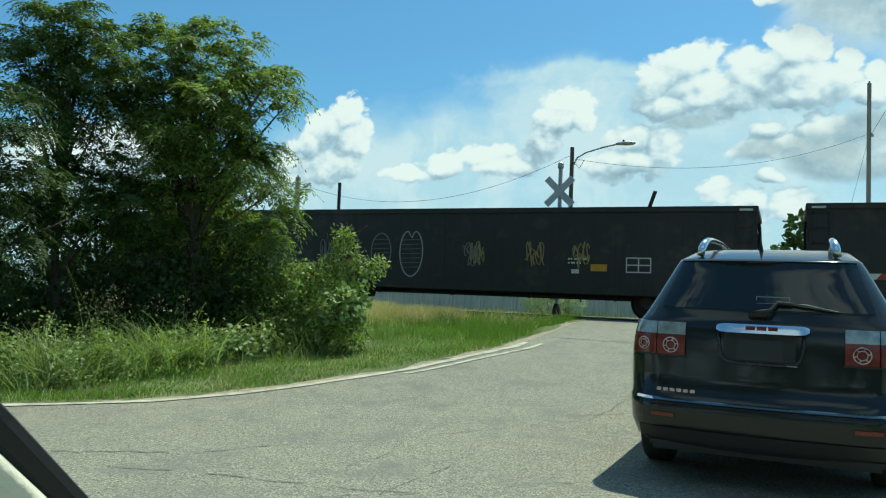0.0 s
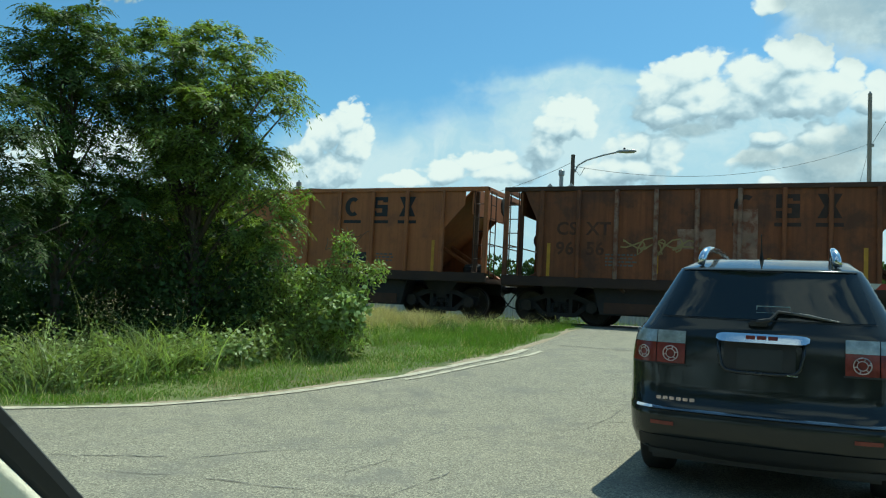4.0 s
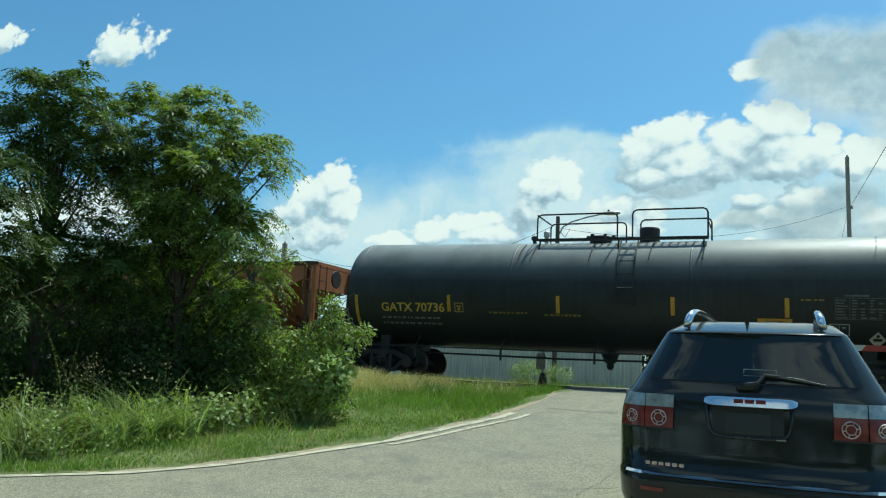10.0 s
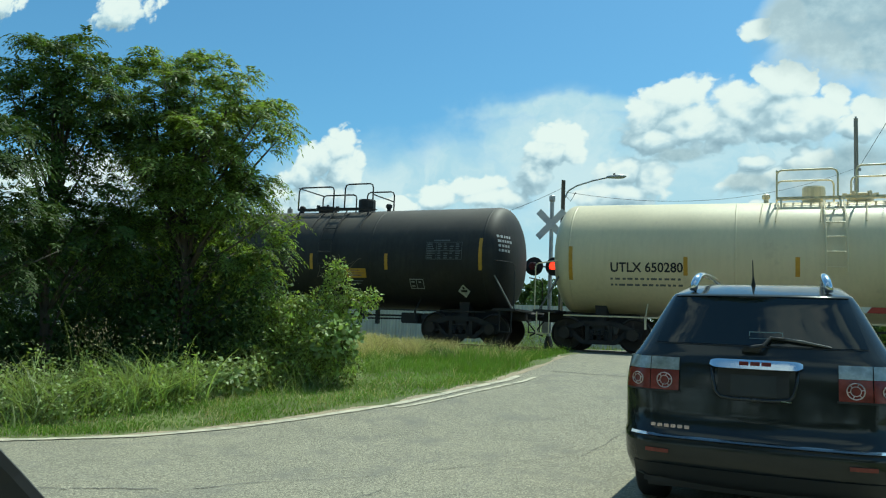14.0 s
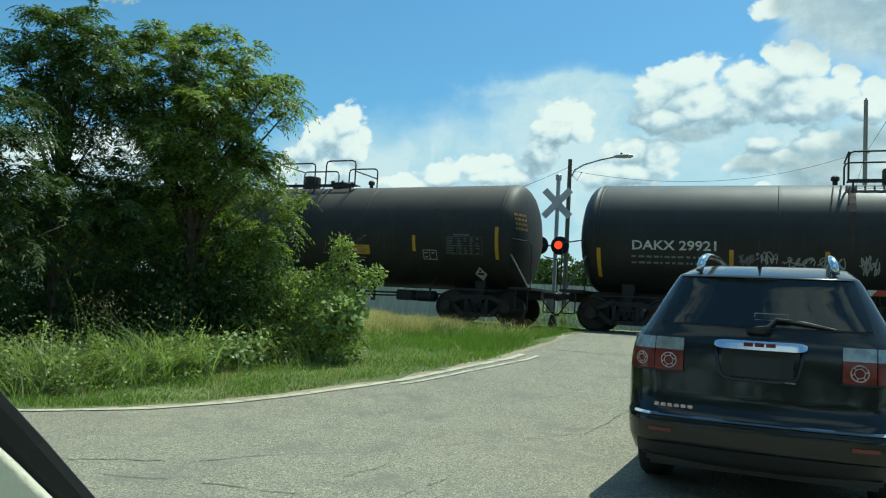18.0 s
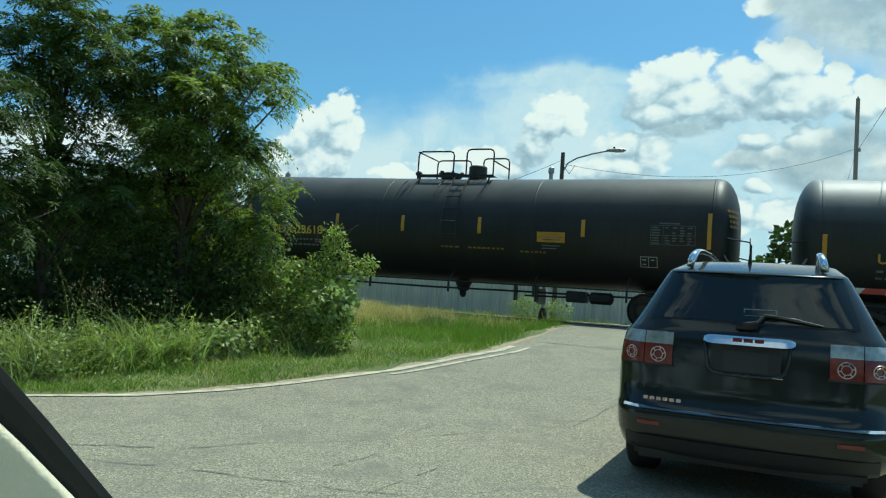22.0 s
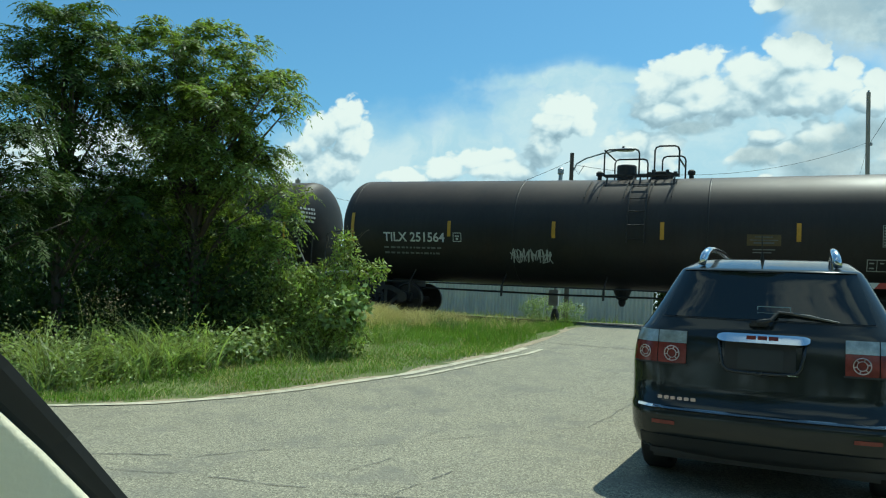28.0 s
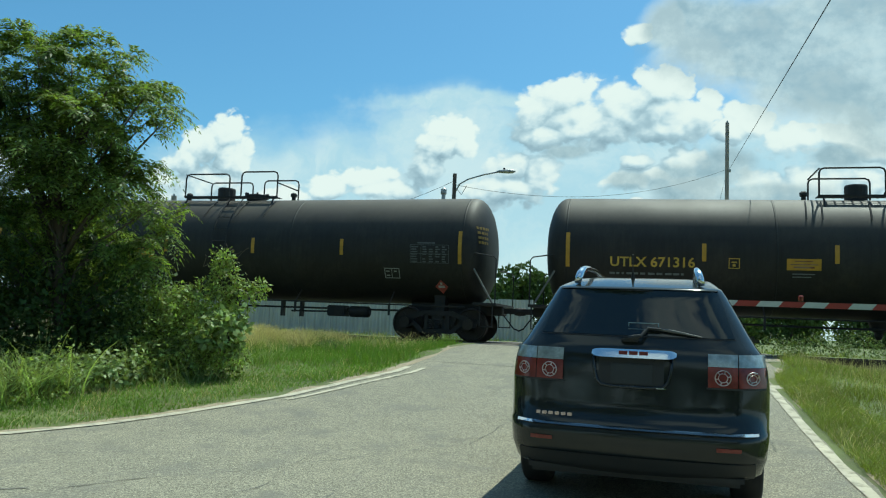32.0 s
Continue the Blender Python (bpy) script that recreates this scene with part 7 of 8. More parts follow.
LEAF_PALE = mat("pale_vine_leaves", (0.27, 0.335, 0.125), 0.5, vary=0.25, scale=1.2, fine=8, per_island=0.4, see_through=0.3, spec=0.25)
LEAF_SCRUB = mat("dull_scrub_leaves", (0.135, 0.17, 0.065), 0.6, vary=0.3, scale=0.8, fine=6, per_island=0.45, see_through=0.3, spec=0.1)
BARK = mat("grey_brown_bark", (0.10, 0.078, 0.058), 0.9, vary=0.3, scale=4, stretch=(4, 4, 0.8), fine=30, bump=0.7)
TALL = mat("tall_wild_grass", (0.255, 0.31, 0.120), 0.5, vary=0.25, scale=0.8, fine=5, per_island=0.55, see_through=0.40, spec=0.3)
GRASS = mat("verge_grass", (0.155, 0.250, 0.043), 0.55, vary=0.3, scale=0.5, fine=5, per_island=0.35, see_through=0.35, spec=0.15)
GRASS_SUN = mat("sun_dried_grass", (0.235, 0.275, 0.066), 0.6, vary=0.3, scale=0.6, fine=5, per_island=0.4, see_through=0.35, spec=0.15)
STRAW = mat("dry_straw_grass", (0.50, 0.43, 0.235), 0.7, vary=0.25, scale=0.6, fine=5, per_island=0.45, see_through=0.3, spec=0.15)
SEED = mat("seed_heads", (0.34, 0.27, 0.15), 0.8, vary=0.25, scale=2, per_island=0.3)


def rand_unit(rng, n):
    v = rng.normal(size=(n, 3))
    return v / np.linalg.norm(v, axis=1)[:, None]


def mesh_from(name, verts, quads, material, parent=None):
    me = bpy.data.meshes.new(name)
    me.vertices.add(len(verts))
    me.vertices.foreach_set("co", np.asarray(verts, dtype=np.float32).ravel())
    nq, k = quads.shape
    me.loops.add(nq * k)
    me.loops.foreach_set("vertex_index", quads.astype(np.int32).ravel())
    me.polygons.add(nq)
    me.polygons.foreach_set("loop_start", np.arange(0, nq * k, k, dtype=np.int32))
    me.polygons.foreach_set("loop_total", np.full(nq, k, dtype=np.int32))
    me.update(calc_edges=True)
    me.materials.append(material)
    ob = new(name, me)
    if parent is not None:
        ob.parent = parent
    return ob


def leaf_quads(base, along, side, length, width):
    """Lozenge leaves: base point, direction, side direction, sizes -> vertices and quads."""
    n = len(base)
    length, width = np.asarray(length)[:, None], np.asarray(width)[:, None]
    mid = base + along * length * 0.45
    v = np.stack([base, mid + side * width * 0.5, base + along * length, mid - side * width * 0.5], 1).reshape(-1, 3)
    return v, np.arange(4 * n).reshape(n, 4)


def fronds(rng, place, heading, length, pairs=5, droop=0.55, leaf=0.11):
    """Feather leaves: a drooping midrib with pairs of leaflets and one at the tip."""
    n = len(place)
    up = np.array([0, 0, 1.0])
    side = np.cross(heading, up)
    side /= np.linalg.norm(side, axis=1)[:, None] + 1e-9
    vs, qs, off = [], [], 0
    for k in range(pairs + 1):
        u = (k + 0.6) / (pairs + 0.6)
        p = place + heading * (length * u)[:, None] + up * (-droop * length * u * u)[:, None]
        tang = heading - up * (2 * droop * u)
        tang /= np.linalg.norm(tang, axis=1)[:, None]
        for s in ((-1, 1) if k < pairs else (0,)):
            d = tang * (0.55 if s else 1.0) + side * s * 0.85 - up * 0.22 * rng.uniform(0.0, 1.6, n)[:, None]
            d /= np.linalg.norm(d, axis=1)[:, None]
            w = np.cross(d, np.cross(tang, side) + 0.5 * rand_unit(rng, n))
            w /= np.linalg.norm(w, axis=1)[:, None] + 1e-9
            v, q = leaf_quads(p, d, w, leaf * rng.uniform(0.75, 1.25, n), leaf * 0.29 * rng.uniform(0.8, 1.2, n))
            vs.append(v)
            qs.append(q + off)
            off += len(v)
    return np.concatenate(vs), np.concatenate(qs)


def limbs(tree, base, clumps, r0, seed):
    """A trunk that forks towards the clumps, tapered."""
    rnd = random.Random(seed)
    base = Vector(base)
    top = Vector((np.mean(clumps[:, 0]), np.mean(clumps[:, 1]), np.max(clumps[:, 2]) - 0.9))
    trunk = [base + (top - base) * u + Vector((0.12 * math.sin(5 * u + seed), 0.1 * math.cos(4 * u + seed), 0)) for u in np.linspace(0, 1, 9)]
    part("trunk", tube(trunk, [r0 * (1 - 0.8 * u) for u in np.linspace(0, 1, 9)], 9), BARK, tree, smooth=True)
    for c in clumps:
        c = Vector(c)
        if rnd.random() < 0.45:
            u = min(0.9, max(0.12, (c.z - base.z - 0.8) / (top.z - base.z) * 0.75))
            s = trunk[int(u * 8)]
            m_ = s.lerp(c, 0.5) + Vector((rnd.uniform(-.15, .15), rnd.uniform(-.15, .15), rnd.uniform(0.0, 0.25)))
            part("limb", tube([s, s.lerp(m_, 0.5) + Vector((0, 0, 0.08)), m_, c], [r0 * 0.34, r0 * 0.25, r0 * 0.17, 0.008], 6), BARK, tree, smooth=True)


def leafy_tree(x, y, z, lobes, label, seed, per=23, gap=0.40, length=(0.26, 0.46), leaf=0.100, r0=0.13, material=None, trunk_at=None):
    """A tree whose crown is made of lobes (x, y, z, radius), each a set of separate tufts of feather leaves at twig tips."""
    rng = np.random.default_rng(seed)
    tree = thing("tree", label, "tree")
    clumps, outs = [], []
    for cx, cy, cz, r in lobes:
        n = int(170 * r * r) + 14
        d = rand_unit(rng, n)
        d[:, 2] = np.where((d[:, 2] < -0.3) & (rng.random(n) < 0.6), -d[:, 2], d[:, 2])
        rad = r * (0.50 + 0.50 * rng.random(n) ** 0.6)
        clumps.append(np.array([cx, cy, cz]) + d * rad[:, None] * np.array([1, 1, 0.9]))
        outs.append(d)
    clumps, outs = np.concatenate(clumps), np.concatenate(outs)
    order = rng.permutation(len(clumps))
    kept = []
    for i in order:
        if clumps[i, 2] > z + 0.3 and all(np.sum((clumps[i] - clumps[k]) ** 2) > gap * gap for k in kept):
            kept.append(i)
    clumps, outs = clumps[kept], outs[kept]
    # tufts differ in fullness and size
    full = np.clip(rng.normal(1.0, 0.4, len(clumps)), 0.35, 1.8)
    count = np.maximum(5, per * full).astype(int)
    place, way = np.repeat(clumps, count, 0), np.repeat(outs, count, 0)
    n = len(place)
    spread = rand_unit(rng, n)
    spread[:, 2] = spread[:, 2] * 0.6 + 0.45
    head = spread + way * 0.7
    head /= np.linalg.norm(head, axis=1)[:, None] + 1e-9
    place = place + way * rng.uniform(-0.14, 0.10, n)[:, None] + spread * 0.05
    v, q = fronds(rng, place, head, rng.uniform(*length, n) * np.repeat(0.8 + 0.25 * full, count), pairs=7, droop=0.66, leaf=leaf)
    mesh_from("crown", v, q, material or LEAF_TREE, tree)
    limbs(tree, (*(trunk_at or (x, y)), z), clumps[::2], r0, seed)
    return tree


def bush(x, y, z, blobs, label, seed, density=900, leaf=(0.06, 0.12), material=None, category="shrub", broad=0.62, fill=0.5, trunk=True):
    """A shrub: a dense coat of broad leaves on lobes, with stems inside."""
    rng = np.random.default_rng(seed)
    t = thing("shrub", label, category)
    vs, qs, off = [], [], 0
    for dx, dy, dz, rx, rz in blobs:
        n = int(density * rx * (rx + rz))
        d = rand_unit(rng, n)
        d[:, 2] = np.where(rng.random(n) < 0.25, np.abs(d[:, 2]), d[:, 2])
        rad = 1 - fill * rng.random(n) ** 1.8
        stray = rng.random(n) < 0.05
        rad = np.where(stray, rng.uniform(1.02, 1.2, n), rad)
        lump = 1 + 0.22 * np.sin(7 * d[:, 0] + seed) * np.cos(6 * d[:, 1] + 5 * d[:, 2]) + 0.17 * np.sin(15 * d[:, 0] + 2 * seed) * np.sin(13 * d[:, 2] + seed + 9 * d[:, 1])
        p = np.array([x + dx, y + dy, z + dz]) + d * (rad * lump)[:, None] * np.array([rx, rx, rz])
        keep = p[:, 2] > z + 0.03
        p, d = p[keep], d[keep]
        n = len(p)
        along = d * 0.5 + rand_unit(rng, n) * 0.8 + np.array([0, 0, -0.35])
        along /= np.linalg.norm(along, axis=1)[:, None]
        nrm = d * 0.6 + rand_unit(rng, n) * 0.6 + np.array([0, -0.1, 0.6])
        side = np.cross(along, nrm)
        side /= np.linalg.norm(side, axis=1)[:, None] + 1e-9
        ln = rng.uniform(*leaf, n)
        v, q = leaf_quads(p, along, side, ln, ln * broad)
        vs.append(v)
        qs.append(q + off)
        off += len(v)
    mesh_from("leaves", np.concatenate(vs), np.concatenate(qs), material or LEAF_VINE, t)
    if trunk:
        for k, (dx, dy, dz, rx, rz) in enumerate(blobs[:4]):
            part("stem", tube([(x + dx * 0.3, y + dy * 0.3 + 0.2, z - 0.05), (x + dx * 0.6 + 0.05, y + dy * 0.7 + 0.15, z + dz * 0.5), (x + dx * 0.9, y + dy + 0.1, z + dz + rz * 0.3)], [0.02, 0.015, 0.006], 6), BARK, t)
    return t


# trees on the verge
Z1 = 0.05
leafy_tree(-9.6, 10.9, 0.25, [(-10.62, 10.8, 5.38, 0.78), (-9.75, 11.0, 5.30, 0.82), (-9.12, 11.2, 5.66, 0.44), (-8.78, 11.2, 4.74, 0.74), (-8.24, 11.4, 4.98, 0.36), (-8.9, 11.0, 5.15, 0.45), (-9.4, 11.1, 4.9, 0.6), (-9.15, 10.6, 4.2, 0.76),
                             (-10.21, 10.8, 4.46, 0.77), (-8.85, 11.0, 3.52, 0.62), (-8.16, 11.3, 3.10, 0.30), (-7.74, 11.5, 3.08, 0.10), (-9.61, 10.7, 3.2, 0.73), (-9.3, 11.2, 2.61, 0.60), (-8.9, 11.8, 2.55, 0.36),
                             (-11.12, 11.0, 4.75, 0.55), (-8.33, 11.2, 4.34, 0.34), (-8.40, 11.1, 3.74, 0.34), (-9.43, 10.3, 3.81, 0.56), (-8.20, 11.5, 2.56, 0.28), (-8.35, 11.6, 2.12, 0.28), (-9.5, 11.5, 1.9, 0.5), (-10.3, 10.6, 3.5, 0.55), (-10.4, 10.5, 2.6, 0.7)],
           "green leafy tree with feather-shaped leaves on the verge", 101, gap=0.34, per=24)
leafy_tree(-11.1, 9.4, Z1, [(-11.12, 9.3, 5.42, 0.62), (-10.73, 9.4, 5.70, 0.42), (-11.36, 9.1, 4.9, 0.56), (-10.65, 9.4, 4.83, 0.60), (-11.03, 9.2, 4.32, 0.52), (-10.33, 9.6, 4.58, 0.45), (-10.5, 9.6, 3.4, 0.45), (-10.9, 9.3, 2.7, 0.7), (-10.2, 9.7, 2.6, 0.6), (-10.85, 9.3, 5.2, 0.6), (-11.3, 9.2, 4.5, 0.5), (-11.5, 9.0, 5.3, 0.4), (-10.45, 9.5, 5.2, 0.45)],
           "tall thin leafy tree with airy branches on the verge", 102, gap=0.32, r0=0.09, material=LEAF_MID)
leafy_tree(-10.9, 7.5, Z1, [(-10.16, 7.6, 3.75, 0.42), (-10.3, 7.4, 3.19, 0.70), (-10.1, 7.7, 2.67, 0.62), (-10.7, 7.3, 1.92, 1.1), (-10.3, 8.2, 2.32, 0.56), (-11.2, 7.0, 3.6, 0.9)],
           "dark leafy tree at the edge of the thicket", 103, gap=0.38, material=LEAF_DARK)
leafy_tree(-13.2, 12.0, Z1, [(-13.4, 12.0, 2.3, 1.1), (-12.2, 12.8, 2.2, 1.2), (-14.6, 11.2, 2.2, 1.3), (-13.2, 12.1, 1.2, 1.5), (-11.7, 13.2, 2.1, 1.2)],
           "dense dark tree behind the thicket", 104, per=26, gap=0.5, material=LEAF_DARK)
# hidden tree added to cut the sunlight and darken the thicket in front
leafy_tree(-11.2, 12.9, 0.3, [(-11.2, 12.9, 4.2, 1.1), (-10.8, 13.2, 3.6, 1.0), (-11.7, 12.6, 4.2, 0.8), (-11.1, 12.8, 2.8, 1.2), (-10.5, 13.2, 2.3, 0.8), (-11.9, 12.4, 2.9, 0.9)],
           "dense leafy tree added behind the front row to shade it", 105, per=24, gap=0.44, material=LEAF_DARK)
# understorey below the crowns, its shade put into the dark leaf colour
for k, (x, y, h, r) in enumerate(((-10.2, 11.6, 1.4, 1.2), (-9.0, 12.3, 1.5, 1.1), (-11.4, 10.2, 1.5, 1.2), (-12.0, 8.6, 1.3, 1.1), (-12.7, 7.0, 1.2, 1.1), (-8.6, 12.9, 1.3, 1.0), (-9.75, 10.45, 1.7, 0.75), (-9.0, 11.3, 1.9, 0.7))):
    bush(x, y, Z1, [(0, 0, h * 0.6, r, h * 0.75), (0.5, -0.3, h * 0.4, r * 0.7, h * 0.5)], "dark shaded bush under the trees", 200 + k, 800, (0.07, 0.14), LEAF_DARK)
# the vine-covered shrub beside the road
bush(-7.36, 11.6, 0.34, [(-0.56, 0.0, 0.88, 0.60, 0.55), (0.05, 0.0, 0.75, 0.66, 0.64), (-0.39, -0.1, 1.24, 0.38, 0.28), (-0.84, -0.3, 0.92, 0.38, 0.36), (-0.84, -0.6, 0.45, 0.42, 0.42), (0.14, 0.0, 1.31, 0.34, 0.3),
                        (0.46, 0.05, 1.62, 0.27, 0.36), (0.42, 0.05, 1.95, 0.19, 0.2), (0.74, 0.15, 1.36, 0.28, 0.26), (1.03, 0.2, 1.49, 0.17, 0.15), (0.72, -0.2, 0.34, 0.37, 0.36), (-0.07, -0.4, 0.31, 0.5, 0.4), (-0.43, -0.7, 0.2, 0.4, 0.36)],
     "bushy green shrub smothered in broad-leaved vines", 301, 3500, (0.045, 0.10), broad=0.45, fill=0.42)
bush(-6.66, 11.3, 0.82, [(0, 0, 0.28, 0.38, 0.34), (-0.12, -0.1, -0.05, 0.28, 0.26), (0.1, 0.1, 0.5, 0.24, 0.2)], "pale broad-leaved vine spilling over the shrub", 305, 1500, (0.08, 0.14), LEAF_PALE, category="vine", broad=0.7)
tendril = thing("vine_tendrils", "thin curling vine tendrils on top of the shrub", "vine")
for k, (dx, dz, a) in enumerate(((0.0, 0.0, 0.3), (0.14, 0.02, 2.6), (-0.3, -0.25, 2.2), (0.22, -0.1, 0.9))):
    pts = [Vector((-6.9 + dx + 0.24 * u * math.cos(a) - 0.06 * math.sin(5 * u), 11.65, 2.40 + dz + 0.22 * u * math.sin(a) + 0.05 * math.sin(6 * u + k))) for u in np.linspace(0, 1, 9)]
    part("tendril", tube(pts, 0.006, 5), BARK, tendril)
bush(-8.05, 9.9, 0.20, [(0, 0, 0.22, 0.50, 0.34), (-0.35, -0.35, 0.2, 0.42, 0.32), (0.3, 0.35, 0.22, 0.40, 0.34)], "low sprawling pale broad-leaved weeds", 302, 1500, (0.06, 0.11), LEAF_PALE, category="weeds")
for k in range(11):
    u = (k % 6) / 5
    far = k // 6
    bush(-8.35 - 0.5 * u - 0.5 * far, 10.4 - 3.6 * u + 0.3 * far, 0.06, [(0, 0, 0.22, 0.40 + 0.08 * (k % 2), 0.24 + 0.1 * (k % 3) + 0.18 * far), (0.3, -0.25, 0.15, 0.32, 0.22), (-0.3, 0.2, 0.35 + 0.2 * far, 0.2, 0.3)], "rank leafy weeds on the verge", 340 + k, 1100, (0.035, 0.075), category="weeds")
for k, (x, y) in enumerate(((-6.4, 15.2), (-7.2, 16.3), (-5.9, 16.9), (-8.0, 17.4), (-6.8, 17.9))):
    bush(x, y, land(x, y), [(0, 0, 0.14, 0.32, 0.18), (0.25, 0.1, 0.1, 0.25, 0.14)], "low leafy weeds in the dry grass", 360 + k, 1900, (0.025, 0.05), LEAF_SCRUB, category="weeds")
for k in range(13):
    u = k / 12
    if k % 5 == 2:
        continue
    bush(-8.25 + 0.2 * u + 0.42 * math.sin(2.3 * k), 6.9 + 2.8 * u + 0.1 * math.cos(3.1 * k), 0.04 + 0.1 * u, [(0, 0, 0.08, 0.20 + 0.05 * (k % 3), 0.10 + 0.09 * (k % 3)), (-0.15, 0.18, 0.38, 0.11, 0.22 + 0.2 * (k % 2)), (0.16, -0.1, 0.2 + 0.12 * (k % 4), 0.08, 0.2)], "leafy pale weeds among the tall grass", 380 + k, 1500, (0.035, 0.075), LEAF_PALE if k % 3 == 1 else LEAF_VINE, category="weeds", trunk=False)
# a bush and weeds beyond the track
bush(-7.6, 26.6, 0.85, [(0, 0, 0.35, 0.75, 0.5), (0.8, 0.2, 0.28, 0.6, 0.42), (-0.5, 0.1, 0.3, 0.4, 0.4)], "small pale green bush at the foot of the signal", 304, 2600, (0.035, 0.065), LEAF_PALE)
for k in range(9):
    bush(4.2 + k * 1.75, 30 + 1.3 * (k % 3), 0.55, [(0, 0, 0.45, 0.7 + 0.25 * ((k * 5) % 3), 0.45 + 0.2 * ((k * 7) % 3)), (0.7, 0.4, 0.3, 0.5, 0.4)], "scrubby dull green bush beyond the track", 320 + k, 620, (0.06, 0.11), material=LEAF_SCRUB)


def blades(name, spots, height, width, lean, material, seed, label, category="grass", segs=2):
    """Grass blades, each a bent tapering strip; joined into one stuff object."""
    rng = np.random.default_rng(seed)
    n = len(spots)
    patch_h = np.array([0.65 + 0.9 * max(0.0, noise.noise((p[0] * 1.1, p[1] * 1.1, seed)) + 0.35) for p in spots])
    h = rng.uniform(*height, n) * patch_h
    w = rng.uniform(*width, n)
    a = rng.uniform(0, 2 * np.pi, n)
    bend = np.stack([np.cos(a), np.sin(a), np.zeros(n)], 1) * (h * rng.uniform(*lean, n))[:, None]
    b = rng.uniform(0, 2 * np.pi, n)
    side = np.stack([np.cos(b), np.sin(b), np.zeros(n)], 1)
    rings = []
    for k in range(segs + 1):
        u = k / segs
        p = spots + bend * (u ** 1.8)
        p = p + np.array([0, 0, 1.0]) * (h * (u - 0.22 * u * u * np.minimum(1, np.linalg.norm(bend, axis=1) / h)))[:, None]
        ww = (w * (1 - 0.85 * u))[:, None]
        rings.append(np.stack([p - side * ww / 2, p + side * ww / 2], 1))
    v = np.stack(rings, 1).reshape(n, -1, 3)
    per = 2 * (segs + 1)
    q = np.concatenate([np.arange(n)[:, None] * per + np.array([2 * k, 2 * k + 1, 2 * k + 3, 2 * k + 2]) for k in range(segs)])
    return tagged(mesh_from(name, v.reshape(-1, 3), q, material), label, category, kind="stuff")


def scatter(n, x0, x1, y0, y1, keep, seed):
    rng = np.random.default_rng(seed)
    out = []
    while len(out) < n:
        x, y = rng.uniform(x0, x1), rng.uniform(y0, y1)
        if keep(x, y) > rng.random():
            out.append((x, y, land(x, y) + 0.01))
    return np.array(out)


def left_verge(x, y):
    d = road_left(y) - 0.03 - x
    return 0 if d < 0 else min(1, d / 0.25) * (1 if d < 3.2 else 0.35)


def right_verge(x, y):
    d = x - road_right(y) - 0.02
    return 0 if d < -0.02 else min(1, 0.25 + d / 0.25)


blades("grass_verge", scatter(85000, -13, -4.3, 4.5, 19.3, left_verge, 1), (0.03, 0.10), (0.007, 0.016), (0.3, 1.3), GRASS, 11, "short green mown grass on the road verge")
blades("grass_verge", scatter(90000, 1.9, 9, 5, 19.4, right_verge, 2), (0.04, 0.14), (0.007, 0.016), (0.3, 1.2), GRASS_SUN, 12, "green grass beside the lane")
blades("grass_verge", scatter(16000, 1.9, 12, 9, 19.8, lambda x, y: right_verge(x, y) * smooth01((x - road_right(y) - 0.2) / 1.5 + (y - 15) / 6), 3), (0.10, 0.32), (0.005, 0.010), (0.2, 0.7), STRAW, 13, "dry straw-coloured grass stems beside the lane")
edge = scatter(15000, 1.98, 3.0, 3.5, 15.0, lambda x, y: 1 if road_right(y) - 0.06 < x < road_right(y) + 0.7 else 0, 41) + np.array([0, 0, 0.025])
blades("grass_verge", edge, (0.05, 0.13), (0.006, 0.013), (0.4, 1.4), GRASS_SUN, 42, "short green grass creeping over the asphalt edge")
blades("dry_tufts", edge[::6], (0.05, 0.16), (0.005, 0.010), (0.4, 1.4), STRAW, 43, "dry straw at the asphalt edge")
blades("dry_grass", scatter(27000, -10.5, -5.0, 14.0, 19.2, lambda x, y: left_verge(x, y) * smooth01((y - 14.2) / 2.5) * (0.03 + 0.97 * smooth01((-6.7 - x - 0.10 * (y - 14)) / 0.8)) * (0.9 if noise.noise((x * 1.5, y * 1.5, 2)) > 0.0 else 0.12), 4), (0.16, 0.46), (0.005, 0.011), (0.3, 1.0), STRAW, 14, "pale dry grass near the track")
blades("dry_tufts", scatter(5200, -12.5, -4.6, 6.0, 18.5, lambda x, y: left_verge(x, y) * (1 if noise.noise((x * 0.9, y * 0.9, 4)) > 0.05 else 0.15), 21), (0.06, 0.2), (0.004, 0.009), (0.3, 1.1), STRAW, 24, "scattered dry stems in the verge grass")
blades("dry_grass", scatter(15000, -11, -4.6, 12.5, 19.0, lambda x, y: left_verge(x, y) * smooth01((y - 12.2) / 2.5) * (1.0 - 0.25 * smooth01((-6.0 - x) / 1.2) * smooth01((y - 14.5) / 1.5)), 5), (0.08, 0.26), (0.007, 0.014), (0.2, 0.8), GRASS, 15, "longer green grass near the track")
blades("far_grass", scatter(9000, -22, 22, 24.3, 36, lambda x, y: 1 if (x < road_left(y) - 0.3 or x > road_right(y) + 0.3) else 0, 6), (0.08, 0.24), (0.012, 0.03), (0.2, 0.8), GRASS_SUN, 16, "rough grass beyond the track")
rg = np.random.default_rng(70)
tuft = []
for k in range(210):
    u = rg.random()
    back = rg.random() * 0.9
    c = np.array([-8.25 + 0.25 * u - 0.95 * back + rg.normal() * 0.12, 6.4 + 3.5 * u + 0.35 * back + rg.normal() * 0.12])
    for q in range(15 if 0.35 < u < 0.85 else 8):
        p_ = c + rg.normal(size=2) * 0.18
        tuft.append((p_[0], p_[1], land(*p_)))
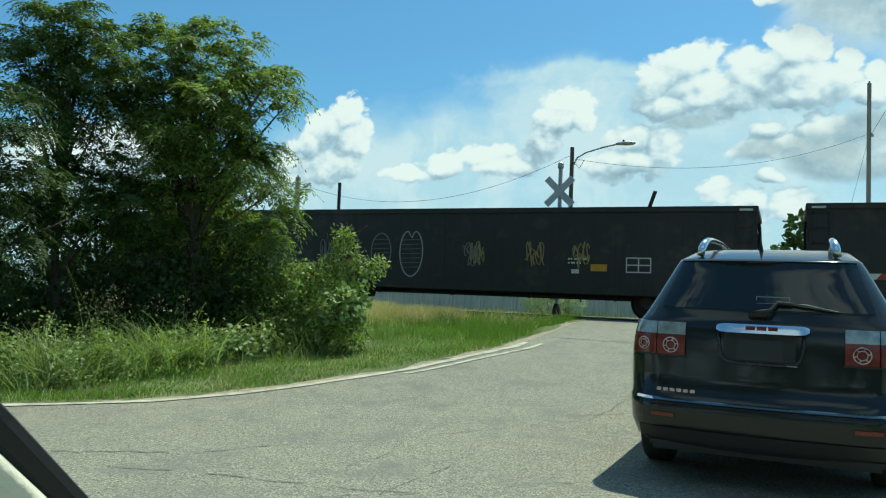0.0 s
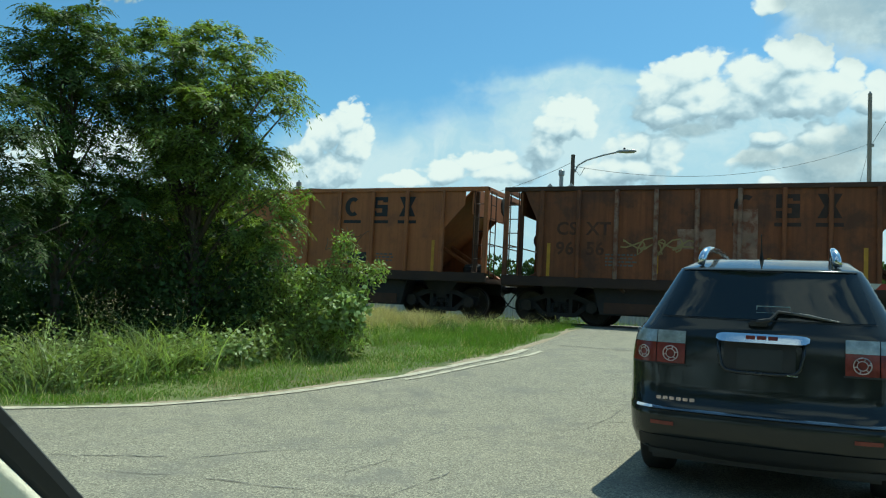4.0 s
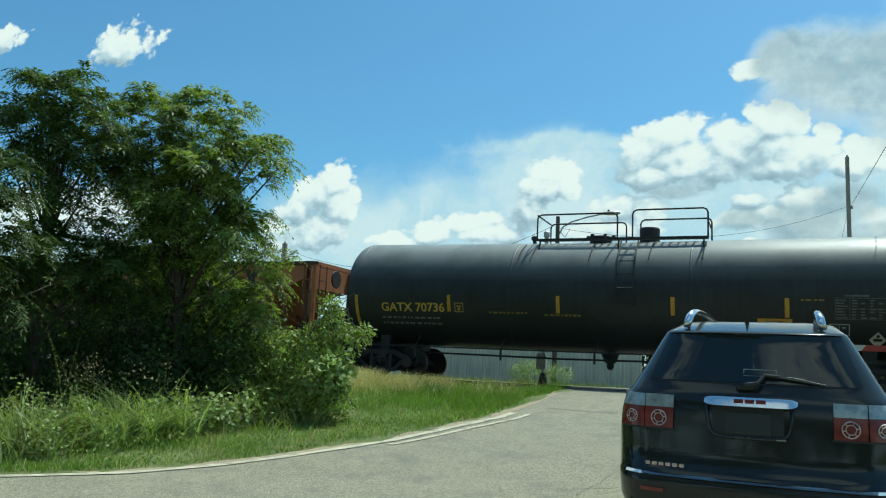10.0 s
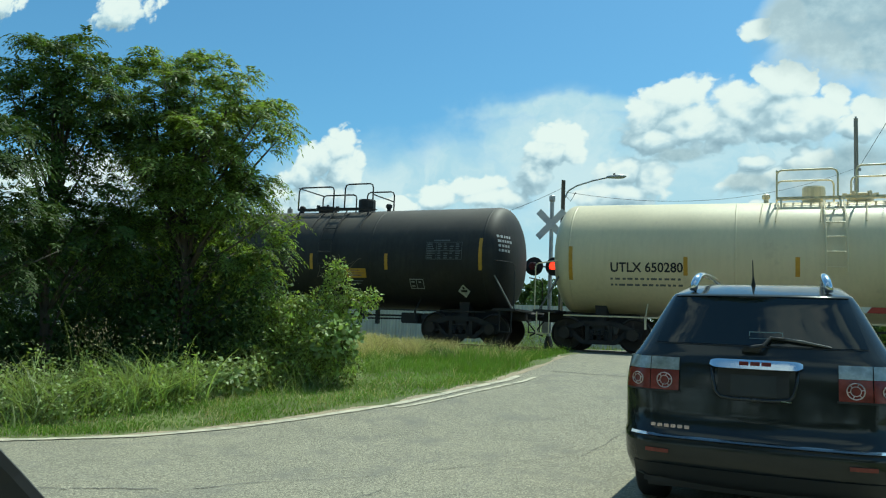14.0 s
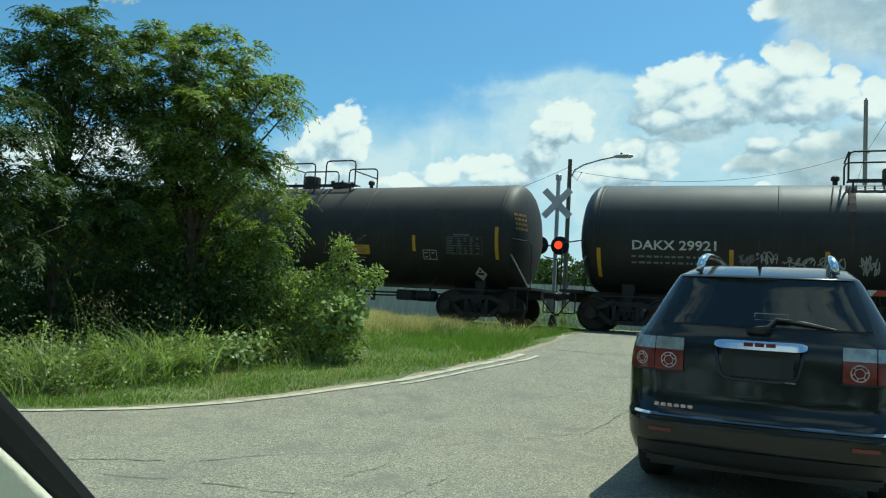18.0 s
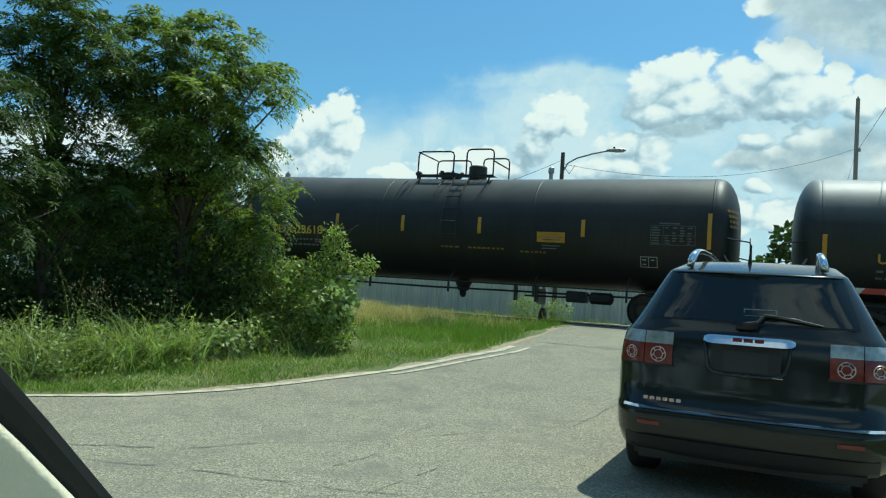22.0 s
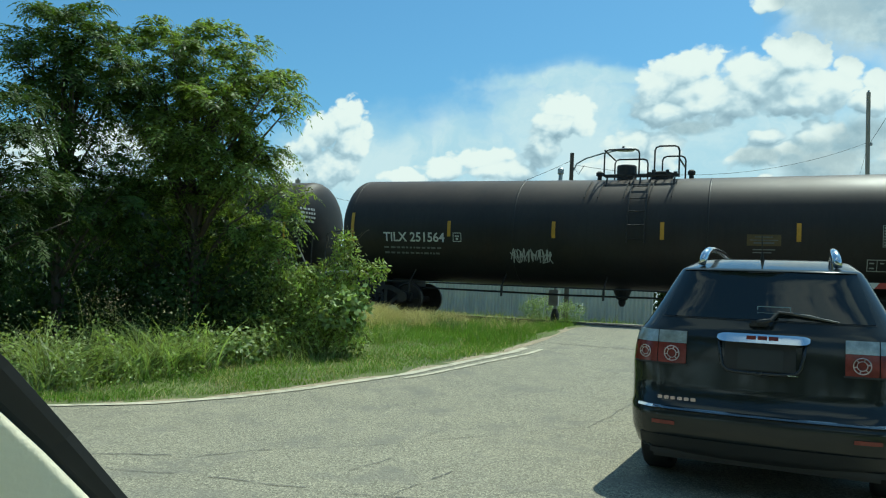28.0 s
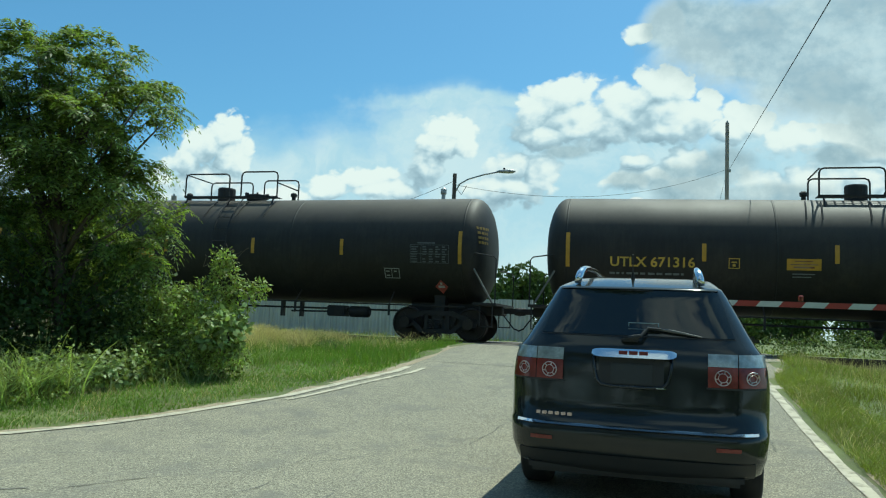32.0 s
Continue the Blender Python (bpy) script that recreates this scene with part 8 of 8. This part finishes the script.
blades("tall_grass", np.array(tuft), (0.30, 0.88), (0.012, 0.030), (0.4, 1.8), TALL, 17, "tall arching wild grass in clumps on the verge", segs=5)
loose = scatter(320, -9.2, -6.6, 10.2, 13.6, lambda x, y: 1 if 1.3 < road_left(y) - x < 2.6 else 0, 31)
blades("tall_grass", loose, (0.3, 0.75), (0.008, 0.016), (0.4, 1.4), TALL, 19, "loose long grass at the foot of the shrub", segs=5)
sp = scatter(9, -8.6, -8.2, 7.4, 9.6, lambda x, y: 1, 8)
tagged(blades("seed_stalks", np.repeat(sp, 3, 0), (0.9, 1.2), (0.005, 0.008), (0.05, 0.4), TALL, 18, "thin seed stalks", segs=3), "thin seed stalks above the tall grass", "grass")
rng_ = np.random.default_rng(77)
heads = np.repeat(sp + np.array([0, 0, 1.0]), 40, 0) + rng_.normal(size=(len(sp) * 40, 3)) * np.array([0.07, 0.07, 0.13])
al = rand_unit(rng_, len(heads))
sd = np.cross(al, np.array([0, 0, 1.0]))
v_, q_ = leaf_quads(heads, al, sd, np.full(len(heads), 0.04), np.full(len(heads), 0.014))
tagged(mesh_from("seed_heads", v_, q_, SEED), "loose brown seed heads of tall grass", "grass", kind="stuff")


# far woodland beyond the fields
def far_tree(x, y, h, r, seed, label="distant green tree in a wood line", group="far wood line"):
    rng = np.random.default_rng(seed)
    t = thing("tree", label, "tree", group=group)
    z = 0.3
    part("trunk", rod((x, y, z), (x, y, z + h * 0.7), 0.22, 0.06, seg=6), BARK, t)
    vs, qs, off = [], [], 0
    for k in range(13):
        c = np.array([x + rng.uniform(-r, r) * 0.7, y + rng.uniform(-r, r) * 0.7, z + h * rng.uniform(0.12, 0.85)])
        rr = r * rng.uniform(0.35, 0.6)
        n = 260
        d = rand_unit(rng, n)
        p = c + d * (rr * (0.7 + 0.4 * rng.random(n)))[:, None]
        al_ = d + rand_unit(rng, n)
        al_ /= np.linalg.norm(al_, axis=1)[:, None]
        s_ = np.cross(al_, rand_unit(rng, n))
        s_ /= np.linalg.norm(s_, axis=1)[:, None]
        ln = rng.uniform(0.35, 0.7, n)
        v, q = leaf_quads(p, al_, s_, ln, ln * 0.7)
        vs.append(v)
        qs.append(q + off)
        off += len(v)
    mesh_from("crown", np.concatenate(vs), np.concatenate(qs), LEAF_FAR, t)


rw = random.Random(9)
for i in range(46):
    x = -95 + i * 3.6 + rw.uniform(-1, 1)
    far_tree(x, 105 + rw.uniform(-8, 10) , rw.uniform(6.0, 9.5), rw.uniform(2.6, 3.8), 500 + i)
far_tree(2.0, 62.0, 8.2, 2.6, 601)
far_tree(-4.5, 70.0, 6.8, 2.6, 602)

# unseen trees added behind, as dark reflections suggest; they darken the waiting car's paint
for i, (x, y, h, r) in enumerate(((-16, -10, 12, 4.5), (-11, -14, 15, 5.0), (-5, -16, 16, 5.0), (1.5, -24, 11, 4.5), (7, -26, 10, 4.5), (13, -22, 10, 4.5), (19, -16, 9, 4.0), (-21, -5, 10, 4.0))):
    far_tree(x, y, h, r, 640 + i, "leafy green tree by the road behind the waiting cars", "trees behind the cars")

# ---------------------------------------------------------------- the camera car's own pillar
TRIM = mat("beige_pillar_trim", (0.86, 0.77, 0.57), 0.75, vary=0.06, scale=6, fine=120, bump=0.15)
SEAL = mat("dark_windscreen_seal", (0.02, 0.019, 0.018), 0.7, vary=0.2)


def pillar():
    p = thing("windscreen_pillar", "beige windscreen pillar trim with a dark edge, inside the camera's car", "car pillar")
    e = Vector(EYE)
    way = [((-0.560, 0.760, -0.360), 1.02), ((-0.673, 0.699, -0.244), 0.93), ((-0.738, 0.656, -0.157), 0.86), ((-0.790, 0.609, -0.078), 0.80), ((-0.850, 0.525, 0.03), 0.72), ((-0.90, 0.40, 0.18), 0.64), ((-0.92, 0.20, 0.38), 0.56)]
    edge = [e + Vector(d).normalized() * r for d, r in way]
    dark, pale = bmesh.new(), bmesh.new()
    rows = []
    for i, q in enumerate(edge):
        t = (edge[min(i + 1, len(edge) - 1)] - edge[max(i - 1, 0)]).normalized()
        view = (q - e).normalized()
        s = t.cross(view).normalized()            # across the pillar as the driver sees it
        if s.x > 0:
            s = -s
        rows.append((q, s, view))
    for b, push in ((dark, 0.0), (pale, -0.012)):
        rings = []
        for i, (q, s, view) in enumerate(rows):
            lip = 0.040 + 0.0045 * min(i, 5)          # the dark edge widens upwards
            a0, a1 = (0.020, lip + 0.002) if b is dark else (lip, 0.24)
            pr = [(a0, 0.03), (a0, 0.004), (a0 + 0.008, 0.0), (a1 - 0.008, 0.0), (a1, 0.004), (a1, 0.03)]
            rings.append([b.verts.new(q + s * u + view * (w + push)) for u, w in pr])
        for g, h in zip(rings, rings[1:]):
            for k in range(len(g)):
                b.faces.new((g[k], g[(k + 1) % len(g)], h[(k + 1) % len(g)], h[k]))
        bmesh.ops.recalc_face_normals(b, faces=b.faces)
    part("edge_seal", dark, SEAL, p)
    part("trim_cover", pale, TRIM, p, smooth=True)


pillar()


# ---------------------------------------------------------------- what moves
def motions():
    step = [i * 2.0 for i in range(17)]
    for car, u in TRAIN:
        walk(car, [(t, pose(u + run(t), TRACK_Y, RAIL_Z)) for t in step])
    # wheels turn while they roll past the crossing
    for wheel, u, x in WHEELSETS:
        lo = [t / 30 for t in range(0, 961) if -17.5 < u + run(t / 30) < 9.5]
        rows = [(0.0, 0.0)]
        if lo:
            rows = [(t, math.degrees(run(t) / 0.45)) for t in lo[::1]]
            a0 = rows[0][1]
            rows = [(t, a - a0) for t, a in rows]
            if rows[0][0] > 0:
                rows.insert(0, (0.0, 0.0))
        if rows[-1][0] < 32:
            rows.append((32.0, rows[-1][1]))
        walk(wheel, [(t, pose(x, 0, 0.45, 0, a, 0)) for t, a in rows])


motions()
